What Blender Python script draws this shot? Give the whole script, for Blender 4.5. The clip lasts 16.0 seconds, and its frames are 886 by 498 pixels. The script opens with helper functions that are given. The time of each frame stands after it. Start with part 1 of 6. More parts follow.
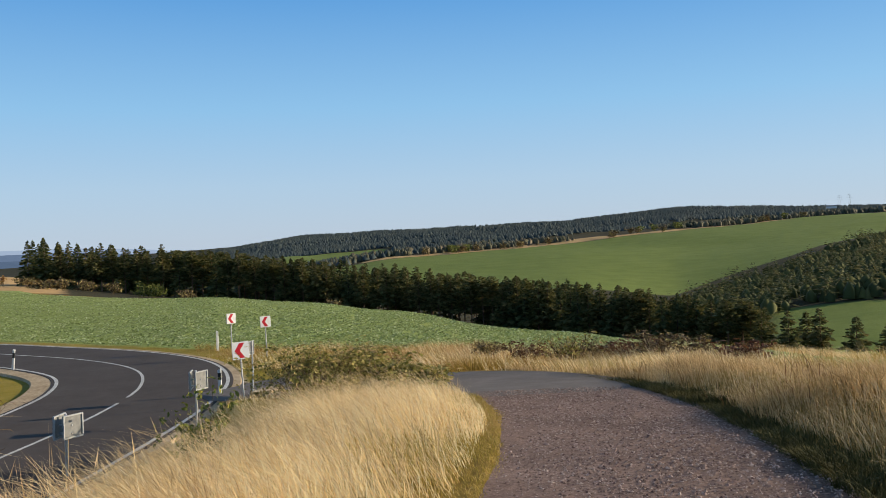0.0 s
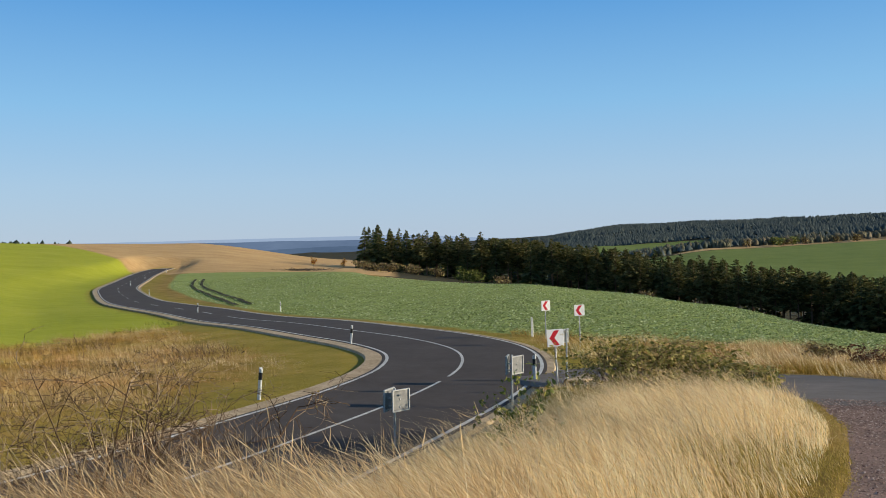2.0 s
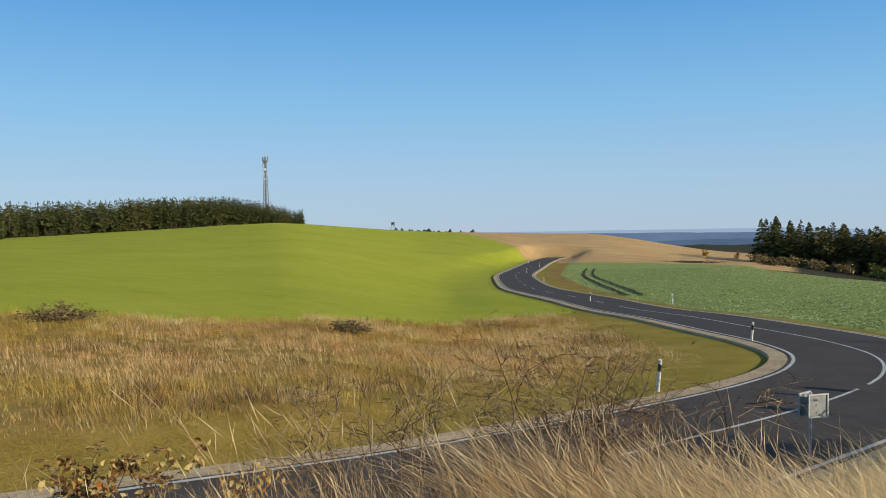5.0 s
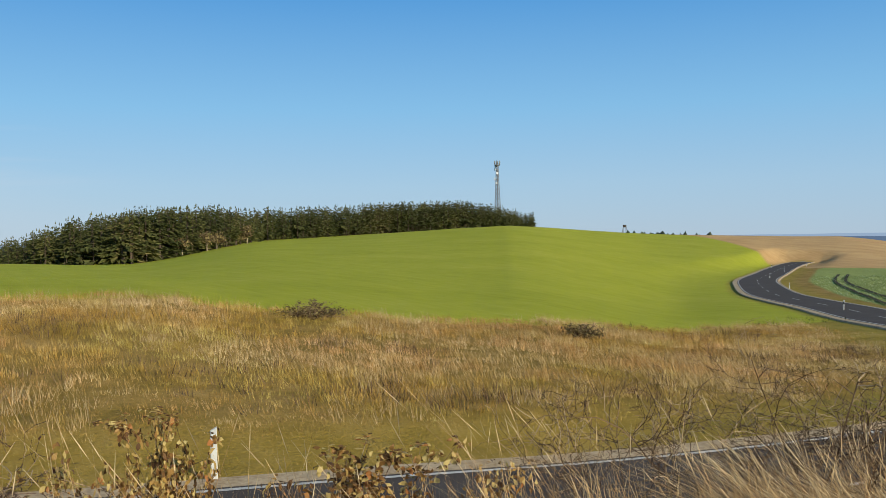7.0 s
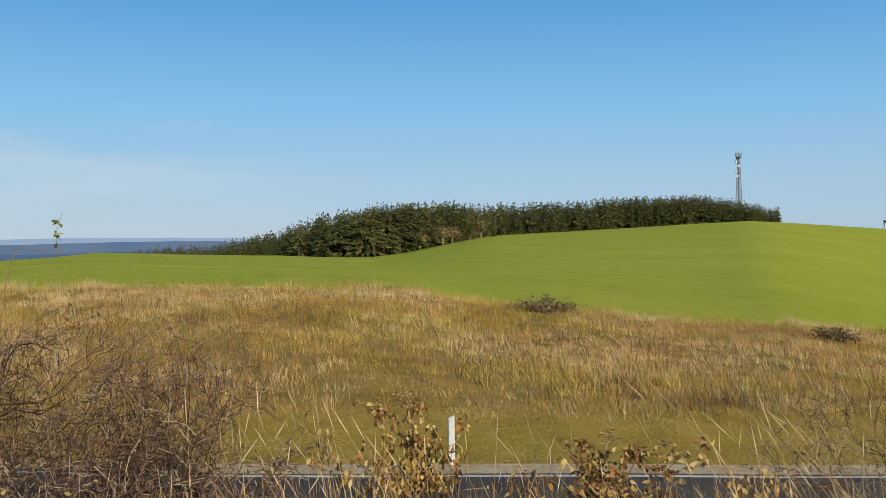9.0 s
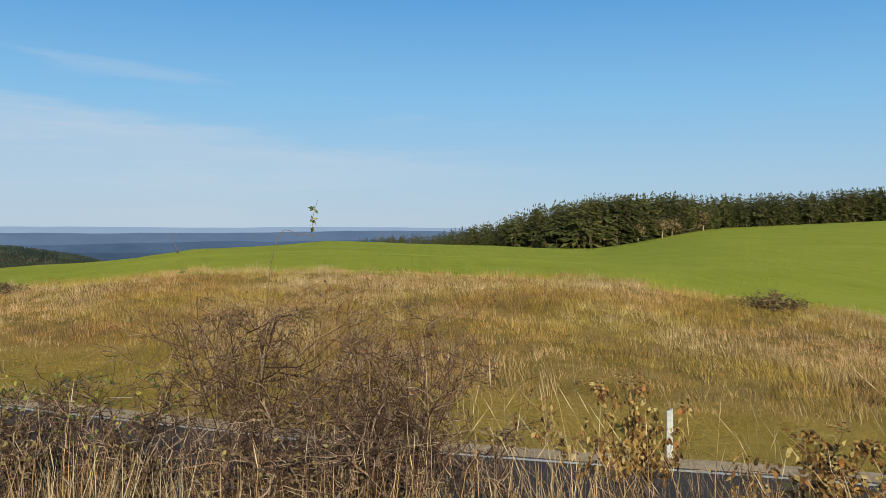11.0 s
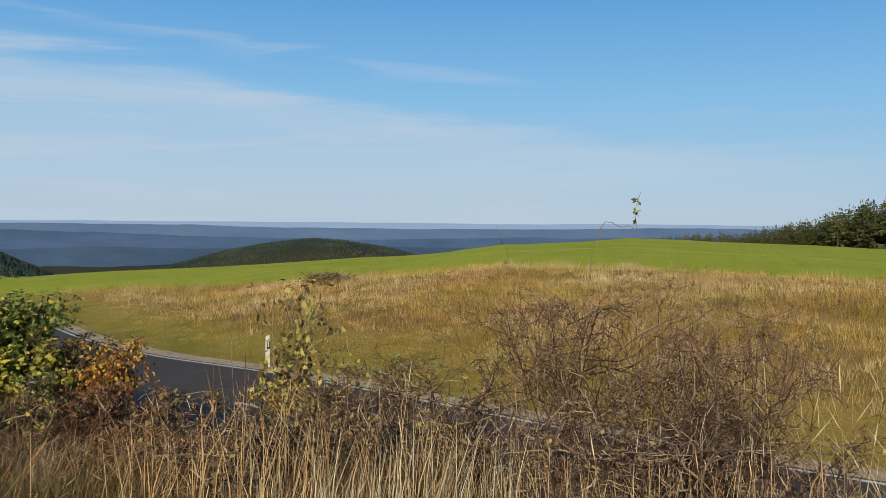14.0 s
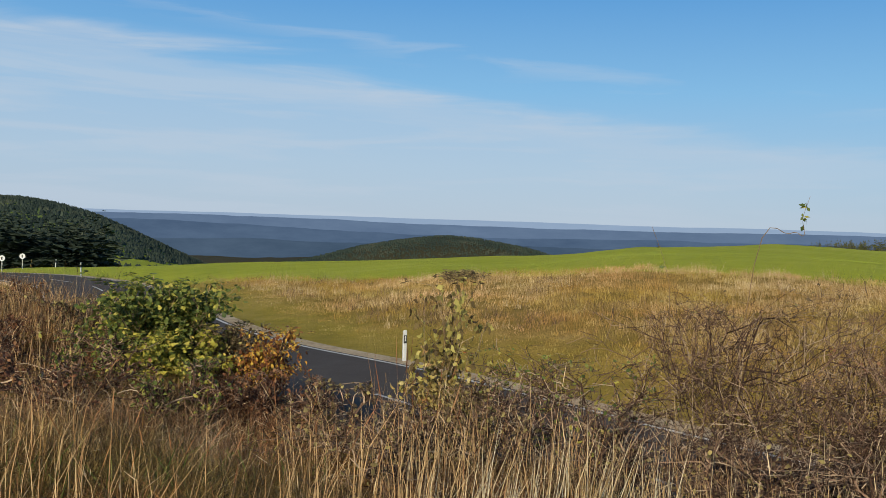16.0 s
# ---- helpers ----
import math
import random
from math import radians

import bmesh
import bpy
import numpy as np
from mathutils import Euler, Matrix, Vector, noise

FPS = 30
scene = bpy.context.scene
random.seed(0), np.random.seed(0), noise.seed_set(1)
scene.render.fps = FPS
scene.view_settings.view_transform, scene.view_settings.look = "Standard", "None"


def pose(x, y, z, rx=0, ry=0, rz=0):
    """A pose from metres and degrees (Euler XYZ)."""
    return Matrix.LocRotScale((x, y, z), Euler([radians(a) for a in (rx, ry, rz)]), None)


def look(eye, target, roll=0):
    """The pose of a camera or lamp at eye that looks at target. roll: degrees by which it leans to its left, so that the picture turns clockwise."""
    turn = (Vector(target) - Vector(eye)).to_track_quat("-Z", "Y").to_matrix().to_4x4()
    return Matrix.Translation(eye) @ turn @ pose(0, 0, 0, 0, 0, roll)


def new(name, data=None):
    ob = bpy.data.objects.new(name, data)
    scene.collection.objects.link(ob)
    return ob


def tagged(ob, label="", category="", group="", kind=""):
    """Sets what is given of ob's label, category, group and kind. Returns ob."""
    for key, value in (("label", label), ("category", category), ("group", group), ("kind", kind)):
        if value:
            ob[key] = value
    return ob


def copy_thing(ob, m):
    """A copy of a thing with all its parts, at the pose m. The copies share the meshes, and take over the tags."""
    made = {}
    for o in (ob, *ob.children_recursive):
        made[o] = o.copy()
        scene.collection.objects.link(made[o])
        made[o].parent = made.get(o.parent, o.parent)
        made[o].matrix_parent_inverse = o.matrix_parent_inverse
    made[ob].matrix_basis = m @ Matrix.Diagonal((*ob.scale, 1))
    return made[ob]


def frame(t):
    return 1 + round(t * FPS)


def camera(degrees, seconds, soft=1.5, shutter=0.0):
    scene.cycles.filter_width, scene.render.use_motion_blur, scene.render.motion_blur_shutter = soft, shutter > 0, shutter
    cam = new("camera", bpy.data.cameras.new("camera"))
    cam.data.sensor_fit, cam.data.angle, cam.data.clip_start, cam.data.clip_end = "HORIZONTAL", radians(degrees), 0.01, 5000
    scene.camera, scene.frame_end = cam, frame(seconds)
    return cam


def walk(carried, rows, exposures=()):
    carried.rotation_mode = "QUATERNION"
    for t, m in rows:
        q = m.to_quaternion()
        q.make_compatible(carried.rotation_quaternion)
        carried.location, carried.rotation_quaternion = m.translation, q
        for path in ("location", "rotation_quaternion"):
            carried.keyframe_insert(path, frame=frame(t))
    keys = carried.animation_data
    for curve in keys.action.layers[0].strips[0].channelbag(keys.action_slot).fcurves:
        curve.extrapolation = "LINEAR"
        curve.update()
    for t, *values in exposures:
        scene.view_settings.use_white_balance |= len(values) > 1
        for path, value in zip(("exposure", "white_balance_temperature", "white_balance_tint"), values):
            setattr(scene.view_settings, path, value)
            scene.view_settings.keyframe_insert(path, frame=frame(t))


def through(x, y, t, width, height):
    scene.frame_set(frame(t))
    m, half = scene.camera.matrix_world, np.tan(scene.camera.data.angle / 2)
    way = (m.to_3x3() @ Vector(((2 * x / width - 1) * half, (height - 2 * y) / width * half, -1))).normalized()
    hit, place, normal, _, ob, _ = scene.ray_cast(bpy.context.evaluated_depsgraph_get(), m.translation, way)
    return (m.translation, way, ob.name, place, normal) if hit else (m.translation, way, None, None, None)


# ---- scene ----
# ================= camera =================
cam = camera(53.7, 16.0, soft=0.6)
PATH = [
    (0.0, 0.000, 0.000, 1.650, 89.077, 2.246, -0.036),
    (0.5, 0.069, -0.074, 1.672, 89.061, 2.302, 3.972),
    (1.0, 0.055, 0.038, 1.662, 89.137, 1.808, 9.143),
    (1.5, -0.101, 0.312, 1.630, 89.206, 1.072, 16.031),
    (2.0, -0.185, 0.383, 1.620, 89.060, 1.495, 20.250),
    (2.5, -0.288, 0.377, 1.605, 88.807, 1.475, 24.365),
    (3.0, -0.428, 0.410, 1.594, 88.735, 1.838, 28.364),
    (3.5, -0.516, 0.420, 1.588, 89.090, 1.820, 33.344),
    (4.0, -0.502, 0.301, 1.605, 89.116, 1.427, 37.735),
    (6.5, -0.560, 0.050, 1.638, 89.163, 0.727, 56.289),
    (7.0, -0.560, -0.010, 1.650, 89.368, 0.790, 60.273),
    (7.5, -0.555, -0.040, 1.655, 89.450, 0.752, 63.865),
    (8.0, -0.560, -0.060, 1.650, 89.380, 0.880, 67.170),
    (8.5, -0.560, -0.080, 1.650, 89.607, 0.171, 71.381),
    (9.0, -0.555, -0.095, 1.646, 89.218, 0.472, 75.350),
    (11.5, -0.246, -0.213, 1.595, 88.625, -0.748, 93.428),
    (12.0, -0.322, -0.220, 1.574, 88.542, -0.991, 97.797),
    (12.5, -0.327, -0.248, 1.573, 88.677, -0.010, 101.574),
    (13.0, -0.304, -0.278, 1.582, 88.535, -0.212, 103.909),
    (13.5, -0.305, -0.321, 1.583, 88.312, -0.550, 106.248),
    (14.0, -0.316, -0.355, 1.580, 88.396, -0.437, 108.956),
    (14.5, -0.290, -0.381, 1.585, 88.355, -0.676, 111.120),
    (15.0, -0.289, -0.424, 1.583, 88.280, -1.089, 113.365),
    (15.5, -0.276, -0.461, 1.583, 88.051, -1.534, 115.545),
    (16.0, -0.261, -0.490, 1.584, 88.148, -1.822, 117.697),
]
walk(cam, [(t, pose(x, y, z, rx, ry, rz)) for t, x, y, z, rx, ry, rz in PATH],
     exposures=[(0.0, 0.24, 6900, 10), (2.0, 0.15, 6600, 8), (4.0, 0.12, 6500, 6), (9.0, 0.08, 6450, 4), (12.5, 0.04, 6400, 4), (16.0, 0.0, 6450, 6)])

# ================= world, sun =================
SUN_DIR = Vector((0.941, 0.157, 0.30)).normalized()
world = bpy.data.worlds.new("sky")
scene.world = world
world.use_nodes = True
wn, wl = world.node_tree.nodes, world.node_tree.links
wn.clear()
w_out = wn.new("ShaderNodeOutputWorld")
w_bg = wn.new("ShaderNodeBackground")
w_sky = wn.new("ShaderNodeTexSky")
w_sky.sky_type = "NISHITA"
w_sky.sun_disc = False
w_sky.sun_elevation = math.asin(SUN_DIR.z)
w_sky.sun_rotation = math.atan2(SUN_DIR.x, SUN_DIR.y)
w_sky.altitude = 600
w_sky.air_density, w_sky.dust_density, w_sky.ozone_density = 1.0, 0.3, 2.0
w_bg.inputs["Strength"].default_value = 0.11
wl.new(w_bg.outputs[0], w_out.inputs["Surface"])


def w_math(op, a, b=0.0, c=None, clamp=False):
    m = wn.new("ShaderNodeMath")
    m.operation, m.use_clamp = op, clamp
    for i, v in enumerate((a, b, c)):
        if v is None:
            continue
        if isinstance(v, (int, float)):
            m.inputs[i].default_value = v
        else:
            wl.new(v, m.inputs[i])
    return m.outputs[0]


def w_mix(fac, a, b):
    m = wn.new("ShaderNodeMix")
    m.data_type = "RGBA"
    for sock, v in ((0, fac), (6, a), (7, b)):
        if isinstance(v, (int, float)):
            m.inputs[sock].default_value = v
        elif isinstance(v, tuple):
            m.inputs[sock].default_value = (*v, 1)
        else:
            wl.new(v, m.inputs[sock])
    return m.outputs[2]


SKY = 0.125
w_tc = wn.new("ShaderNodeTexCoord")
w_xyz = wn.new("ShaderNodeSeparateXYZ")
wl.new(w_tc.outputs["Generated"], w_xyz.inputs[0])
w_el = w_math("MULTIPLY", w_math("ARCSINE", w_xyz.outputs[2]), 57.3)
w_az = w_math("MULTIPLY", w_math("ARCTAN2", w_math("MULTIPLY", w_xyz.outputs[0], -1.0), w_xyz.outputs[1]), 57.3)
# clear autumn air: pale over the horizon, deep blue above
w_ramp = wn.new("ShaderNodeValToRGB")
stops = ((0.0, (0.44, 0.57, 0.75)), (0.05, (0.39, 0.58, 0.81)), (0.12, (0.25, 0.53, 0.86)), (0.22, (0.1, 0.35, 0.77)), (0.4, (0.09, 0.22, 0.46)), (1.0, (0.09, 0.15, 0.27)))
el = w_ramp.color_ramp.elements
while len(el) < len(stops):
    el.new(0.5)
for e, (ps, c) in zip(el, stops):
    e.position, e.color = ps, (*[k / SKY for k in c], 1)
wl.new(w_math("DIVIDE", w_el, 70.0, clamp=True), w_ramp.inputs[0])
w_air = w_mix(0.9, w_sky.outputs[0], w_ramp.outputs[0])
# thin streaked cloud sheet low over the valley
w_map = wn.new("ShaderNodeMapping")
w_map.inputs["Scale"].default_value = (1.2, 1.2, 13.0)
wl.new(w_tc.outputs["Generated"], w_map.inputs[0])
w_n = wn.new("ShaderNodeTexNoise")
w_n.inputs["Scale"].default_value, w_n.inputs["Detail"].default_value, w_n.inputs["Roughness"].default_value = 3.0, 7, 0.55
w_n.inputs["Distortion"].default_value = 0.5
wl.new(w_map.outputs[0], w_n.inputs["Vector"])
w_wave = w_math("MULTIPLY", w_math("SUBTRACT", w_n.outputs["Fac"], 0.5), 5.0)
w_line = w_math("ADD", w_math("MINIMUM", w_math("ADD", w_math("MULTIPLY", w_math("SUBTRACT", w_az, 103.0), 0.13), 6.6), 11.6), w_wave)
w_gap = w_math("SUBTRACT", w_line, w_el)
w_under = w_math("DIVIDE", w_gap, 1.6, clamp=True)
w_ends = w_math("MULTIPLY", w_math("DIVIDE", w_math("SUBTRACT", w_az, 78.0), 26.0, clamp=True), w_math("DIVIDE", w_math("SUBTRACT", 179.0, w_az), 20.0, clamp=True))
w_streak = w_math("DIVIDE", w_math("SUBTRACT", w_n.outputs["Fac"], 0.45), 0.14, clamp=True)
w_rim = w_math("SUBTRACT", 1.0, w_math("DIVIDE", w_math("ABSOLUTE", w_math("SUBTRACT", w_gap, 1.0)), 1.5), clamp=True)
w_wisp = w_math("SUBTRACT", 1.0, w_math("DIVIDE", w_math("ABSOLUTE", w_math("ADD", w_gap, 1.7)), 0.8), clamp=True)
w_body = w_math("ADD", w_math("ADD", w_math("MULTIPLY", w_under, 0.38), w_math("MULTIPLY", w_rim, 0.22)), w_math("MULTIPLY", w_math("MULTIPLY", w_streak, w_math("ADD", w_under, w_wisp)), 0.26))
w_fac = w_math("MULTIPLY", w_body, w_ends, clamp=True)
w_col = w_mix(w_fac, w_air, tuple(k / SKY for k in (0.6, 0.68, 0.81)))
wl.new(w_col, w_bg.inputs["Color"])

sun_data = bpy.data.lights.new("sun", "SUN")
sun_data.energy, sun_data.angle, sun_data.color = 5.0, radians(0.53), (1.0, 0.88, 0.68)
sun = new("sun", sun_data)
sun.matrix_world = look(SUN_DIR * 50, (0, 0, 0))

# ================= materials =================
def node_mat(name, rough=0.9, spec=0.2):
    m = bpy.data.materials.new(name)
    m.use_nodes = True
    b = m.node_tree.nodes["Principled BSDF"]
    b.inputs["Roughness"].default_value = rough
    b.inputs["Specular IOR Level"].default_value = spec
    return m, m.node_tree.nodes, m.node_tree.links, b


def ramp(n, stops):
    r = n.new("ShaderNodeValToRGB")
    e = r.color_ramp.elements
    while len(e) < len(stops):
        e.new(0.5)
    for i, (p, c) in enumerate(stops):
        e[i].position, e[i].color = p, (*c, 1)
    return r


def noise_tex(n, l, scale, detail=4, coord="Object", rough=0.6, stretch=None):
    tc = n.new("ShaderNodeTexCoord")
    t = n.new("ShaderNodeTexNoise")
    t.inputs["Scale"].default_value, t.inputs["Detail"].default_value = scale, detail
    t.inputs["Roughness"].default_value = rough
    if stretch:
        mp = n.new("ShaderNodeMapping")
        mp.inputs["Scale"].default_value = stretch[:3]
        if len(stretch) > 3:
            mp.inputs["Rotation"].default_value = (0, 0, stretch[3])
        l.new(tc.outputs[coord], mp.inputs[0])
        l.new(mp.outputs[0], t.inputs["Vector"])
    else:
        l.new(tc.outputs[coord], t.inputs["Vector"])
    return t.outputs["Fac"]


def mix_rgb(n, l, fac, a, b, blend="MIX"):
    m = n.new("ShaderNodeMix")
    m.data_type, m.blend_type = "RGBA", blend
    for sock, v in ((0, fac), (6, a), (7, b)):
        if isinstance(v, (int, float)):
            m.inputs[sock].default_value = v
        elif isinstance(v, tuple):
            m.inputs[sock].default_value = (*v, 1)
        else:
            l.new(v, m.inputs[sock])
    return m.outputs[2]


def maths(n, l, op, a, b=0.0, clamp=False):
    m = n.new("ShaderNodeMath")
    m.operation, m.use_clamp = op, clamp
    for i, v in enumerate((a, b)):
        if isinstance(v, (int, float)):
            m.inputs[i].default_value = v
        else:
            l.new(v, m.inputs[i])
    return m.outputs[0]


def bump(n, l, b, height, strength=0.4, distance=0.05):
    bp = n.new("ShaderNodeBump")
    bp.inputs["Strength"].default_value, bp.inputs["Distance"].default_value = strength, distance
    l.new(height, bp.inputs["Height"])
    l.new(bp.outputs[0], b.inputs["Normal"])


def simple_mat(name, dark, light, scale=8.0, rough=0.7, spec=0.3, metal=0.0, bumpy=0.15, big=None):
    """Two-scale mottled paint, metal or stone."""
    m, n, l, b = node_mat(name, rough, spec)
    b.inputs["Metallic"].default_value = metal
    f1 = noise_tex(n, l, scale, 6)
    f2 = noise_tex(n, l, big or scale / 9, 3)
    mid = maths(n, l, "ADD", maths(n, l, "MULTIPLY", f1, 0.6), maths(n, l, "MULTIPLY", f2, 0.4))
    r = ramp(n, [(0.36, dark), (0.62, light)])
    l.new(mid, r.inputs[0])
    l.new(r.outputs[0], b.inputs["Base Color"])
    bump(n, l, b, f1, bumpy, 0.02)
    return m


def leaf_mat(name, stops, rough=0.75, spec=0.15, through=0.0, patch=0.0, tuft=0.0, tint=None, tint2=None, sharp=0.0):
    """Leaves or blades: the colour changes from piece to piece and tuft to tuft; thin ones let some light through."""
    m, n, l, b = node_mat(name, rough, spec)
    geo = n.new("ShaderNodeNewGeometry")
    r = ramp(n, stops)

    def spread(f):
        return maths(n, l, "DIVIDE", maths(n, l, "SUBTRACT", f, 0.36), 0.28, True)
    if patch and sharp:
        f = spread(noise_tex(n, l, patch, 3))
        if tuft:
            f = maths(n, l, "ADD", maths(n, l, "MULTIPLY", f, 0.45), maths(n, l, "MULTIPLY", spread(noise_tex(n, l, tuft, 3)), 0.55))
        l.new(maths(n, l, "ADD", maths(n, l, "MULTIPLY", geo.outputs["Random Per Island"], 1 - sharp), maths(n, l, "MULTIPLY", f, sharp)), r.inputs[0])
    elif patch:
        f = noise_tex(n, l, patch, 3)
        if tuft:
            f = maths(n, l, "ADD", maths(n, l, "MULTIPLY", f, 0.5), maths(n, l, "MULTIPLY", noise_tex(n, l, tuft, 2), 0.5))
        v = maths(n, l, "ADD", maths(n, l, "MULTIPLY", geo.outputs["Random Per Island"], 0.55),
                  maths(n, l, "MULTIPLY", maths(n, l, "SUBTRACT", f, 0.22), 0.85))
        l.new(v, r.inputs[0])
    else:
        l.new(geo.outputs["Random Per Island"], r.inputs[0])
    col = r.outputs[0]
    for k, tn in enumerate((tint, tint2)):
        if tn:
            f = ramp(n, [(0.44, (0, 0, 0)), (0.58, (1, 1, 1))])
            l.new(noise_tex(n, l, tn[1] * (1 + 0.3 * k), 4, stretch=(1, 1, 1, 1.1 * k)), f.inputs[0])
            col = mix_rgb(n, l, f.outputs[0], col, mix_rgb(n, l, 1.0, col, tn[0], "MULTIPLY"))
    l.new(col, b.inputs["Base Color"])
    if through:
        tr = n.new("ShaderNodeBsdfTranslucent")
        l.new(col, tr.inputs["Color"])
        mx = n.new("ShaderNodeMixShader")
        mx.inputs[0].default_value = through
        l.new(b.outputs[0], mx.inputs[1])
        l.new(tr.outputs[0], mx.inputs[2])
        l.new(mx.outputs[0], n["Material Output"].inputs["Surface"])
    return m


M = {}
M["post_white"] = simple_mat("post_white", (0.5, 0.5, 0.48), (0.68, 0.68, 0.66), 14, 0.55)
M["post_black"] = simple_mat("post_black", (0.012, 0.012, 0.012), (0.03, 0.03, 0.03), 14, 0.5)
M["sign_white"] = simple_mat("sign_white", (0.68, 0.68, 0.68), (0.8, 0.8, 0.8), 5, 0.35, 0.5, 0, 0.02)
M["sign_red"] = simple_mat("sign_red", (0.42, 0.01, 0.02), (0.55, 0.015, 0.03), 5, 0.35, 0.5, 0, 0.02)
M["galvanised"] = simple_mat("galvanised", (0.42, 0.43, 0.44), (0.62, 0.63, 0.64), 10, 0.45, 0.5, 0.7, 0.05)
M["sign_back"] = simple_mat("sign_back", (0.18, 0.18, 0.18), (0.28, 0.28, 0.27), 7, 0.6, 0.3, 0.1, 0.05)
M["sign_rim"] = simple_mat("sign_rim", (0.36, 0.36, 0.35), (0.5, 0.5, 0.48), 7, 0.5, 0.3, 0.1, 0.05)
M["reflector"] = simple_mat("reflector", (0.5, 0.5, 0.5), (0.7, 0.7, 0.7), 30, 0.15, 0.8)
M["line_paint"] = simple_mat("line_paint", (0.38, 0.37, 0.34), (0.66, 0.64, 0.6), 6, 0.8, 0.2, 0, 0.2, 0.7)
M["bark"] = simple_mat("bark", (0.05, 0.035, 0.025), (0.13, 0.1, 0.08), 12, 0.95, 0.1, 0, 0.5)
M["pine_bark"] = simple_mat("pine_bark", (0.12, 0.07, 0.045), (0.26, 0.17, 0.11), 6, 0.95, 0.1, 0, 0.5)
M["twig"] = leaf_mat("twig", [(0.0, (0.045, 0.026, 0.016)), (0.4, (0.13, 0.08, 0.046)), (0.75, (0.27, 0.18, 0.105)), (1.0, (0.48, 0.37, 0.24))], 0.9, 0.1)
M["rose_twig"] = leaf_mat("rose_twig", [(0.0, (0.03, 0.017, 0.012)), (0.5, (0.1, 0.058, 0.04)), (0.82, (0.22, 0.14, 0.095)), (1.0, (0.46, 0.35, 0.24))], 0.9, 0.1)
M["twig_pale"] = simple_mat("twig_pale", (0.28, 0.21, 0.14), (0.5, 0.4, 0.28), 9, 0.9, 0.1, 0, 0.3)
M["spruce"] = leaf_mat("spruce", [(0.0, (0.05, 0.07, 0.026)), (0.5, (0.12, 0.135, 0.05)), (1.0, (0.2, 0.19, 0.075))], through=0.3)
M["pine"] = leaf_mat("pine", [(0.0, (0.07, 0.082, 0.028)), (0.5, (0.17, 0.165, 0.058)), (1.0, (0.28, 0.24, 0.1))], through=0.3)
M["far_wood"] = leaf_mat("far_wood", [(0.0, (0.026, 0.038, 0.03)), (0.5, (0.042, 0.058, 0.042)), (0.8, (0.062, 0.075, 0.05)), (1.0, (0.09, 0.09, 0.058))], patch=0.02, sharp=0.8)
M["hill_wood"] = leaf_mat("hill_wood", [(0.0, (0.045, 0.055, 0.02)), (0.45, (0.09, 0.1, 0.034)), (0.8, (0.15, 0.15, 0.05)), (1.0, (0.22, 0.18, 0.08))], through=0.25, patch=0.05, sharp=0.4)
M["straw_grass"] = leaf_mat("straw_grass", [(0.0, (0.36, 0.23, 0.09)), (0.3, (0.66, 0.46, 0.22)), (0.7, (0.86, 0.7, 0.44)), (1.0, (0.92, 0.8, 0.56))], through=0.5)
M["brown_grass"] = leaf_mat("brown_grass", [(0.0, (0.09, 0.06, 0.018)), (0.26, (0.27, 0.175, 0.055)), (0.5, (0.47, 0.318, 0.125)), (0.72, (0.66, 0.49, 0.265)), (1.0, (0.9, 0.76, 0.53))], through=0.22, patch=0.2, tuft=1.7, sharp=0.62, tint=((0.8, 0.83, 0.45), 0.13), tint2=((1.0, 0.84, 0.76), 0.16))
M["green_grass"] = leaf_mat("green_grass", [(0.0, (0.2, 0.18, 0.02)), (0.5, (0.34, 0.28, 0.04)), (1.0, (0.5, 0.38, 0.1))], through=0.3)
M["beet_leaf"] = leaf_mat("beet_leaf", [(0.0, (0.24, 0.29, 0.1)), (0.5, (0.38, 0.44, 0.17)), (0.85, (0.53, 0.58, 0.28)), (1.0, (0.66, 0.69, 0.42))], 0.6, 0.25, 0.3)
M["bush_leaf"] = leaf_mat("bush_leaf", [(0.0, (0.06, 0.085, 0.02)), (0.5, (0.135, 0.165, 0.035)), (0.8, (0.27, 0.27, 0.05)), (1.0, (0.45, 0.38, 0.07))], 0.55, 0.3, 0.25)
M["yellow_leaf"] = leaf_mat("yellow_leaf", [(0.0, (0.08, 0.06, 0.025)), (0.35, (0.24, 0.18, 0.05)), (0.6, (0.42, 0.31, 0.08)), (0.85, (0.58, 0.47, 0.2)), (1.0, (0.34, 0.12, 0.03))], 0.6, 0.25, 0.3)
M["orange_leaf"] = leaf_mat("orange_leaf", [(0.0, (0.08, 0.035, 0.02)), (0.35, (0.26, 0.09, 0.03)), (0.65, (0.58, 0.3, 0.05)), (0.85, (0.68, 0.44, 0.07)), (1.0, (0.2, 0.2, 0.04))], 0.6, 0.25, 0.3)
M["brown_leaf"] = leaf_mat("brown_leaf", [(0.0, (0.07, 0.05, 0.03)), (0.5, (0.17, 0.12, 0.06)), (0.85, (0.3, 0.24, 0.09)), (1.0, (0.42, 0.34, 0.12))], 0.7, 0.2, 0.25)
M["stones"] = leaf_mat("stones", [(0.0, (0.13, 0.08, 0.065)), (0.5, (0.3, 0.2, 0.16)), (1.0, (0.5, 0.39, 0.33))], 0.9, 0.2)
# forest on the far ridge: distance haze is mixed into its blue-grey greens
M["hazed_ridge_wood"] = leaf_mat("hazed_ridge_wood", [(0.0, (0.05, 0.068, 0.07)), (0.5, (0.07, 0.09, 0.086)), (0.85, (0.1, 0.11, 0.092)), (1.0, (0.14, 0.13, 0.1))], patch=0.01, tuft=0.05, sharp=0.6)
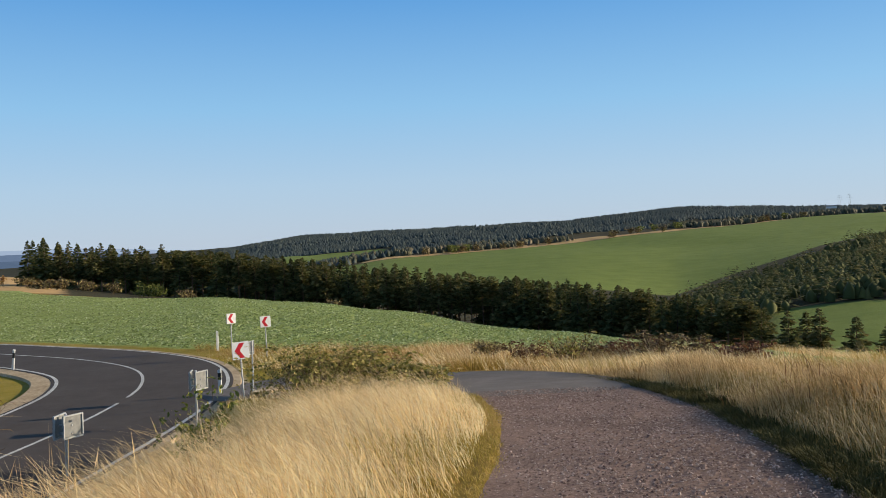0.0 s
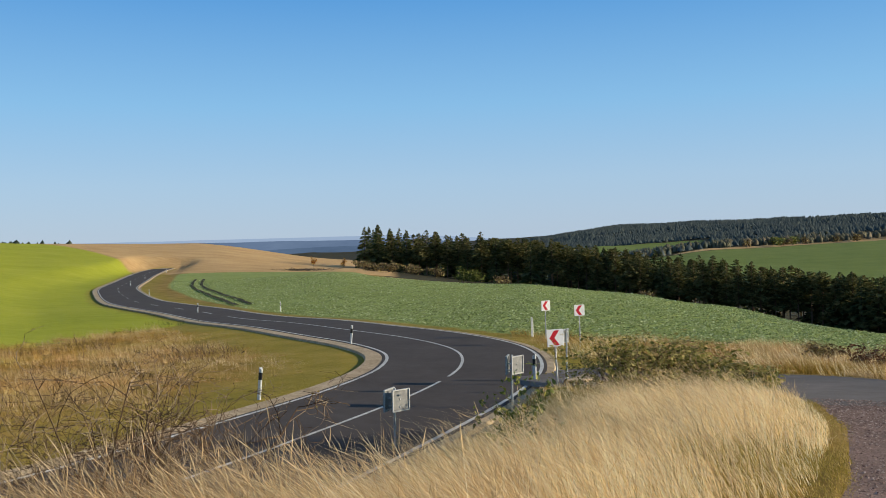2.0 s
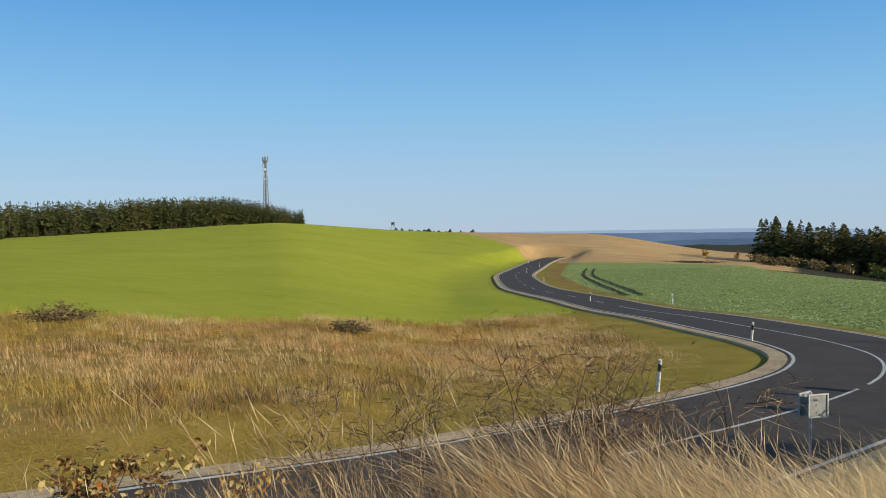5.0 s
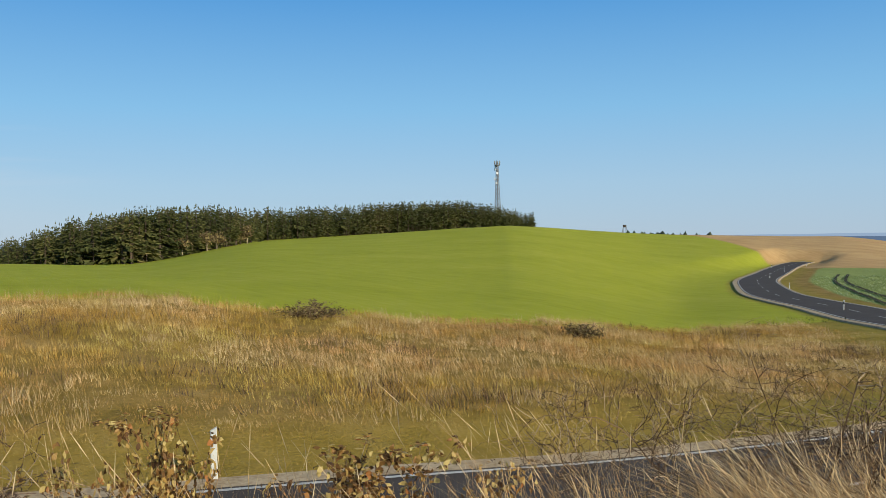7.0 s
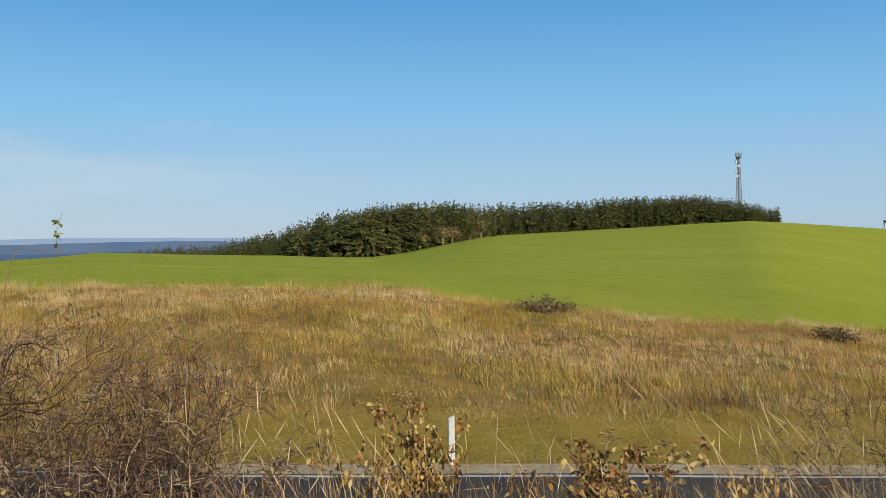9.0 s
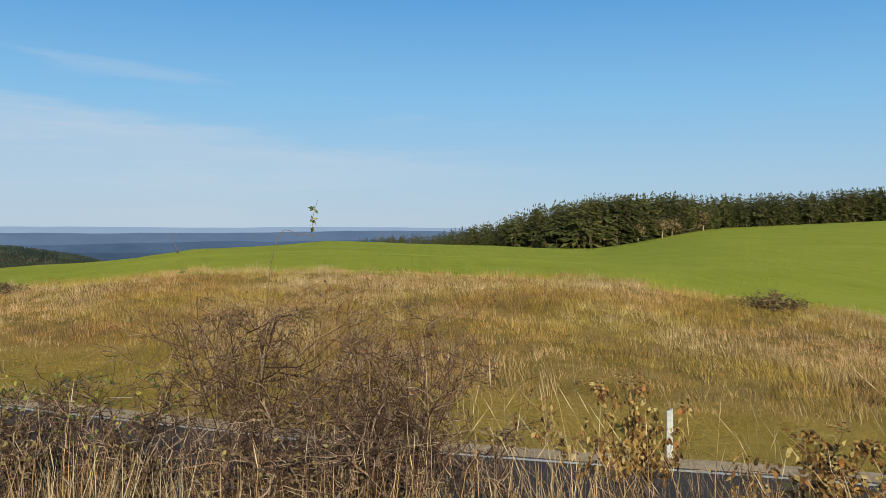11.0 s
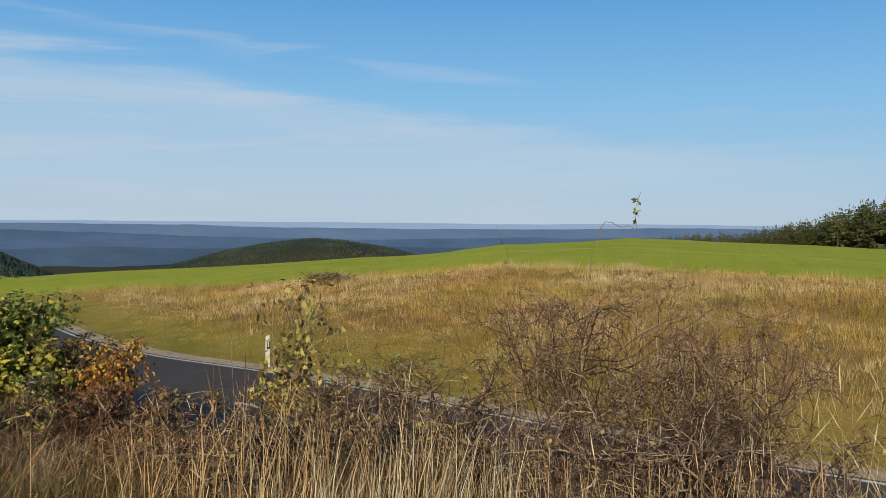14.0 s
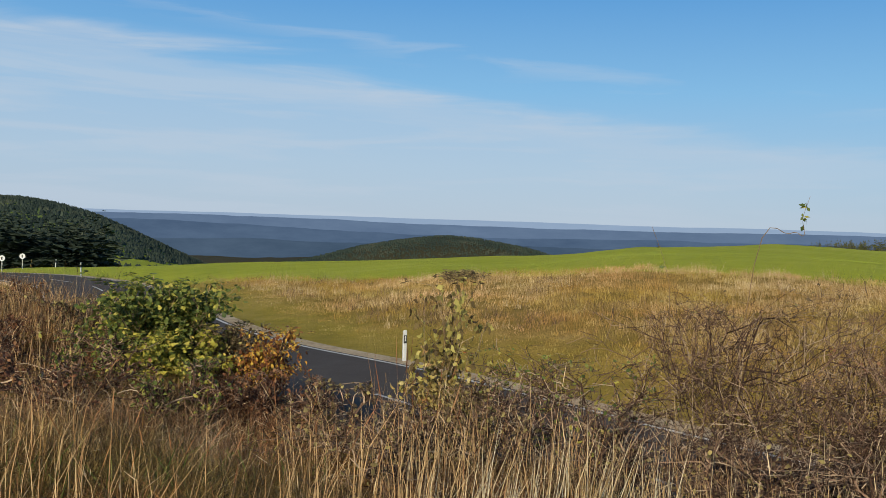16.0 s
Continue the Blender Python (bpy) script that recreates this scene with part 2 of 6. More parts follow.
M["autumn_wood"] = leaf_mat("autumn_wood", [(0.1, (0.05, 0.058, 0.036)), (0.4, (0.085, 0.085, 0.052)), (0.65, (0.13, 0.115, 0.07)), (0.9, (0.2, 0.155, 0.1))], patch=0.02)
M["mast_steel"] = simple_mat("mast_steel", (0.13, 0.13, 0.14), (0.22, 0.22, 0.23), 4, 0.6, 0.4, 0.3, 0.05)
M["weed_brown"] = leaf_mat("weed_brown", [(0.0, (0.025, 0.016, 0.01)), (0.28, (0.09, 0.05, 0.026)), (0.52, (0.22, 0.13, 0.065)), (0.78, (0.42, 0.28, 0.15)), (1.0, (0.7, 0.54, 0.34))], through=0.15, patch=0.55, tuft=3.0, sharp=0.55, tint=((0.85, 0.95, 0.62), 0.7), tint2=((1.0, 0.74, 0.64), 0.5))
M["weed_green"] = leaf_mat("weed_green", [(0.0, (0.05, 0.065, 0.015)), (0.6, (0.12, 0.14, 0.03)), (1.0, (0.24, 0.22, 0.06))], through=0.2)

# ================= terrain =================
EYE = 1.65  # eye height over the ground at the viewpoint; heights below are counted from the eye
ROAD = np.array([
    (-85, -150, -13), (-62, -112, -9), (-52, -88, -7), (-47, -72, -5.9), (-44, -60, -5.3), (-41.4, -52, -5.05), (-38.6, -45, -4.95), (-31.2, -34.8, -4.75),
    (-25, -26.3, -4.6), (-21.5, -20, -4.5), (-18.9, -12.8, -4.4), (-14.6, -2.6, -4.4), (-12.4, 6, -4.5), (-11.5, 13, -4.8), (-11.2, 21, -5.1), (-11.2, 28, -5.3), (-11.8, 33.5, -5.35),
    (-13.9, 38.6, -5.4), (-18.0, 43.2, -5.5), (-24, 48.2, -5.7), (-32, 55.4, -6.1), (-44, 66.2, -6.9), (-57, 77.6, -7.35),
    (-68, 86.5, -7.7), (-82, 98.5, -8.1), (-99, 116, -8.4), (-115, 134, -8.5)])
ROAD_FAR = np.array([(-136, 163, -8.7), (-156, 191, -8.8), (-177, 222, -8.9), (-190, 243, -9.0)])
TRACK = np.array([(0.2, -14, -1.55), (0.7, -5, -1.6), (1.15, 1, -1.72), (1.6, 6, -2.15), (2.1, 10, -2.5), (2.3, 14, -2.85), (1.75, 18.5, -3.25),
                  (0.0, 22.5, -3.75), (-2.8, 26.6, -4.45), (-5.4, 30.3, -5.12), (-7.9, 33.4, -5.42)])


def spline(pts, per):
    p = np.vstack([2 * pts[0] - pts[1], pts, 2 * pts[-1] - pts[-2]])
    out = []
    for i in range(1, len(p) - 2):
        u = np.linspace(0, 1, per, endpoint=False)[:, None]
        a, b, c, d = p[i - 1], p[i], p[i + 1], p[i + 2]
        out.append(0.5 * (2 * b + (c - a) * u + (2 * a - 5 * b + 4 * c - d) * u**2 + (3 * b - a - 3 * c + d) * u**3))
    return np.vstack(out + [pts[-1:]])


ROAD_LINE = spline(np.vstack([ROAD, ROAD_FAR]), 6)
ROAD_LINE[:, 2] += EYE
TRACK_LINE = spline(TRACK, 8)
TRACK_LINE[:, 2] += EYE

# profiles of the land along lines of sight: degrees to the left of ahead, then distance and height
LAND_AHEAD = {
    -60: (0, -1.6, 20, -2.6, 60, -5, 200, -22, 500, -30, 1500, -10, 4800, -10),
    -27: (0, -1.65, 10, -2.5, 20, -3.3, 32, -4.8, 60, -9.5, 120, -20, 190, -34, 280, -31, 400, -27, 600, -21, 900, -11, 1200, 3, 1700, 8, 2300, 24, 4800, 24),
    -15: (0, -1.65, 10, -2.6, 25, -3.9, 55, -7.1, 100, -15, 220, -32, 350, -36, 500, -37, 700, -29, 1100, -9, 1500, 0, 2200, 36, 4800, 30),
    -8: (0, -1.65, 10, -2.6, 25, -4.2, 45, -6.0, 75, -8.8, 120, -17, 235, -31, 350, -34, 500, -31, 1000, -17.5, 1500, -4, 2200, 16, 4800, 16),
    3: (0, -1.65, 10, -2.5, 25, -4.4, 45, -5.7, 75, -7.2, 110, -9.4, 160, -16, 260, -25.5, 400, -30, 700, -28, 900, -24.6, 1500, -14, 2200, 8, 4800, 8),
    9: (0, -1.65, 8, -2.4, 25, -4.6, 45, -5.6, 80, -6.8, 125, -8.8, 180, -14, 280, -22, 430, -28, 800, -32, 1500, -20, 2100, 5, 4800, 5),
    15: (0, -1.65, 7, -2.3, 12, -3.3, 25, -4.9, 45, -5.5, 80, -6.5, 140, -8.3, 200, -13, 300, -18, 450, -26, 900, -32, 1500, -28, 2200, -24, 4800, -30)}
LAND_LEFT = {
    27: (0, -1.65, 5, -2.0, 9, -3.2, 16, -4.9, 45, -5.8, 80, -6.9, 180, -7.7, 250, -9.6, 340, -11.5, 480, -12, 700, -25, 1500, -55, 4800, -60),
    36: (0, -1.65, 4, -1.9, 7, -2.5, 12.0, -4.6, 45, -5.7, 80, -7.2, 150, -8.4, 245, -8.7, 350, -5.2, 500, -1.4, 650, -3, 1000, -25, 1500, -55, 4800, -60),
    45: (0, -1.65, 4, -1.85, 7, -2.35, 11.0, -4.5, 40, -5.4, 60, -6.0, 110, -8.2, 160, -8.0, 250, -5.4, 400, 0.3, 500, 0.5, 700, -3, 1000, -20, 1500, -55, 4800, -60),
    56: (0, -1.65, 4, -1.85, 7, -2.3, 10.5, -4.4, 20, -4.6, 48, -4.7, 120, -4.4, 220, -0.6, 350, 5, 450, 5.5, 600, 7, 900, -5, 1500, -55, 4800, -60),
    72: (0, -1.65, 4, -1.8, 7, -2.2, 10.8, -4.3, 18, -4.4, 30, -4.1, 46, -3.6, 100, -3.5, 200, -2, 300, -0.5, 420, 1, 560, 4, 800, 0, 1500, -55, 4800, -60),
    80: (0, -1.65, 4, -1.8, 7.5, -2.2, 11.8, -4.3, 18, -4.4, 30, -3.6, 46, -2.7, 100, -4, 200, -4.9, 260, -6, 400, -6, 560, 7, 700, 10, 1000, -10, 1500, -65, 4800, -70)}
LAND_BACK = {
    87: (0, -1.65, 5, -1.85, 8, -2.3, 12.7, -4.3, 18.5, -4.4, 30, -3.5, 46, -2.6, 120, -4, 230, -4.4, 330, -8, 500, -14, 800, -40, 1500, -85, 4800, -90),
    97: (0, -1.65, 5, -1.9, 10, -3.1, 14, -4.3, 20, -4.3, 30, -3.4, 46, -2.3, 120, -2.9, 215, -3.1, 320, -10, 700, -50, 1500, -105, 4800, -110),
    105: (0, -1.65, 5, -1.85, 11, -3.1, 16, -4.3, 22, -4.3, 33, -3.4, 46, -2.5, 110, -3.3, 170, -4.1, 260, -12, 700, -60, 1500, -115, 4800, -120),
    113: (0, -1.65, 6, -1.85, 12, -3.1, 18, -4.4, 25, -4.4, 36, -3.7, 50, -3.05, 80, -3.9, 130, -5.2, 200, -14, 700, -70, 1500, -120, 4800, -120),
    125: (0, -1.65, 6, -1.8, 14, -2.9, 22, -4.2, 30, -4.4, 45, -4.4, 70, -4.4, 110, -5.7, 180, -14, 700, -75, 1500, -120, 4800, -120),
    140: (0, -1.65, 8, -1.7, 18, -1.74, 27, -2.35, 37, -3.7, 48, -4.8, 75, -5.2, 110, -7, 200, -16, 500, -40, 1500, -110, 4800, -120),
    180: (0, -1.6, 20, -1.7, 80, -4, 500, -30, 1500, -80, 4800, -110),
    240: (0, -1.6, 20, -1.7, 80, -4, 500, -20, 1500, -20, 4800, -20)}
LAND = {**LAND_AHEAD, **LAND_LEFT, **LAND_BACK}
LAND_R = np.exp(np.linspace(math.log(0.5), math.log(4900), 400))


def profile(knots):
    r, z = np.array(knots[0::2], float), np.array(knots[1::2], float)
    d = np.diff(z) / np.diff(r)
    m = np.empty(len(r))
    m[0], m[-1] = d[0], d[-1]
    w = np.diff(r)
    m[1:-1] = (d[:-1] * w[1:] + d[1:] * w[:-1]) / (w[1:] + w[:-1])
    lim = 3 * np.minimum(np.abs(np.r_[d[0], d]), np.abs(np.r_[d, d[-1]])) + 0.01
    m = np.clip(m, -lim, lim)
    q = np.clip(LAND_R, 0, r[-1])
    i = np.clip(np.searchsorted(r, q) - 1, 0, len(r) - 2)
    h = r[i + 1] - r[i]
    u = (q - r[i]) / h
    return ((2 * u**3 - 3 * u**2 + 1) * z[i] + (u**3 - 2 * u**2 + u) * h * m[i]
            + (3 * u**2 - 2 * u**3) * z[i + 1] + (u**3 - u**2) * h * m[i + 1])


LAND_AZ = np.array(sorted(LAND))
LAND_Z = np.array([profile(LAND[a]) for a in LAND_AZ])
LAND_AZ = np.r_[LAND_AZ, LAND_AZ[0] + 360]
LAND_Z = np.vstack([LAND_Z, LAND_Z[:1]])


def polar(x, y):
    az = np.degrees(np.arctan2(-x, y))
    return np.where(az < -60, az + 360, az), np.hypot(x, y)


def fbm(x, y, s, seed):
    """Soft wave noise for rolling ground."""
    rng = np.random.RandomState(seed)
    out = 0
    for k in range(7):
        a, f, p = rng.uniform(0, 6.28), s * 1.7**k, rng.uniform(0, 6.28)
        out = out + np.sin((x * math.cos(a) + y * math.sin(a)) * f + p + 1.3 * np.sin((x * math.sin(a) - y * math.cos(a)) * f * 0.7)) / 1.6**k
    return out / 2.2


def line_near(x, y, line, per):
    """Distance to a line, its height there and the side (+ to the left of its course); every per-th point is searched first."""
    best, near = np.full(x.shape, 1e18), np.zeros(x.shape, int)
    for k, v in enumerate(line[::per]):
        d = (x - v[0]) ** 2 + (y - v[1]) ** 2
        near = np.where(d < best, k, near)
        best = np.minimum(d, best)
    best, z, side = np.full(x.shape, 1e18), np.zeros(x.shape), np.zeros(x.shape)
    for j in range(-per, per):
        i = np.clip(near * per + j, 0, len(line) - 2)
        ax, ay, az = line[i, 0], line[i, 1], line[i, 2]
        dx, dy = line[i + 1, 0] - ax, line[i + 1, 1] - ay
        u = np.clip(((x - ax) * dx + (y - ay) * dy) / (dx * dx + dy * dy), 0, 1)
        px, py = x - ax - u * dx, y - ay - u * dy
        d = px * px + py * py
        k = d < best
        best = np.where(k, d, best)
        z = np.where(k, az + u * (line[i + 1, 2] - az), z)
        side = np.where(k, np.sign(dx * py - dy * px), side)
    return np.sqrt(best), z, side


def smooth(a, b, v):
    u = np.clip((v - a) / (b - a), 0, 1)
    return u * u * (3 - 2 * u)


HILLS = ((117.5, 1350, 290, 300, 90), (142.5, 850, 140, 300, 59), (151, 1200, 200, 400, 50))  # bearing, distance, widths, height


def land(x, y):
    """Height of the bare land, without road and track."""
    az, r = polar(x, y)
    j = np.clip(np.searchsorted(LAND_AZ, az, side="right") - 1, 0, len(LAND_AZ) - 2)
    w = (az - LAND_AZ[j]) / (LAND_AZ[j + 1] - LAND_AZ[j])
    w = 0.5 * w + 0.5 * w * w * (3 - 2 * w)
    t = np.clip((np.log(np.maximum(r, 0.5)) - math.log(0.5)) / (math.log(4900) - math.log(0.5)) * 399, 0, 398.999)
    i = t.astype(int)
    t = t - i
    z = (LAND_Z[j, i] * (1 - t) + LAND_Z[j, i + 1] * t) * (1 - w) + (LAND_Z[j + 1, i] * (1 - t) + LAND_Z[j + 1, i + 1] * t) * w
    for ba, bd, wa, wd, h in HILLS:
        cx, cy = -math.sin(radians(ba)) * bd, math.cos(radians(ba)) * bd
        ux, uy = cx / bd, cy / bd
        along, across = (x - cx) * ux + (y - cy) * uy, (x - cx) * -uy + (y - cy) * ux
        z = z + h * np.exp(-(across / wa) ** 2 - (along / wd) ** 2)
    z = z + fbm(x, y, 0.25, 3) * 0.07 * smooth(4, 25, r) + fbm(x, y, 0.012, 5) * np.clip((r - 500) / 800, 0, 1) * 5
    return z + EYE


def ground(x, y, full=False):
    """Height of the ground sheet: the land, shaped to the road and the track."""
    x, y = np.asarray(x, float), np.asarray(y, float)
    z = land(x, y)
    rd, rz, rs = line_near(x, y, ROAD_LINE, 6)
    td, tz, ts = line_near(x, y, TRACK_LINE, 8)
    az, r = polar(x, y)
    # bank at the right of the track
    bank = 0.5 * np.exp(-((td - 2.9) / 1.25) ** 2) * (ts < 0) * smooth(-2, 6, y) * (1 - smooth(17, 24, y))
    z = z + bank
    far = np.clip(r / 100, 0, 1.6)
    k = 1 - smooth(4.3 + far, 8.5 + np.where(rs > 0, 9.0 * (1 - smooth(215, 280, r)), 0.5) * np.maximum(0, far - 0.45) + 2.3 * far, rd)
    k = np.maximum(k, (1 - smooth(3.6, 4.2, rd)))
    z = z * (1 - k) + (rz - 0.07 - 0.07 * far) * k
    flat = 1.65 + 2.3 * smooth(17, 33, y)
    k = (1 - smooth(flat, flat + 2.0, td)) * smooth(3.4, 4.6, rd)
    z = z * (1 - k) + (tz - 0.05 + 0.085 * smooth(1.3, 1.62, td) * (1 - smooth(16, 19, y))) * k
    if full:
        return z, rd, rs, td, ts, az, r
    return z


def gz(x, y):
    return float(ground(np.array([x]), np.array([y]))[0])


def mesh_np(name, verts, faces, mats=(), mat_index=None, smooth_on=False):
    """A mesh from arrays; faces: an array of triangles or quads, or a list of such arrays."""
    me = bpy.data.meshes.new(name)
    faces = faces if isinstance(faces, list) else [faces]
    loops = np.concatenate([f.ravel() for f in faces]).astype(np.int32)
    sizes = np.concatenate([np.full(len(f), f.shape[1]) for f in faces]).astype(np.int32)
    me.vertices.add(len(verts))
    me.vertices.foreach_set("co", np.asarray(verts, np.float32).ravel())
    me.loops.add(len(loops))
    me.loops.foreach_set("vertex_index", loops)
    me.polygons.add(len(sizes))
    me.polygons.foreach_set("loop_start", np.r_[0, np.cumsum(sizes)[:-1]].astype(np.int32))
    me.polygons.foreach_set("use_smooth", np.full(len(sizes), smooth_on))
    for m in mats:
        me.materials.append(m)
    if mat_index is not None:
        me.polygons.foreach_set("material_index", np.asarray(mat_index, np.int32))
    me.update(calc_edges=True)
    return me


# borders of the fields: bearing -> distance
def border(az, *pairs):
    return np.interp(az, pairs[0::2], pairs[1::2])


def zones(rd, rs, td, az, r):
    """Signed distances, positive inside: beet field, young green crop, stubble, far pasture, wood floor."""
    left = rs > 0  # the inner, left side of the road's course
    edge = border(az, -60, 12, -27, 21, -18, 30, -10, 38, 0, 43, 10, 46, 15, 48, 22, 52, 30, 60)
    beet_far = border(az, -60, 24, -27, 33, -15, 56, -8, 77, 3, 112, 15, 143, 25, 178, 26, 236, 31, 248, 37, 246, 41, 262)
    beet = np.minimum(np.minimum(r - edge, beet_far - r), np.where(rs < 0, rd - border(az, 20, 5.5, 33, 5.5, 37, 9, 41, 9), -rd - 1))
    beet = np.minimum(beet, (43 - az) * r * 0.0175)
    crop_near = border(az, 36, 78, 42, 62, 46, 55, 52, 50, 60, 47, 70, 46, 98, 46, 113, 50, 125, 58, 136, 66, 142, 74, 160, 90)
    stub = border(r, 60, 30, 200, 37.8, 250, 38.6, 330, 41.8, 420, 45.5, 480, 47.5, 700, 49)
    crop = np.minimum(np.minimum(r - crop_near, np.where(left, rd - 5.0, -rd)), (az - stub) * r * 0.0175)
    crop = np.minimum(crop, 650 - r)
    straw = np.minimum(np.minimum(r - np.maximum(beet_far, 200), (stub - az) * r * 0.0175), np.minimum((az - 23.5) * r * 0.0175, 900 - r))
    straw = np.minimum(straw, rd - 4.5)
    pasture = np.minimum(r - border(az, -27, 880, -21.7, 650, -17.4, 560, -14.6, 480, -4, 480, 6, 560),
                         border(az, -30, 1330, -20, 1230, -10.5, 1080, 3, 940, 6.5, 900) - r)
    meadow = np.minimum(np.minimum(r - 225, 345 - r), (-20.5 - az) * 4)
    pasture = np.maximum(pasture, meadow)
    pasture = np.maximum(pasture, np.minimum(np.minimum(r - 1080, 1330 - r), np.minimum(az - 3.8, 10.5 - az) * 15))
    straw = np.maximum(straw, np.minimum(np.minimum(r - border(az, -30, 1335, -20, 1235, -10.5, 1085, 3, 945, 6.5, 905), border(az, -30, 1380, -20, 1290, -10.5, 1170, 3, 985, 6.5, 920) - r), (az + 24) * 20))
    wood = np.minimum(r - beet_far - 14, (24.5 - az) * r * 0.0175)
    wood = np.maximum(wood, np.minimum(r - border(az, 43, 900, 52, 560, 56, 480, 70, 380, 73, 330, 80, 262, 87, 300, 92, 330, 140, 330), 4000 - r))
    return beet, crop, straw, pasture, wood


def ground_material():
    m, n, l, b = node_mat("ground", 0.95, 0.12)
    wob = noise_tex(n, l, 0.9, 4)
    wob2 = noise_tex(n, l, 0.05, 3)
    fine = noise_tex(n, l, 9.0, 6)
    mid = noise_tex(n, l, 0.55, 5)
    big = noise_tex(n, l, 0.06, 4)
    rows = noise_tex(n, l, 1.0, 3, stretch=(0.02, 1.2, 1.0, 0.9))

    def tone(stops, *parts):
        v = None
        for f, k in parts:
            v2 = maths(n, l, "MULTIPLY", f, k)
            v = v2 if v is None else maths(n, l, "ADD", v, v2)
        r = ramp(n, stops)
        l.new(v, r.inputs[0])
        return r.outputs[0]

    def mask(attr, soft, jitter=2.0):
        a = n.new("ShaderNodeAttribute")
        a.attribute_name = attr
        v = maths(n, l, "ADD", a.outputs["Fac"], maths(n, l, "MULTIPLY", maths(n, l, "SUBTRACT", wob, 0.5), jitter))
        return maths(n, l, "ADD", maths(n, l, "DIVIDE", v, soft), 0.5, True)

    dry = tone([(0.3, (0.14, 0.1, 0.02)), (0.45, (0.25, 0.165, 0.035)), (0.56, (0.36, 0.23, 0.065)), (0.7, (0.45, 0.3, 0.11))], (mid, 0.5), (big, 0.3), (fine, 0.2))
    beet = tone([(0.3, (0.17, 0.2, 0.05)), (0.5, (0.27, 0.32, 0.09)), (0.65, (0.38, 0.42, 0.15))], (fine, 0.5), (mid, 0.3), (big, 0.2))
    crop = tone([(0.34, (0.25, 0.28, 0.016)), (0.46, (0.345, 0.365, 0.026)), (0.56, (0.4, 0.405, 0.04)), (0.68, (0.47, 0.445, 0.08))], (rows, 0.24), (big, 0.3), (mid, 0.24), (fine, 0.22))
    straw = tone([(0.35, (0.42, 0.25, 0.1)), (0.5, (0.54, 0.34, 0.15)), (0.66, (0.64, 0.43, 0.2))], (rows, 0.4), (big, 0.4), (fine, 0.2))
    pasture = tone([(0.35, (0.13, 0.175, 0.035)), (0.65, (0.2, 0.24, 0.055))], (rows, 0.4), (big, 0.5), (fine, 0.1))
    wood = tone([(0.35, (0.03, 0.03, 0.015)), (0.65, (0.08, 0.065, 0.03))], (mid, 0.5), (fine, 0.5))
    col = dry
    # mown grass along the road
    mown = tone([(0.3, (0.18, 0.15, 0.016)), (0.48, (0.29, 0.22, 0.03)), (0.7, (0.42, 0.29, 0.075))], (mid, 0.5), (fine, 0.3), (big, 0.2))
    brown = tone([(0.3, (0.19, 0.135, 0.02)), (0.48, (0.33, 0.22, 0.036)), (0.7, (0.48, 0.32, 0.085))], (mid, 0.5), (fine, 0.3), (big, 0.2))
    mown = mix_rgb(n, l, mask("lush", 16.0, 14.0), brown, mown)
    col = mix_rgb(n, l, mask("verge", 3.5, 3.5), col, mown)
    gravel = tone([(0.35, (0.24, 0.2, 0.15)), (0.65, (0.42, 0.36, 0.28))], (fine, 0.7), (mid, 0.3))
    for attr, c, soft, jit in (("wood", wood, 2.0, 3.0), ("beet", beet, 0.8, 1.5), ("crop", crop, 1.6, 3.0), ("straw", straw, 3.0, 3.0), ("pasture", pasture, 6.0, 6.0), ("shoulder", gravel, 0.3, 0.4)):
        col = mix_rgb(n, l, mask(attr, soft, jit), col, c)
    l.new(col, b.inputs["Base Color"])
    bump(n, l, b, maths(n, l, "ADD", fine, maths(n, l, "MULTIPLY", mid, 2.0)), 0.8, 0.12)
    return m


az_grid = np.radians(np.r_[np.arange(-36, 150, 0.4), np.arange(150, 324, 3.0)])
r_grid = np.r_[0.0, np.exp(np.linspace(math.log(0.8), math.log(4900), 270))]
AA, RR = np.meshgrid(az_grid, r_grid, indexing="ij")
gx, gy = (-np.sin(AA) * RR).ravel(), (np.cos(AA) * RR).ravel()
g_z, g_rd, g_rs, g_td, g_ts, g_az, g_r = ground(gx, gy, True)
nr, na = len(r_grid), len(az_grid)
ii, jj = np.meshgrid(np.arange(na), np.arange(nr - 1), indexing="ij")
i2 = (ii + 1) % na
quads = np.stack([ii * nr + jj, ii * nr + jj + 1, i2 * nr + jj + 1, i2 * nr + jj], -1).reshape(-1, 4)[:, ::-1]
M["ground"] = ground_material()
g_me = mesh_np("ground", np.stack([gx, gy, g_z], 1), quads, [M["ground"]], None, True)
for attr, vals in zip(("beet", "crop", "straw", "pasture", "wood", "verge", "shoulder", "lush"),
                      (*zones(g_rd, g_rs, g_td, g_az, g_r), np.where(g_rs > 0, 8.5, 6.0) - g_rd, 3.95 - g_rd, np.maximum(gy - 20, -gy - 14))):
    at = g_me.attributes.new(attr, "FLOAT", "POINT")
    at.data.foreach_set("value", np.clip(vals, -500, 500).astype(np.float32))
tagged(new("ground", g_me), "rolling farmland with dry grass verges, crops and stubble", "ground", kind="structure")

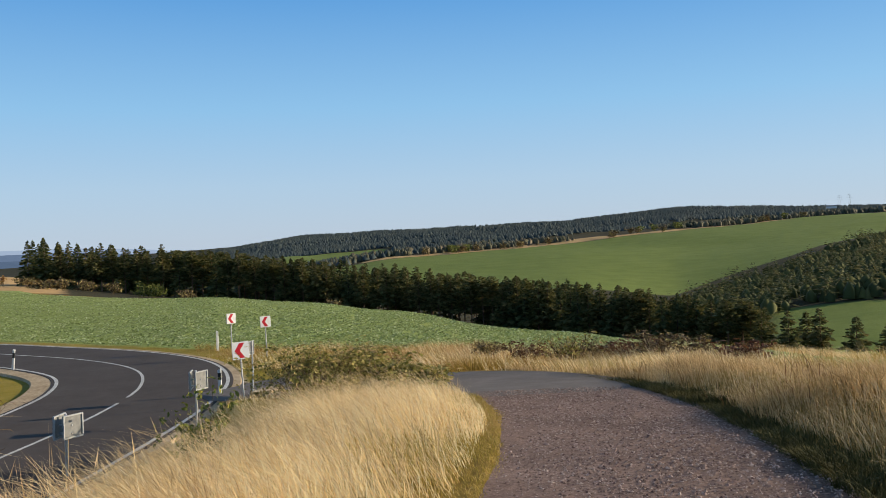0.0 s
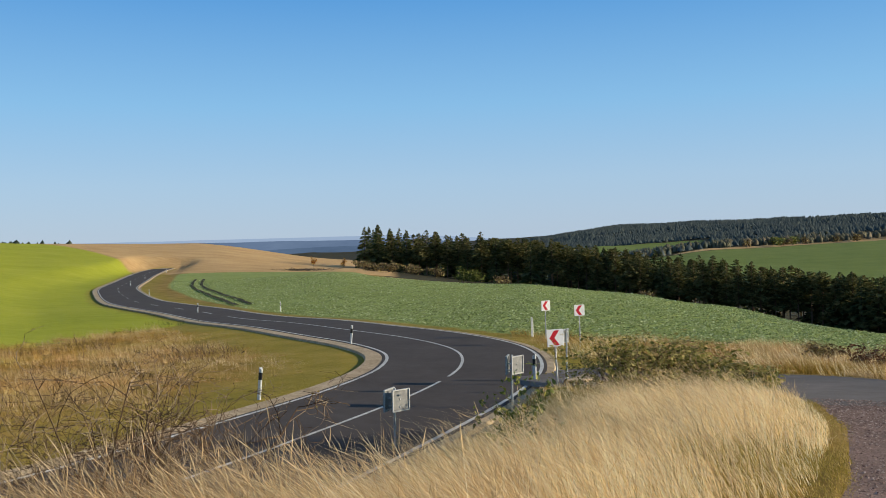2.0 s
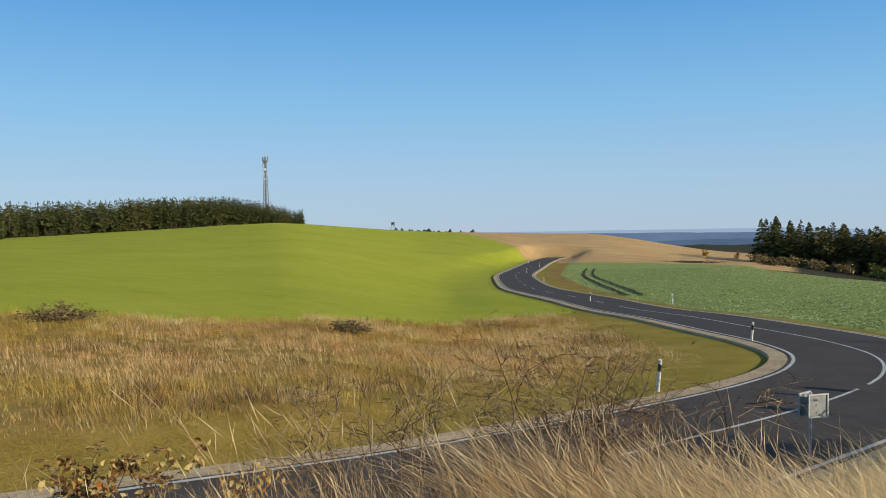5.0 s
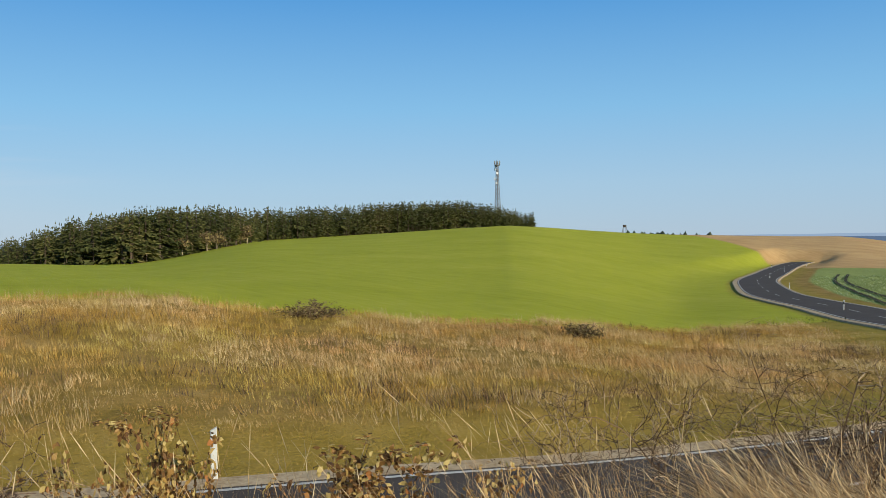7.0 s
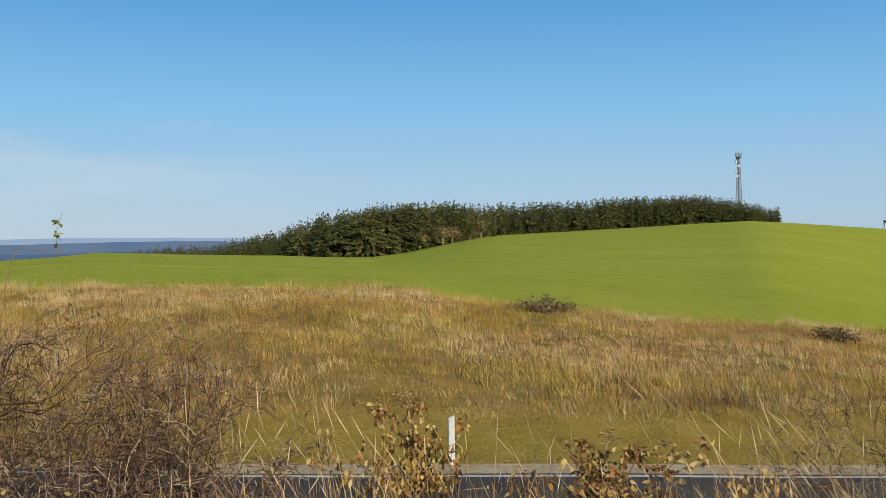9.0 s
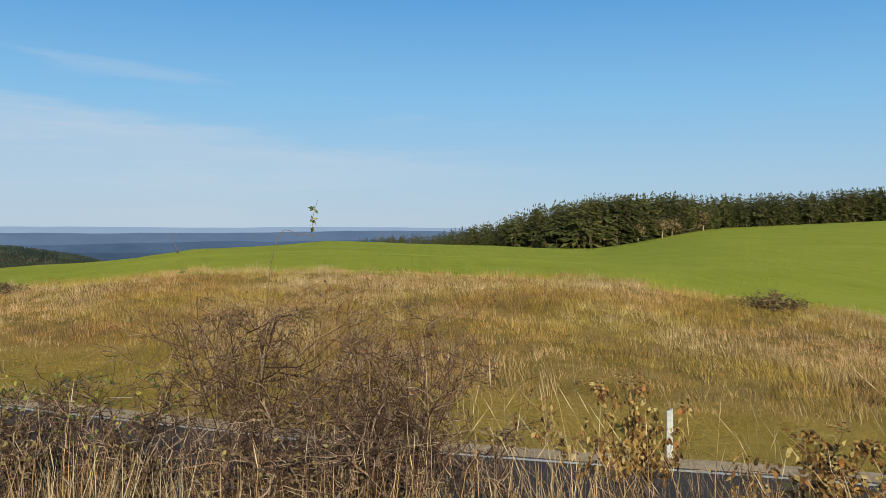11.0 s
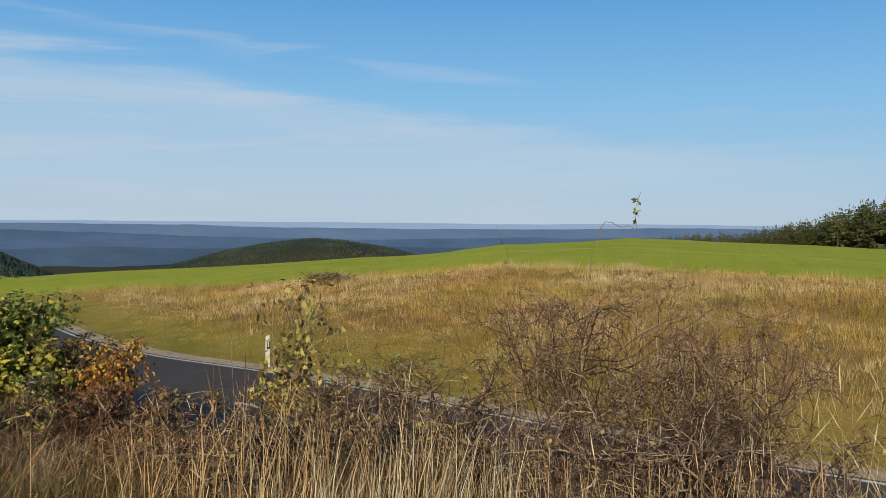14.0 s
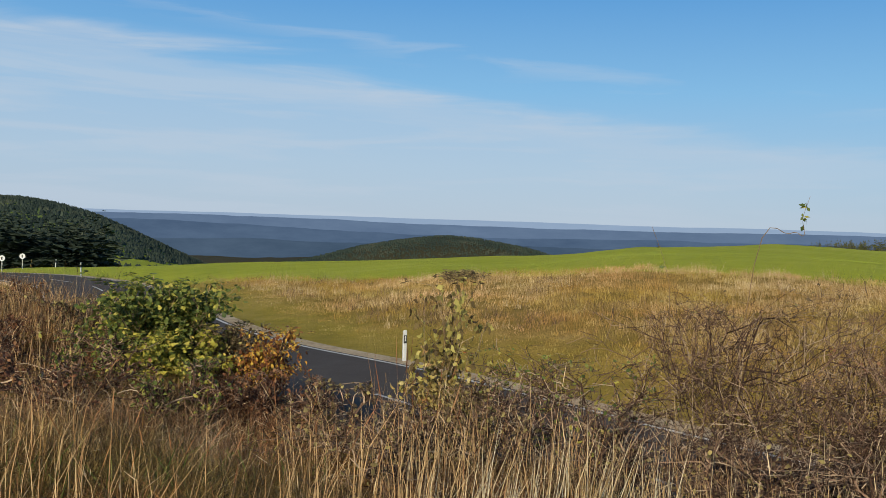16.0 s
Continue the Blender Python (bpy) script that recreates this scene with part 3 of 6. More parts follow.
# ================= road, track =================
def strip(line, offs, lift=0.0, drop=0.0):
    """A ribbon along a line between two side offsets (plus: left), with turned-down sides."""
    d = np.gradient(line[:, :2], axis=0)
    d /= np.linalg.norm(d, axis=1)[:, None]
    nrm = np.stack([-d[:, 1], d[:, 0]], 1)
    cols = []
    if drop:
        cols.append((offs[0] - drop * 0.6, -drop))
    cols += [(o, lift) for o in offs]
    if drop:
        cols.append((offs[-1] + drop * 0.6, -drop))
    v = np.stack([np.c_[line[:, :2] + nrm * o, line[:, 2] + h] for o, h in cols], 1)
    k, n = v.shape[0], v.shape[1]
    a, b = np.meshgrid(np.arange(k - 1), np.arange(n - 1), indexing="ij")
    f = np.stack([a * n + b + 1, a * n + b, (a + 1) * n + b, (a + 1) * n + b + 1], -1).reshape(-1, 4)
    return v.reshape(-1, 3), f


def asphalt_material(name, dark, light, worn):
    m, n, l, b = node_mat(name, 0.88, 0.15)
    f1, f2, f3 = noise_tex(n, l, 45.0, 6), noise_tex(n, l, 0.5, 5), noise_tex(n, l, 2.5, 4)
    v = maths(n, l, "ADD", maths(n, l, "MULTIPLY", f1, 0.35), maths(n, l, "ADD", maths(n, l, "MULTIPLY", f2, 0.4), maths(n, l, "MULTIPLY", f3, 0.25)))
    r = ramp(n, [(0.36, dark), (0.55, light), (0.72, worn)])
    l.new(v, r.inputs[0])
    l.new(r.outputs[0], b.inputs["Base Color"])
    bump(n, l, b, f1, 0.3, 0.01)
    return m


M["asphalt"] = asphalt_material("asphalt", (0.064, 0.05, 0.043), (0.086, 0.07, 0.06), (0.115, 0.097, 0.086))
M["old_asphalt"] = asphalt_material("old_asphalt", (0.12, 0.1, 0.088), (0.18, 0.152, 0.132), (0.26, 0.22, 0.19))
M["track_gravel"] = simple_mat("track_gravel", (0.12, 0.076, 0.06), (0.32, 0.21, 0.165), 22, 0.95, 0.15, 0, 0.9, 0.8)
M["concrete"] = simple_mat("concrete", (0.32, 0.22, 0.12), (0.58, 0.44, 0.28), 9, 0.9, 0.2, 0, 0.4)


def part(name, me, parent, label=""):
    ob = new(name, me)
    ob.parent = parent
    if label:
        ob["label"] = label
    return ob


fine_line = spline(np.vstack([ROAD, ROAD_FAR]), 40)
fine_line[:, 2] += EYE
v, f = strip(fine_line, (-3.45, 0, 3.45), 0.02, 0.4)
road = tagged(new("road", mesh_np("road", v, f, [M["asphalt"]])), "winding two-lane asphalt country road with white lines", "road", kind="structure")
for side, nm in ((1, "edge_line"), (-1, "edge_line")):
    v, f = strip(fine_line, (side * 3.26 - 0.07, side * 3.26 + 0.07), 0.026)
    part(nm, mesh_np(nm, v, f, [M["line_paint"]]), road, "white painted edge line")
seg = np.r_[0, np.cumsum(np.linalg.norm(np.diff(fine_line[:, :2], axis=0), axis=1))]
s_bend = seg[np.argmin(np.hypot(fine_line[:, 0] + 13.9, fine_line[:, 1] - 38.6))]


def road_at(s0, s1):
    q = np.linspace(s0, s1, max(2, int((s1 - s0) / 0.7)))
    return np.stack([np.interp(q, seg, fine_line[:, c]) for c in range(3)], 1)


pieces = [(s_bend - 24, s_bend - 9.3), (s_bend - 8.2, s_bend + 44)]
s = s_bend + 50
while s < seg[-1] - 8:
    pieces.append((s, s + 4))
    s += 12
s = s_bend - 32
while s > 6:
    pieces.append((s - 4, s))
    s -= 8
for s0, s1 in pieces:
    v, f = strip(road_at(s0, s1), (-0.06, 0.06), 0.027)
    part("centre_line", mesh_np("centre_line", v, f, [M["line_paint"]]), road)
# pale verge strip of broken stone beside the carriageway
for lo, hi in ((3.47, 4.2), (-3.75, -3.47)):
    v, f = strip(fine_line, (lo, hi), 0.008, 0.12)
    part("gravel_shoulder", mesh_np("gravel_shoulder", v, f, [M["concrete"]]), road, "pale broken-stone shoulder")

n_tr = len(TRACK_LINE)
cut = int(n_tr * 0.52)
v, f = strip(TRACK_LINE[:cut + 3], (-1.65, -1.1, -0.55, 0, 0.55, 1.1, 1.6), 0.02, 0.06)
v[:, 2] += fbm(v[:, 0], v[:, 1], 2.2, 9) * 0.012
track = tagged(new("track", mesh_np("track", v, f, [M["track_gravel"]])), "reddish gravel farm track running down to the road", "farm track", kind="structure")
wide = TRACK_LINE[cut:]
d = np.gradient(wide[:, :2], axis=0)
d /= np.linalg.norm(d, axis=1)[:, None]
nrm = np.stack([-d[:, 1], d[:, 0]], 1)
flare = np.linspace(0, 1, len(wide)) ** 2
cols = [np.c_[wide[:, :2] + nrm * (k * (1.75 + 0.8 * flare)[:, None]), wide[:, 2] - 0.02 + 0.06 * np.minimum(1, np.arange(len(wide)) / 4) - (0.12 if abs(k) > 1 else 0)] for k in (-1.12, -1, -0.3, 0.3, 1, 1.12)]
v = np.stack(cols, 1)
a, b = np.meshgrid(np.arange(len(wide) - 1), np.arange(5), indexing="ij")
f = np.stack([a * 6 + b + 1, a * 6 + b, (a + 1) * 6 + b, (a + 1) * 6 + b + 1], -1).reshape(-1, 4)
tagged(new("junction_apron", mesh_np("junction_apron", v.reshape(-1, 3), f, [M["old_asphalt"]])), "worn pale asphalt apron where the track meets the road", "pavement", kind="structure")

edge = np.array([(-5.95, 27.1, -3.05), (-6.1, 28.8, -3.28), (-6.25, 30.6, -3.52), (-6.4, 32.4, -3.68)])
v, f = strip(spline(edge, 5), (-0.42, -0.1, 0.2), 0.06, 0.1)
v[:, 2] += fbm(v[:, 0], v[:, 1], 3.0, 12) * 0.02
tagged(new("stone_strip", mesh_np("stone_strip", v, f, [M["concrete"]])), "pale strip of loose stone at the apron's edge", "pavement", kind="structure")

# ================= helpers for things =================
class Bag:
    """Collects vertices and faces of many small pieces for one mesh."""
    def __init__(self):
        self.v, self.f3, self.f4, self.n = [], [], [], 0
        self.paths = {}

    def add(self, verts, tris=None, quads=None):
        verts = np.asarray(verts, float).reshape(-1, 3)
        if tris is not None:
            self.f3.append(np.asarray(tris).reshape(-1, 3) + self.n)
        if quads is not None:
            self.f4.append(np.asarray(quads).reshape(-1, 4) + self.n)
        self.v.append(verts)
        self.n += len(verts)

    def tube(self, pts, radii, sides=6, cap=True):
        pts = np.asarray(pts, float)
        radii = np.broadcast_to(np.asarray(radii, float), (len(pts),))
        t = np.gradient(pts, axis=0)
        t /= np.linalg.norm(t, axis=1)[:, None] + 1e-9
        ref = np.array([0, 0, 1.0]) if abs(t[0, 2]) < 0.9 else np.array([1.0, 0, 0])
        u = np.cross(t, ref)
        u /= np.linalg.norm(u, axis=1)[:, None] + 1e-9
        w = np.cross(t, u)
        ang = np.linspace(0, 2 * math.pi, sides, endpoint=False)
        ring = pts[:, None] + radii[:, None, None] * (np.cos(ang)[None, :, None] * u[:, None] + np.sin(ang)[None, :, None] * w[:, None])
        k = len(pts)
        a, b = np.meshgrid(np.arange(k - 1), np.arange(sides), indexing="ij")
        q = np.stack([a * sides + b, a * sides + (b + 1) % sides, (a + 1) * sides + (b + 1) % sides, (a + 1) * sides + b], -1)
        verts = ring.reshape(-1, 3)
        if cap:
            verts = np.vstack([verts, pts[-1], pts[0]])
            e = (k - 1) * sides
            c1 = [(e + i, e + (i + 1) % sides, k * sides) for i in range(sides)]
            c2 = [((i + 1) % sides, i, k * sides + 1) for i in range(sides)]
            self.add(verts, np.array(c1 + c2), q)
        else:
            self.add(verts, None, q)

    def twig(self, pts, radii, sides):
        """A thin open tube, kept until flush() builds all of them at once."""
        self.paths.setdefault((len(pts), sides), []).append((pts, radii))

    def flush(self):
        for (k, sides), items in self.paths.items():
            p, rad = np.array([i[0] for i in items], float), np.array([i[1] for i in items], float)
            t = np.gradient(p, axis=1)
            t /= np.linalg.norm(t, axis=2)[..., None] + 1e-9
            ref = np.where(np.abs(t[:, :1, 2:]) < 0.9, np.array([0, 0, 1.0]), np.array([1.0, 0, 0]))
            u = np.cross(t, np.broadcast_to(ref, t.shape))
            u /= np.linalg.norm(u, axis=2)[..., None] + 1e-9
            w = np.cross(t, u)
            ang = np.linspace(0, 2 * math.pi, sides, endpoint=False)[None, None, :, None]
            ring = p[:, :, None] + rad[:, :, None, None] * (np.cos(ang) * u[:, :, None] + np.sin(ang) * w[:, :, None])
            a, b = np.meshgrid(np.arange(k - 1), np.arange(sides), indexing="ij")
            q = np.stack([a * sides + b, a * sides + (b + 1) % sides, (a + 1) * sides + (b + 1) % sides, (a + 1) * sides + b], -1).reshape(1, -1, 4)
            self.add(ring.reshape(-1, 3), None, (q + (np.arange(len(items)) * k * sides)[:, None, None]).reshape(-1, 4))
        self.paths = {}

    def leaves(self, c, s, rg, droop=0.4, wide=0.55, curl=0.25):
        """Curled leaves of six corners at the points c, s long."""
        n = len(c)
        u = rg.normal(0, 1, (n, 3)) - np.array([0, 0, droop])
        u /= np.linalg.norm(u, axis=1)[:, None]
        v = np.cross(u, rg.normal(0, 1, (n, 3)))
        v /= np.linalg.norm(v, axis=1)[:, None] + 1e-9
        w = np.cross(u, v)
        u, v, w = u * s[:, None], v * (s * wide)[:, None], w * (s * curl)[:, None]
        k = rg.uniform(0.6, 1.3, (n, 1))
        p = np.stack([c, c + u * 0.7 + v * k + w, c + u * 1.35 + v * 0.7 + w * 1.2, c + u * 2 - w * 0.4, c + u * 1.35 - v * 0.75 + w * 1.2, c + u * 0.7 - v / k * 0.9 + w], 1)
        q = np.arange(n)[:, None, None] * 6
        self.add(p.reshape(-1, 3), (q + np.array([[(0, 1, 5), (1, 2, 4), (1, 4, 5), (2, 3, 4)]]).reshape(1, 4, 3)).reshape(-1, 3))

    def box(self, c, s, m=None):
        x, y, z = np.array(s) / 2
        p = np.array([(i, j, k) for i in (-x, x) for j in (-y, y) for k in (-z, z)])
        if m is not None:
            p = p @ np.array(m.to_3x3()).T
        self.add(p + np.array(c), None, [(0, 1, 3, 2), (4, 6, 7, 5), (0, 4, 5, 1), (2, 3, 7, 6), (0, 2, 6, 4), (1, 5, 7, 3)])

    def mesh(self, name, mat, smooth_on=False):
        self.flush()
        faces = []
        if self.f3:
            faces.append(np.vstack(self.f3))
        if self.f4:
            faces.append(np.vstack(self.f4))
        return mesh_np(name, np.vstack(self.v), faces, [mat], None, smooth_on)


def empty_thing(name, x, y, z, yaw=0.0):
    ob = new(name)
    ob.matrix_world = pose(x, y, z, 0, 0, yaw)
    return ob


def bevelled(name, parts_list, mat, width=0.004):
    """One mesh of bevelled boxes, each (centre, size)."""
    bm = bmesh.new()
    for c, s in parts_list:
        r = bmesh.ops.create_cube(bm, size=1.0)
        bmesh.ops.scale(bm, vec=s, verts=r["verts"])
        bmesh.ops.translate(bm, vec=c, verts=r["verts"])
    bmesh.ops.bevel(bm, geom=list(bm.edges), offset=width, segments=1, affect="EDGES")
    me = bpy.data.meshes.new(name)
    bm.to_mesh(me)
    bm.free()
    me.materials.append(mat)
    return me


# ================= roadside furniture =================
def delineator_mesh():
    """Hollow triangular-section post with a slanted top."""
    prof = [(-0.06, 0.05), (-0.052, 0.06), (0.052, 0.06), (0.06, 0.05), (0.03, -0.05), (0.0, -0.065), (-0.03, -0.05)]

    def slab(z0, z1, grow, slant=0.0):
        b = Bag()
        k = len(prof)
        lo = [(x * grow, y * grow, z0) for x, y in prof]
        hi = [(x * grow, y * grow, z1 + slant * (y + 0.06)) for x, y in prof]
        b.add(lo + hi + [(0, 0, z0), (0, 0, z1 + slant * 0.06)],
              [(i, (i + 1) % k, 2 * k) for i in range(k)] + [((i + 1) % k + k, i + k, 2 * k + 1) for i in range(k)],
              [((i + 1) % k, i, i + k, (i + 1) % k + k) for i in range(k)])
        return b
    return slab(-0.25, 0.66, 1.0), slab(0.66, 0.9, 1.004), slab(0.9, 1.0, 1.0, 0.5)


def delineator(x, y, yaw, lean=0.0, side=False):
    body, band, top = delineator_mesh()
    ob = empty_thing("delineator_post", x, y, gz(x, y), yaw)
    ob.rotation_euler = (radians(lean * 0.4), radians(lean), radians(yaw))
    part("post_body", body.mesh("post_body", M["post_white"]), ob)
    if side:
        part("post_neck", band.mesh("post_neck", M["post_white"]), ob)
        band = Bag()
        band.box((0, 0.0605, 0.77), (0.108, 0.004, 0.25))
    part("black_band", band.mesh("black_band", M["post_black"]), ob, "slanting black band")
    part("post_cap", top.mesh("post_cap", M["post_white"]), ob)
    r = Bag()
    r.box((0, 0.061, 0.79), (0.045, 0.008, 0.16))
    part("reflector", r.mesh("reflector", M["reflector"]), ob, "glass reflector")
    return tagged(ob, "white plastic delineator post with black band beside the road", "delineator post", "delineators along the road")


POSTS = ((-16.0, 25.3, 60, 5), (-20.2, 40.6, 35, 5), (-54.2, 74.6, 40, 2), (-45.1, 75.4, 220, -1), (-91.5, 113.5, 220, 0), (-119, 142, 40, 1), (-139, 171, 220, 0),
         (-163, 210, 220, 0), (-160, 192, 40, 0), (-23.5, -13.9, -28, 0), (-49.5, -59.4, 120, -2), (-73, -92, 130, 3), (-17.0, 4.35, -15, 1), (-11.9, 45.4, 100, 0), (-8.0, 30.6, 270, 0))
for px, py, yaw, lean in POSTS:
    delineator(px, py, yaw, lean, (px, py) in ((-17.0, 4.35), (-23.5, -13.9), (-11.9, 45.4)))


def chevron_sign(x, y, face, height, size=0.5, lean=0.0, thing="chevron_sign", label="white chevron sign with red arrow on a steel post", mark=True):
    """face: bearing, degrees to the left of ahead, towards which the plate looks."""
    ob = empty_thing(thing, x, y, gz(x, y), face)
    ob.rotation_euler = (radians(lean * 0.5), radians(lean), radians(face))
    p = Bag()
    p.tube([(0, -0.035, -0.4), (0, -0.035, height)], 0.03, 10)
    part("post", p.mesh("post", M["galvanised"], False), ob)
    zc = height - size / 2
    me = bevelled("plate", [((0, 0.012, zc), (size, 0.02, size))], M["sign_white" if mark else "sign_back"], 0.006)
    part("plate", me, ob)
    s = size
    rim = [((0, -0.006, zc + s / 2 - 0.012), (s, 0.03, 0.022)), ((0, -0.006, zc - s / 2 + 0.012), (s, 0.03, 0.022)),
           ((s / 2 - 0.012, -0.006, zc), (0.022, 0.03, s - 0.05)), ((-s / 2 + 0.012, -0.006, zc), (0.022, 0.03, s - 0.05))]
    part("rim", bevelled("rim", rim, M["galvanised"], 0.003), ob, "folded aluminium rim")
    for dz in (-0.14, 0.14):
        part("clamp", bevelled("clamp", [((0, -0.03, zc + dz * s / 0.5), (0.16, 0.05, 0.03))], M["galvanised"], 0.003), ob)
    if mark:
        b = Bag()
        y0 = 0.0265
        h, w, t = s * 0.43, s * 0.30, s * 0.30
        tip = s * 0.36
        # arrow pointing to the viewer's left
        pts = [(tip, 0), (tip - w, h), (tip - w - t, h), (tip - t, 0), (tip - w - t, -h), (tip - w, -h)]
        b.add([(px, y0, zc + pz) for px, pz in pts], None, [(0, 1, 2, 3), (0, 3, 4, 5)])
        part("chevron", b.mesh("chevron", M["sign_red"]), ob, "red arrow pointing along the bend")
    return tagged(ob, label, "road sign", "chevron signs round the bend")


chevron_sign(-10.9, 44.4, 224, 1.98, 0.52)
chevron_sign(-8.45, 41.1, 214, 2.0, 0.52, 1.0)
chevron_sign(-6.6, 28.2, 212, 1.85, 0.56, 2.0)


def paired_sign(x, y, height, size, faces, label):
    """Two chevron plates in a V on one post, seen from behind."""
    ob = empty_thing("chevron_sign", x, y, gz(x, y), 24)
    ob.rotation_euler = (0, radians(1.0), 0)
    p = Bag()
    p.tube([(0, 0, -0.4), (0, 0, height + 0.02)], 0.03, 10)
    part("post", p.mesh("post", M["galvanised"]), ob)
    zc, s = height - size / 2, size
    for k, face in zip((-1, 1), faces):
        m = pose(k * 0.15, 0.02, 0, 0, 0, face)
        for nm, boxes, mt, lab in (("plate", [((0, 0.012, zc), (s, 0.016, s))], "sign_back", "bare grey metal back"),
                                   ("rim", [((0, -0.008, zc + s / 2 - 0.015), (s, 0.034, 0.03)), ((0, -0.008, zc - s / 2 + 0.015), (s, 0.034, 0.03)),
                                            ((s / 2 - 0.015, -0.008, zc), (0.03, 0.034, s - 0.064)), ((-s / 2 + 0.015, -0.008, zc), (0.03, 0.034, s - 0.064))], "sign_rim", "pale folded rim"),
                                   ("face", [((0, 0.0225, zc), (s * 0.98, 0.003, s * 0.98))], "sign_white", "white reflective face")):
            me = bevelled(nm, boxes, M[mt], 0.001)
            me.transform(m)
            part(nm, me, ob, lab)
    for dz in (-0.3, 0.05):
        part("clamp", bevelled("clamp", [((0, 0, zc + dz * s), (0.3, 0.05, 0.035))], M["galvanised"], 0.003), ob)
    return tagged(ob, label, "road sign", "chevron signs round the bend")


paired_sign(-8.47, 19.2, 1.5, 0.52, (86, 62), "pair of chevron plates on one post, bare grey backs")
paired_sign(-7.3, 25.2, 1.66, 0.54, (98, 66), "pair of chevron plates behind a leafy twig")
chevron_sign(-6.72, 29.9, 80, 1.85, 0.46, 1.0, label="weathered chevron sign seen from its bare metal back", mark=False)


def round_sign(x, y, face):
    ob = empty_thing("round_sign", x, y, gz(x, y), face)
    p = Bag()
    p.tube([(0, -0.04, -0.3), (0, -0.04, 1.7)], 0.035, 8)
    part("post", p.mesh("post", M["galvanised"]), ob)
    d = Bag()
    d.tube([(0, -0.015, 1.4), (0, 0.015, 1.4)], 0.29, 24)
    part("disc", d.mesh("disc", M["sign_white"]), ob, "white round plate")
    k = Bag()
    k.box((0.02, 0.02, 1.4), (0.12, 0.006, 0.3))
    part("mark", k.mesh("mark", M["post_black"]), ob, "dark mark")
    return tagged(ob, "white round traffic sign on a steel post by the road", "road sign")


round_sign(-63.0, -84.7, -37)
round_sign(-58.5, -81.8, -36)


# ================= trees =================
def conifer(seed, h, kind, count=None, m=3, sides=6):
    rng = np.random.RandomState(seed)
    trunk, crown = Bag(), Bag()
    bend = rng.uniform(-0.02, 0.02, 2) * h
    zs = np.linspace(0, 1, 7)
    axis = np.stack([bend[0] * zs**2, bend[1] * zs**2, zs * h - 0.5 * (1 - zs)], 1)
    trunk.tube(axis, h * 0.013 * (1 - zs * 0.9) + 0.01, sides)
    base = 0.08 if kind == "spruce" else (0.3 if kind == "mixed" else 0.5)
    wide = {"spruce": 0.23, "mixed": 0.19, "pine": 0.19}[kind] * h * rng.uniform(0.85, 1.1)
    n = count or {"spruce": 180, "mixed": 190, "pine": 160}[kind]
    for i in range(n):
        u = base + (1 - base) * rng.uniform(0, 1) ** 0.9
        k = (u - base) / (1 - base)
        if kind == "spruce":
            reach = wide * (1 - k) ** 0.75 * rng.uniform(0.45, 1.2) + 0.15
            droop = -0.28 * rng.uniform(0.5, 1.4)
        elif kind == "mixed":
            reach = wide * (1 - k) ** 0.72 * rng.uniform(0.45, 1.25) + 0.12
            droop = rng.uniform(-0.3, 0.2)
        else:
            reach = wide * math.sin(math.pi * min(1, k * 0.85 + 0.15)) ** 0.7 * rng.uniform(0.4, 1.15) + 0.2
            droop = rng.uniform(-0.1, 0.5)
        a = rng.uniform(0, 6.283)
        o = np.array([bend[0] * u * u, bend[1] * u * u, u * h])
        d = np.array([math.cos(a), math.sin(a), droop])
        sd = np.array([-math.sin(a), math.cos(a), 0])
        up = np.array([0, 0, 1.0])
        for q in range(m):
            s0 = reach * (0.1 + 0.3 * q * 3 / m) * rng.uniform(0.85, 1.1)
            ln = reach * (1.26 / m) * rng.uniform(0.8, 1.3) + 0.12
            wd = (0.13 + 0.17 * reach) * rng.uniform(0.6, 1.3)
            c = o + d * s0 + sd * rng.uniform(-0.35, 0.35) * wd * 2
            tip = c + d * ln + up * rng.uniform(-0.3, 0.1) * ln
            mid = c + d * ln * 0.45 + up * wd * rng.uniform(0.2, 0.6)
            low = c + d * ln * 0.4 - up * wd * rng.uniform(0.4, 0.9)
            crown.add([c, mid + sd * wd, tip, mid - sd * wd, low], [(0, 1, 2), (0, 2, 3), (0, 4, 2)])
    if kind != "spruce":
        for i in range(9):
            u = rng.uniform(0.15, base + 0.25)
            a = rng.uniform(0, 6.283)
            o = np.array([bend[0] * u * u, bend[1] * u * u, u * h])
            ln = rng.uniform(0.05, 0.11) * h
            trunk.tube([o, o + np.array([math.cos(a) * ln * 0.6, math.sin(a) * ln * 0.6, ln * 0.1]), o + np.array([math.cos(a) * ln, math.sin(a) * ln, ln * 0.05])], [0.05, 0.035, 0.01], 4, False)
    else:
        top = np.array([bend[0], bend[1], h])
        crown.add([top + (0, 0, 0.4), top + (0.15, 0.1, -0.6), top + (-0.15, 0.1, -0.6), top + (0, -0.18, -0.6)], [(0, 1, 2), (0, 2, 3), (0, 3, 1)])
    return trunk, crown


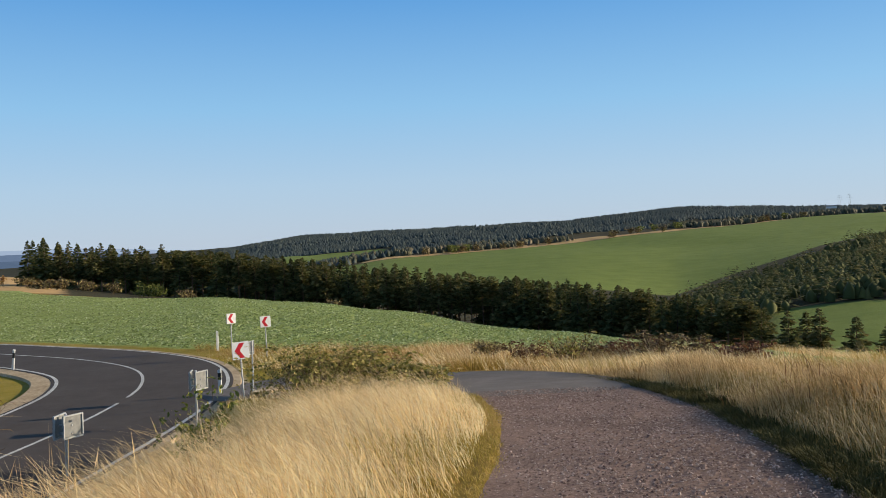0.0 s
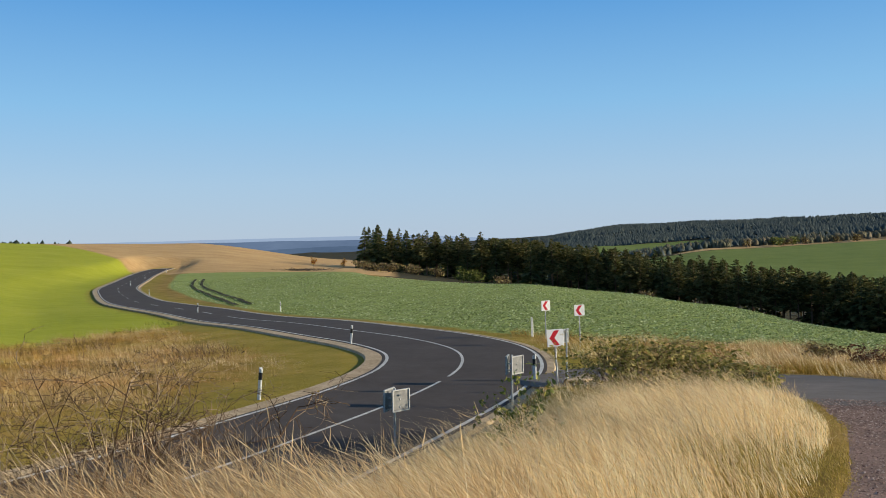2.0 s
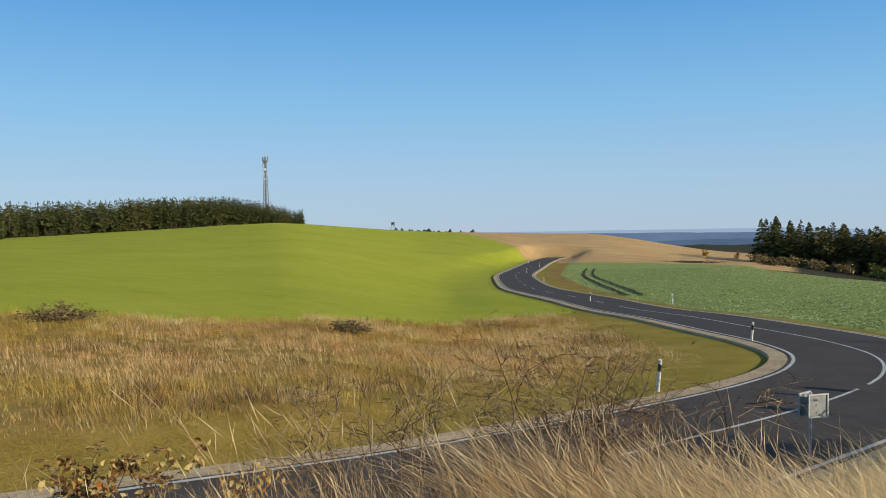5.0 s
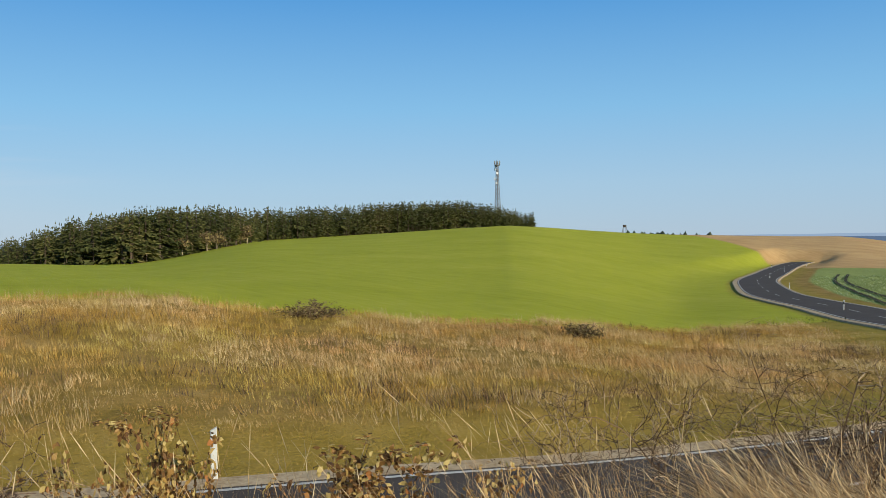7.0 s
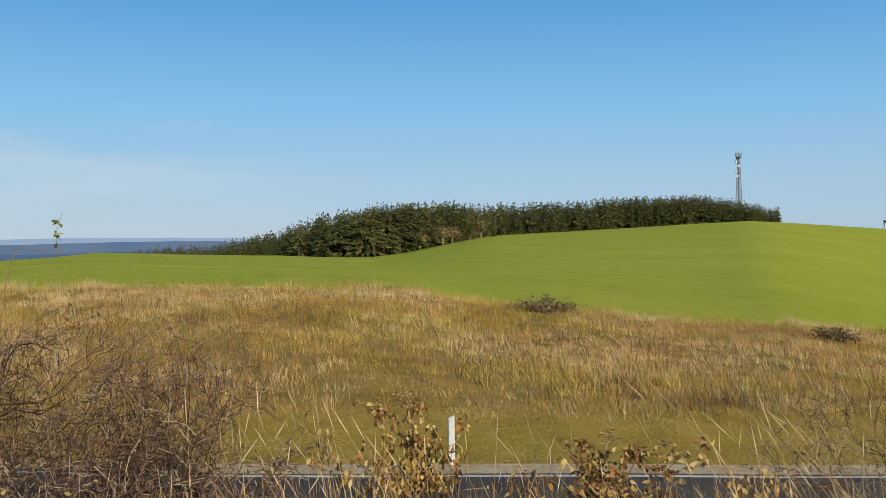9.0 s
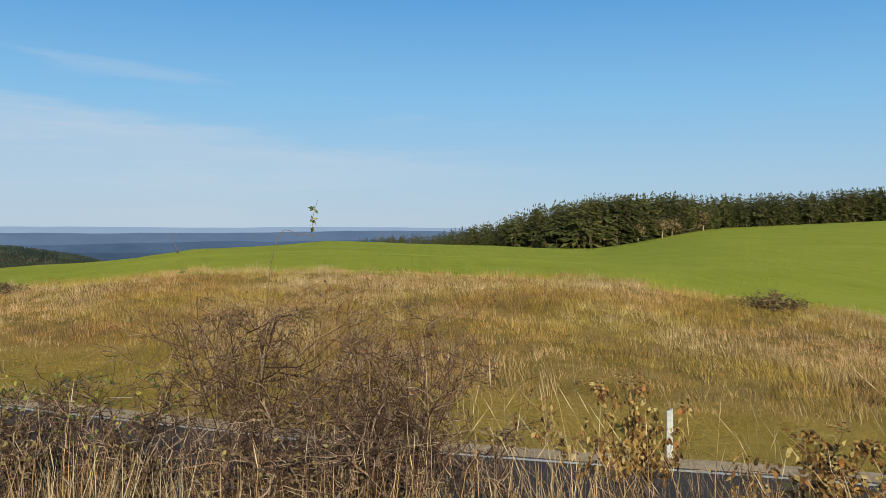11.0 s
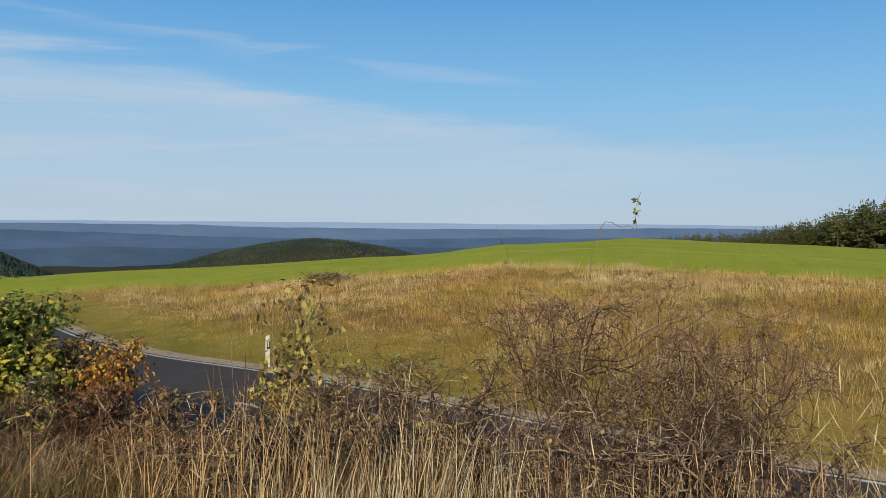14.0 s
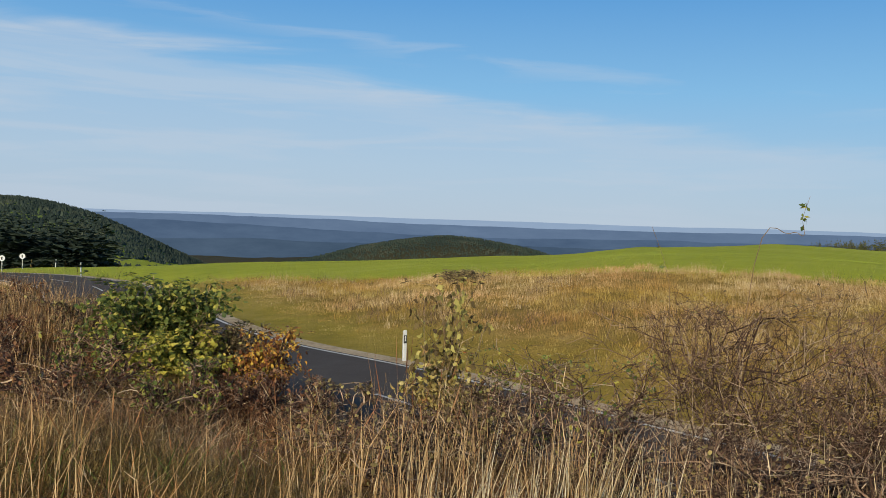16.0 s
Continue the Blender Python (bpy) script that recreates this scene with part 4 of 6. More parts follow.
TREE_KINDS = []
for seed, h, kind in ((1, 17, "spruce"), (2, 15, "spruce"), (3, 18, "mixed"), (4, 16, "mixed"), (5, 17, "pine"), (6, 15, "pine")):
    tk, cr = conifer(seed, h, kind)
    ob = empty_thing("conifer", 0, 0, 0)
    part("trunk", tk.mesh("trunk", M["bark" if kind == "spruce" else "pine_bark"]), ob)
    part("crown", cr.mesh("crown", M["pine" if kind != "spruce" else "spruce"]), ob)
    lab = {"spruce": "tall dark green spruce in the wood edge", "mixed": "ragged dark conifer with thin lower branches", "pine": "tall pine with bare trunk and clumped crown"}[kind]
    tagged(ob, lab, "tree", "conifers of the wood below the field")
    TREE_KINDS.append([ob, h, False])


def put_tree(i, x, y, s, yaw, sink=0.2):
    ob, h, used = TREE_KINDS[i]
    m = pose(x, y, gz(x, y) - sink, 0, 0, yaw)
    if not used:
        ob.matrix_basis = m
        TREE_KINDS[i][2] = True
        res = ob
    else:
        res = copy_thing(ob, m)
    res.scale = (s * 1.18, s * 1.18, s * random.uniform(0.96, 1.08))
    return res


# the wood edge below the beet field: bearing, distance, height of the tree tops over the eye level as a bearing
def edge_dist(az):
    return float(np.interp(az, (-30, -22, -14, -8, 3, 11, 20, 25.5), (185, 200, 218, 232, 258, 285, 318, 338)))


def top_angle(az):
    return float(np.interp(az, (-27, -21.6, -13.2, -7.9, 3.2, 11.1, 19.7, 25, 25.6), (-5.8, -5.26, -4.1, -3.4, -2.05, -1.0, 0.1, 0.65, 0.5)))


rng_t = random.Random(11)
n_tree = 0
for row, (back, step) in enumerate(((0, 0.74), (7, 0.8), (15, 0.9), (27, 1.1))):
    az = 25.4 - row * 0.3
    while az > -28.5:
        dist = edge_dist(az) + back + rng_t.uniform(-3, 3)
        x, y = -math.sin(radians(az)) * dist, math.cos(radians(az)) * dist
        base = gz(x, y)
        want = EYE + dist * math.tan(radians(top_angle(az) + rng_t.uniform(-0.28, 0.12))) - base
        i = rng_t.choice((2, 3, 0, 3, 2, 5, 0, 1) if az > 5 else (2, 1, 2, 3, 3, 4, 0))
        s = max(0.55, min(1.35, want / TREE_KINDS[i][1]))
        if not (az < -20.5 and (row > 1 or rng_t.random() < 0.55)):
            put_tree(i, x, y, s, rng_t.uniform(0, 360))
            n_tree += 1
        az -= step * rng_t.uniform(0.6, 1.35)
print("trees", n_tree)


# ================= far woods, hills, mast =================
def scattered(bag_list, pick, x, y, z, s, yaw, sz=None):
    """Joins copies of templates (bags of triangles) into one set of arrays."""
    vs, fs, n0 = [], [], 0
    sz = s if sz is None else sz
    for k, b in enumerate(bag_list):
        idx = np.where(pick == k)[0]
        if not len(idx):
            continue
        v = np.vstack(b.v)
        f = np.vstack(b.f3 + [np.vstack([q[:, [0, 1, 2]], q[:, [0, 2, 3]]]) for q in b.f4])
        c, sn = np.cos(yaw[idx])[:, None], np.sin(yaw[idx])[:, None]
        vx = (v[None, :, 0] * c - v[None, :, 1] * sn) * s[idx, None] + x[idx, None]
        vy = (v[None, :, 0] * sn + v[None, :, 1] * c) * s[idx, None] + y[idx, None]
        vz = v[None, :, 2] * sz[idx, None] + z[idx, None]
        vs.append(np.stack([vx, vy, vz], -1).reshape(-1, 3))
        fs.append((f[None] + (np.arange(len(idx)) * len(v))[:, None, None]).reshape(-1, 3) + n0)
        n0 += len(idx) * len(v)
    return np.vstack(vs), np.vstack(fs)


rs = np.random.RandomState(5)
crowns, trunks = [], []
for count in (38, 16):
    for k, kind in enumerate(("spruce", "spruce", "mixed", "spruce")):
        tk, cr = conifer(40 + k, 14, kind, count, 2, 3)
        crowns.append(cr)
        trunks.append(tk)

# the wood on the rise behind the green crop
N = 3300
az = rs.uniform(54.4, 95, N)
front = np.interp(az, (54, 56, 60, 65, 70, 72.3, 73, 76, 80, 84, 87, 92, 95), (500, 480, 462, 440, 400, 372, 330, 300, 277, 286, 300, 330, 350))
back = rs.uniform(0, 1, N) ** 1.5 * np.interp(az, (54, 58, 66, 74, 84, 95), (30, 70, 120, 320, 330, 200))
r = front + back
x, y = -np.sin(np.radians(az)) * r, np.cos(np.radians(az)) * r
z = ground(x, y)
top = np.interp(az, (54.6, 56.9, 59.8, 63, 66, 70, 73.3, 75.5, 78, 82.3, 86.9, 90, 95), (1.2, 1.72, 2.15, 2.1, 1.85, 1.75, 1.7, 1.95, 2.2, 1.4, -0.1, -0.75, -1.0))
want = EYE + r * np.tan(np.radians(top + 0.08 + rs.uniform(-0.55, 0.4, N))) - z
keep = (want > 5) & (rs.uniform(0, 1, N) < np.where(back < 45, 1.0, 0.6))
hgt = np.clip(want, 5, 15.5)
x, y, z, s, back = x[keep], y[keep], z[keep], hgt[keep] / 14, back[keep]
print("hill wood", keep.sum())
pick, yaw = rs.randint(0, 4, len(x)) + np.where(back < 60, 0, 4), rs.uniform(0, 6.28, len(x))
v1, f1 = scattered(crowns, pick, x, y, z, s * np.where(back < 60, 1.35, 1.7), yaw, s * 1.04)
v2, f2 = scattered(trunks, pick, x, y, z, s, yaw)
hw = mesh_np("hill_wood", np.vstack([v1, v2]), [np.vstack([f1, f2 + len(v1)])], [M["hill_wood"], M["bark"]], np.r_[np.zeros(len(f1)), np.ones(len(f2))])
tagged(new("hill_wood", hw), "mixed conifer wood along the crest of the green field", "wood", kind="stuff")


def lump(seed, sides=6, pointed=True):
    """A small jagged tree shape for woods more than half a kilometre off."""
    rg = np.random.RandomState(seed)
    b = Bag()
    rings = ((0.15, 0.75), (0.6, 0.75 if not pointed else 0.5))
    v = [(0, 0, 1.0 + rg.uniform(-0.06, 0.06))]
    for h, rad in rings:
        for i in range(sides):
            a = 6.283 * i / sides + rg.uniform(-0.3, 0.3)
            q = rad * 0.42 * rg.uniform(0.6, 1.3)
            v.append((math.cos(a) * q, math.sin(a) * q, h + rg.uniform(-0.09, 0.09)))
    t = [(0, 1 + sides + i, 1 + sides + (i + 1) % sides) for i in range(sides)]
    for lv in (0,):
        for i in range(sides):
            a0, a1 = 1 + lv * sides + i, 1 + lv * sides + (i + 1) % sides
            t += [(a0, a1, a1 + sides), (a0, a1 + sides, a0 + sides)]
    b.add(v, t)
    return b


def cone(seed):
    rg = np.random.RandomState(seed)
    b = Bag()
    a = np.arange(4) * 1.571 + rg.uniform(-0.4, 0.4, 4)
    q = 0.4 * rg.uniform(0.7, 1.2, 4)
    b.add([(rg.uniform(-0.08, 0.08), rg.uniform(-0.08, 0.08), 1.0)] + [(math.cos(t) * s, math.sin(t) * s, rg.uniform(0.05, 0.3)) for t, s in zip(a, q)], [(0, 1, 2), (0, 2, 3), (0, 3, 4), (0, 4, 1)])
    return b


lumps = [lump(i, 4, i % 3 == 2) for i in range(6)]
cones = [cone(i) for i in range(6)]


def far_wood(name, label, n, az_lo, az_hi, r_lo, r_hi, size, keep_fn, mat, seed, shapes=lumps):
    rg = np.random.RandomState(seed)
    a = rg.uniform(az_lo, az_hi, n)
    rr = np.sqrt(rg.uniform(r_lo**2, r_hi**2, n))
    xx, yy = -np.sin(np.radians(a)) * rr, np.cos(np.radians(a)) * rr
    k = keep_fn(a, rr, xx, yy)
    a, rr, xx, yy = a[k], rr[k], xx[k], yy[k]
    zz = ground(xx, yy)
    hh = size * rg.uniform(0.6, 1.2, len(xx))
    vv, ff = scattered(shapes, rg.randint(0, 6, len(xx)), xx, yy, zz - 0.5, hh * 1.25, rg.uniform(0, 6.28, len(xx)), hh)
    return tagged(new(name, mesh_np(name, vv, ff, [M[mat]], None, True)), label, "wood", kind="stuff")


UPPER = ((-30, -20, -10.5, 3, 6.5, 15), (1340, 1250, 1100, 960, 900, 900))


def ridge_keep(a, r, x, y):
    field = (a > 3.2) & (a < 11) & (r > 1060) & (r < 1340)
    clearing = (fbm(x, y, 0.006, 23) > 0.55) & (r < 1750)
    return (r > np.interp(a, *UPPER) + np.interp(a, (-30, -12, 2, 5), (330, 260, 80, 20))) & ~field & ~clearing


def rim_keep(a, r, x, y):
    u = np.interp(a, *UPPER)
    return (r > u + 25) & (r < u + np.interp(a, (-30, -12, 2, 5), (360, 300, 160, 100))) & (fbm(x, y, 0.014, 21) > np.where(a < 2, 0.1, -0.5)) & ~((a > 3.2) & (r > 1060))


far_wood("skyline_wood", "dark spruce forest covering the far hills", 30000, -29, 15, 900, 2350, 8.0, ridge_keep, "hazed_ridge_wood", 31, cones)
far_wood("rim_wood", "copses of autumn trees above the far pasture", 9000, -29, 8, 900, 1650, 8.5, rim_keep, "autumn_wood", 38)


def tree_wood(name, label, n, az_lo, az_hi, r_lo, r_hi, h_lo, h_hi, keep_fn, mat, seed):
    """A wood of full tree shapes at middle distance."""
    rg = np.random.RandomState(seed)
    a = rg.uniform(az_lo, az_hi, n)
    rr = np.sqrt(rg.uniform(r_lo**2, r_hi**2, n))
    xx, yy = -np.sin(np.radians(a)) * rr, np.cos(np.radians(a)) * rr
    k = keep_fn(a, rr, xx, yy)
    xx, yy = xx[k], yy[k]
    hh = rg.uniform(h_lo, h_hi, len(xx)) / 14
    vv, ff = scattered(small_crowns, rg.randint(0, len(small_crowns), len(xx)), xx, yy, ground(xx, yy) - 0.3, hh * 1.7, rg.uniform(0, 6.28, len(xx)), hh)
    return tagged(new(name, mesh_np(name, vv, ff, [M[mat]])), label, "wood", kind="stuff")


small_crowns = [conifer(60 + k, 14, kd, 20, 2, 3)[1] for k, kd in enumerate(("spruce", "mixed", "mixed"))]
M["valley_wood"] = leaf_mat("valley_wood", [(0.1, (0.05, 0.065, 0.03)), (0.4, (0.13, 0.14, 0.06)), (0.65, (0.24, 0.22, 0.1)), (0.95, (0.34, 0.27, 0.14))], patch=0.025, through=0.3)
tree_wood("valley_wood", "wood of spruce and larch filling the valley side", 900, -29, -14, 330, 880, 8, 13,
          lambda a, r, x, y: (r > np.interp(a, (-27, -22, -20.5, -17), (350, 350, 300, 300))) & (r < np.interp(a, (-27, -21.7, -17.4, -14.6), (760, 560, 470, 390))), "valley_wood", 32)
far_wood("valley_canopy", "closed canopy of larch and spruce on the valley side", 3200, -29, -14, 330, 880, 6.5,
         lambda a, r, x, y: (r > np.interp(a, (-27, -22, -20.5, -17), (350, 350, 300, 300))) & (r < np.interp(a, (-27, -21.7, -17.4, -14.6), (760, 560, 470, 390))), "hill_wood", 39)
tree_wood("roadside_trees", "dark shrubs and trees behind the road bend", 420, 138.6, 152, 160, 225, 8.0, 13.0, lambda a, r, x, y: r > 165 + (a < 138) * 25, "far_wood", 37)
far_wood("lower_wood", "dense dark wood at the valley bottom", 900, 6, 24, 290, 520, 8,
         lambda a, r, x, y: r > np.interp(a, (-16, -8, 3, 11, 24), (262, 275, 300, 330, 385)), "far_wood", 36)
far_wood("knoll_wood", "forested knoll rising from the blue valley", 22000, 104, 131, 900, 1750, 3.6, lambda a, r, x, y: r > 0, "far_wood", 33, cones)
far_wood("hillside_wood", "steep hillside covered by mixed autumn forest", 26000, 128, 156, 420, 1100, 3.0,
         lambda a, r, x, y: (fbm(x, y, 0.012, 8) > -0.75) & (r > 430 + (a < 134) * 120), "far_wood", 34, cones)
far_wood("slope_wood", "strip of dark trees beyond the end of the green field", 900, 88, 152, 280, 420, 4.5,
         lambda a, r, x, y: ((a > 127) & (r > 300)) | ((a < 100) & (r > 360)), "far_wood", 35)

far_wood("crest_trees", "tops of small trees showing behind the green crest", 50, 43.2, 48.5, 610, 690, 4.3, lambda a, r, x, y: r > 0, "far_wood", 40)

# hill ranges in the far distance; haze is put into their glowing blue
def far_haze(name, col, col2):
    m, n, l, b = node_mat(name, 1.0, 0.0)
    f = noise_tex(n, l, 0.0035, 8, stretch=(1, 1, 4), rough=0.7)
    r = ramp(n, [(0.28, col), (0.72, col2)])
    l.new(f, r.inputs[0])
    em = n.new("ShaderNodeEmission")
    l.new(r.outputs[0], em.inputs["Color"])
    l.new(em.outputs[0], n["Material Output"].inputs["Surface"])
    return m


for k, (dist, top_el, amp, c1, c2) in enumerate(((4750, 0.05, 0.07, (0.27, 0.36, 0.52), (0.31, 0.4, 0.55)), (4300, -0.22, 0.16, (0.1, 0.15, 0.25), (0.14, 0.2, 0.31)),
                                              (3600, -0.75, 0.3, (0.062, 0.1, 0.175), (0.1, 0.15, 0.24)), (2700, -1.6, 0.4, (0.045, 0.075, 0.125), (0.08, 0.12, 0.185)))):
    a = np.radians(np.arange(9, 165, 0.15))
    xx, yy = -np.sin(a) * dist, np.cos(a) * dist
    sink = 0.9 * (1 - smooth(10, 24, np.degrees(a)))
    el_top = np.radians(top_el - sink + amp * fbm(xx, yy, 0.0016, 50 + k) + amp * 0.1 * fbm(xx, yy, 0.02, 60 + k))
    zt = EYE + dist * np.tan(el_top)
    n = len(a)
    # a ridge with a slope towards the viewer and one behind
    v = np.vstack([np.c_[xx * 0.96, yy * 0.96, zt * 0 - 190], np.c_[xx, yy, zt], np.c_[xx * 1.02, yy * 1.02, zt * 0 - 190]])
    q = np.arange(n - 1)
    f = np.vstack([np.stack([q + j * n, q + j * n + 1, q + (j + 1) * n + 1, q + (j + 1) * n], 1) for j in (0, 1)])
    tagged(new("backdrop", mesh_np("backdrop", v, f, [far_haze("far_haze", c1, c2)])), "blue hill range in the far distance", "backdrop", kind="structure")


def radio_mast(x, y, h):
    ob = empty_thing("radio_mast", x, y, gz(x, y), 20)
    legs = Bag()
    w0, w1 = 2.6, 0.75

    def corner(i, u):
        w = w0 + (w1 - w0) * min(1, u * 1.15)
        a = math.pi / 4 + i * math.pi / 2
        return np.array([math.cos(a) * w, math.sin(a) * w, u * h])
    for i in range(4):
        lg = Bag()
        lg.tube([corner(i, u) for u in np.linspace(0, 0.94, 9)], 0.2, 6)
        part("leg", lg.mesh("leg", M["mast_steel"]), ob)
    br = Bag()
    levels = np.linspace(0, 0.94, 15)
    for u0, u1 in zip(levels[:-1], levels[1:]):
        for i in range(4):
            j = (i + 1) % 4
            br.tube([corner(i, u0), corner(j, u1)], 0.09, 4, False)
            br.tube([corner(j, u0), corner(i, u1)], 0.09, 4, False)
            br.tube([corner(i, u1), corner(j, u1)], 0.09, 4, False)
    part("bracing", br.mesh("bracing", M["mast_steel"]), ob)
    for u, a, rad in ((0.86, 4.2, 0.95), (0.8, 5.3, 0.8), (0.72, 4.0, 1.1), (0.9, 3.0, 0.7), (0.66, 5.0, 0.7)):
        d = Bag()
        c = np.array([math.cos(a) * 1.7, math.sin(a) * 1.7, u * h])
        ax = np.array([math.cos(a), math.sin(a), 0])
        d.tube([c - ax * 0.25, c + ax * 0.05, c + ax * 0.3], [rad * 0.55, rad, rad * 0.97], 14)
        part("dish_antenna", d.mesh("dish_antenna", M["sign_white"]), ob, "white drum antenna")
    for i in range(6):
        a = i * math.pi / 3
        p = Bag()
        p.box((math.cos(a) * 1.9, math.sin(a) * 1.9, h * 0.955), (0.5, 0.5, 2.6))
        part("panel_antenna", p.mesh("panel_antenna", M["sign_back"]), ob)
    pl = Bag()
    pl.tube([(0, 0, h * 0.915), (0, 0, h * 0.925)], 1.9, 12)
    part("platform", pl.mesh("platform", M["mast_steel"]), ob)
    sp = Bag()
    sp.tube([(0, 0, h * 0.92), (0, 0, h)], 0.12, 6)
    part("spire", sp.mesh("spire", M["mast_steel"]), ob)
    return tagged(ob, "tall grey lattice radio mast with white antennas", "radio mast")


radio_mast(-math.sin(radians(56.7)) * 610, math.cos(radians(56.7)) * 610, 48)


def hunting_stand(x, y):
    ob = empty_thing("hunting_stand", x, y, gz(x, y), 30)
    for sx in (-0.6, 0.6):
        for sy in (-0.6, 0.6):
            p = Bag()
            p.tube([(sx * 1.5, sy * 1.5, -0.2), (sx, sy, 2.6)], 0.09, 5)
            part("leg", p.mesh("leg", M["bark"]), ob)
    part("cabin", bevelled("cabin", [((0, 0, 3.1), (1.3, 1.3, 1.0))], M["bark"], 0.03), ob)
    part("roof", bevelled("roof", [((0, 0, 3.68), (1.6, 1.6, 0.14))], M["post_black"], 0.03), ob)
    return tagged(ob, "dark wooden hunting stand on the field crest", "hunting stand")


hunting_stand(-322, 284)


def broad_tree(seed, h, w, leaf, n_leaf, thing, label, bark="bark", ls=0.35, base=0.25, limbs=8):
    rg = np.random.RandomState(seed)
    tk, lv = Bag(), Bag()
    tk.tube([(0, 0, -0.3), (rg.uniform(-.03, .03) * h, 0, h * 0.35), (rg.uniform(-.05, .05) * h, rg.uniform(-.05, .05) * h, h * 0.75)], [h * 0.03, h * 0.02, h * 0.006], 6)
    ends = []
    for i in range(limbs):
        a, u = rg.uniform(0, 6.28), rg.uniform(base, 0.7)
        o = np.array([0, 0, u * h])
        ln = w * rg.uniform(0.6, 1.0)
        e = o + np.array([math.cos(a) * ln, math.sin(a) * ln, h * rg.uniform(0.1, 0.35)])
        m = (o + e) / 2 + np.array([0, 0, 0.05 * h])
        tk.tube([o, m, e], [h * 0.012, h * 0.008, h * 0.003], 4, False)
        ends += [e, m, (m + e) / 2]
    ends.append(np.array([0, 0, h * 0.85]))
    for i in range(n_leaf):
        c = ends[rg.randint(len(ends))] + rg.normal(0, 1, 3) * np.array([w * 0.27, w * 0.27, h * 0.1])
        if c[2] < 0.05 * h:
            continue
        u, v = rg.normal(0, 1, 3), rg.normal(0, 1, 3)
        u /= np.linalg.norm(u)
        v -= u * (u @ v)
        v /= np.linalg.norm(v)
        s = ls * rg.uniform(0.5, 1.3)
        lv.add([c - u * s, c + v * s * 0.5, c + u * s, c - v * s * 0.5], [(0, 1, 2), (0, 2, 3)])
    ob = empty_thing(thing, 0, 0, 0)
    part("trunk", tk.mesh("trunk", M[bark]), ob)
    part("crown", lv.mesh("crown", M[leaf]), ob)
    return tagged(ob, label, "shrub" if h < 4 else "tree")


def spot(az_deg, dist):
    return -math.sin(radians(az_deg)) * dist, math.cos(radians(az_deg)) * dist


# lone trees at the stubble and shrubs at the wood's foot
for k, (a, dd, h, w) in enumerate(((28.7, 318, 3.4, 1.0), (26.8, 330, 3.0, 1.0))):
    px, py = spot(a, dd)
    t = broad_tree(70 + k, h, w, "orange_leaf", 260, "young_tree", "small round young tree with brownish autumn leaves", ls=0.25)
    t.matrix_basis = pose(px, py, gz(px, py))
for k, (a, dd, h, w) in enumerate(((25.6, 300, 3.5, 3.0), (24.6, 290, 3.0, 3.5), (23.6, 285, 4.0, 3.0), (22.4, 282, 3.6, 3.2), (20.8, 275, 3.2, 2.4), (19.0, 262, 4.6, 2.6), (18.2, 262, 4.2, 3.0), (16.6, 262, 3.0, 2.5), (7.5, 238, 4.0, 2.5))):
    px, py = spot(a, dd)
    t = broad_tree(80 + k, h, w, "brown_leaf" if k not in (5, 6) else "weed_green", 420, "edge_shrub",
                   "grey-green bushy willow at the wood edge" if k in (5, 6) else "brown autumn shrub at the foot of the wood", ls=0.4, base=0.05)
    t.matrix_basis = pose(px, py, gz(px, py) - 0.3)
for k, (a, dd, h) in enumerate(((76.9, 292, 6.5), (75.4, 302, 6.8), (74.8, 306, 6.2), (72.9, 330, 6.5))):
    px, py = spot(a, dd)
    t = broad_tree(95 + k, h, 2.6, "brown_leaf", 420, "hawthorn", "pale half-bare hawthorn in front of the wood", "twig_pale", 0.45, 0.3)
    t.matrix_basis = pose(px, py, gz(px, py) - 0.3)
# hedge trees along the upper rim of the far pasture
rg = random.Random(77)
for k in range(26):
    a = rg.uniform(-14, 2) if k < 18 else rg.uniform(-26, -14)
    dd = float(np.interp(a, (-30, -20, -10.5, 3, 6.5), (1330, 1230, 1080, 940, 900))) + rg.uniform(0, 50)
    px, py = spot(a, dd)
    if k < 3:
        t = broad_tree(120 + k, rg.uniform(8, 11), 4.5, ("brown_leaf", "bush_leaf", "brown_leaf")[k % 3], 200, "hedge_tree", "autumn-coloured hedgerow tree above the pasture", ls=1.1, base=0.15)
        HEDGE = [t] if k == 0 else HEDGE + [t]
        t.matrix_basis = pose(px, py, gz(px, py) - 0.5)
    else:
        copy_thing(HEDGE[k % 3], pose(px, py, gz(px, py) - 0.5, 0, 0, rg.uniform(0, 360)))


def brush_heap(x, y):
    rg = np.random.RandomState(4)
    b = Bag()
    for i in range(220):
        c = np.array([rg.normal(0, 4.0), rg.normal(0, 0.8), abs(rg.normal(0, 0.25))])
        d = rg.normal(0, 1, 3) * np.array([1.2, 0.7, 0.3])
        b.tube([c, c + d], [0.06, 0.02], 4, False)
    ob = new("brush_heap", b.mesh("brush_heap", M["bark"]))
    ob.matrix_world = pose(x, y, gz(x, y), 0, 0, 25)
    return tagged(ob, "dark heap of cut branches at the field border", "brush heap")


brush_heap(*spot(29.6, 262))


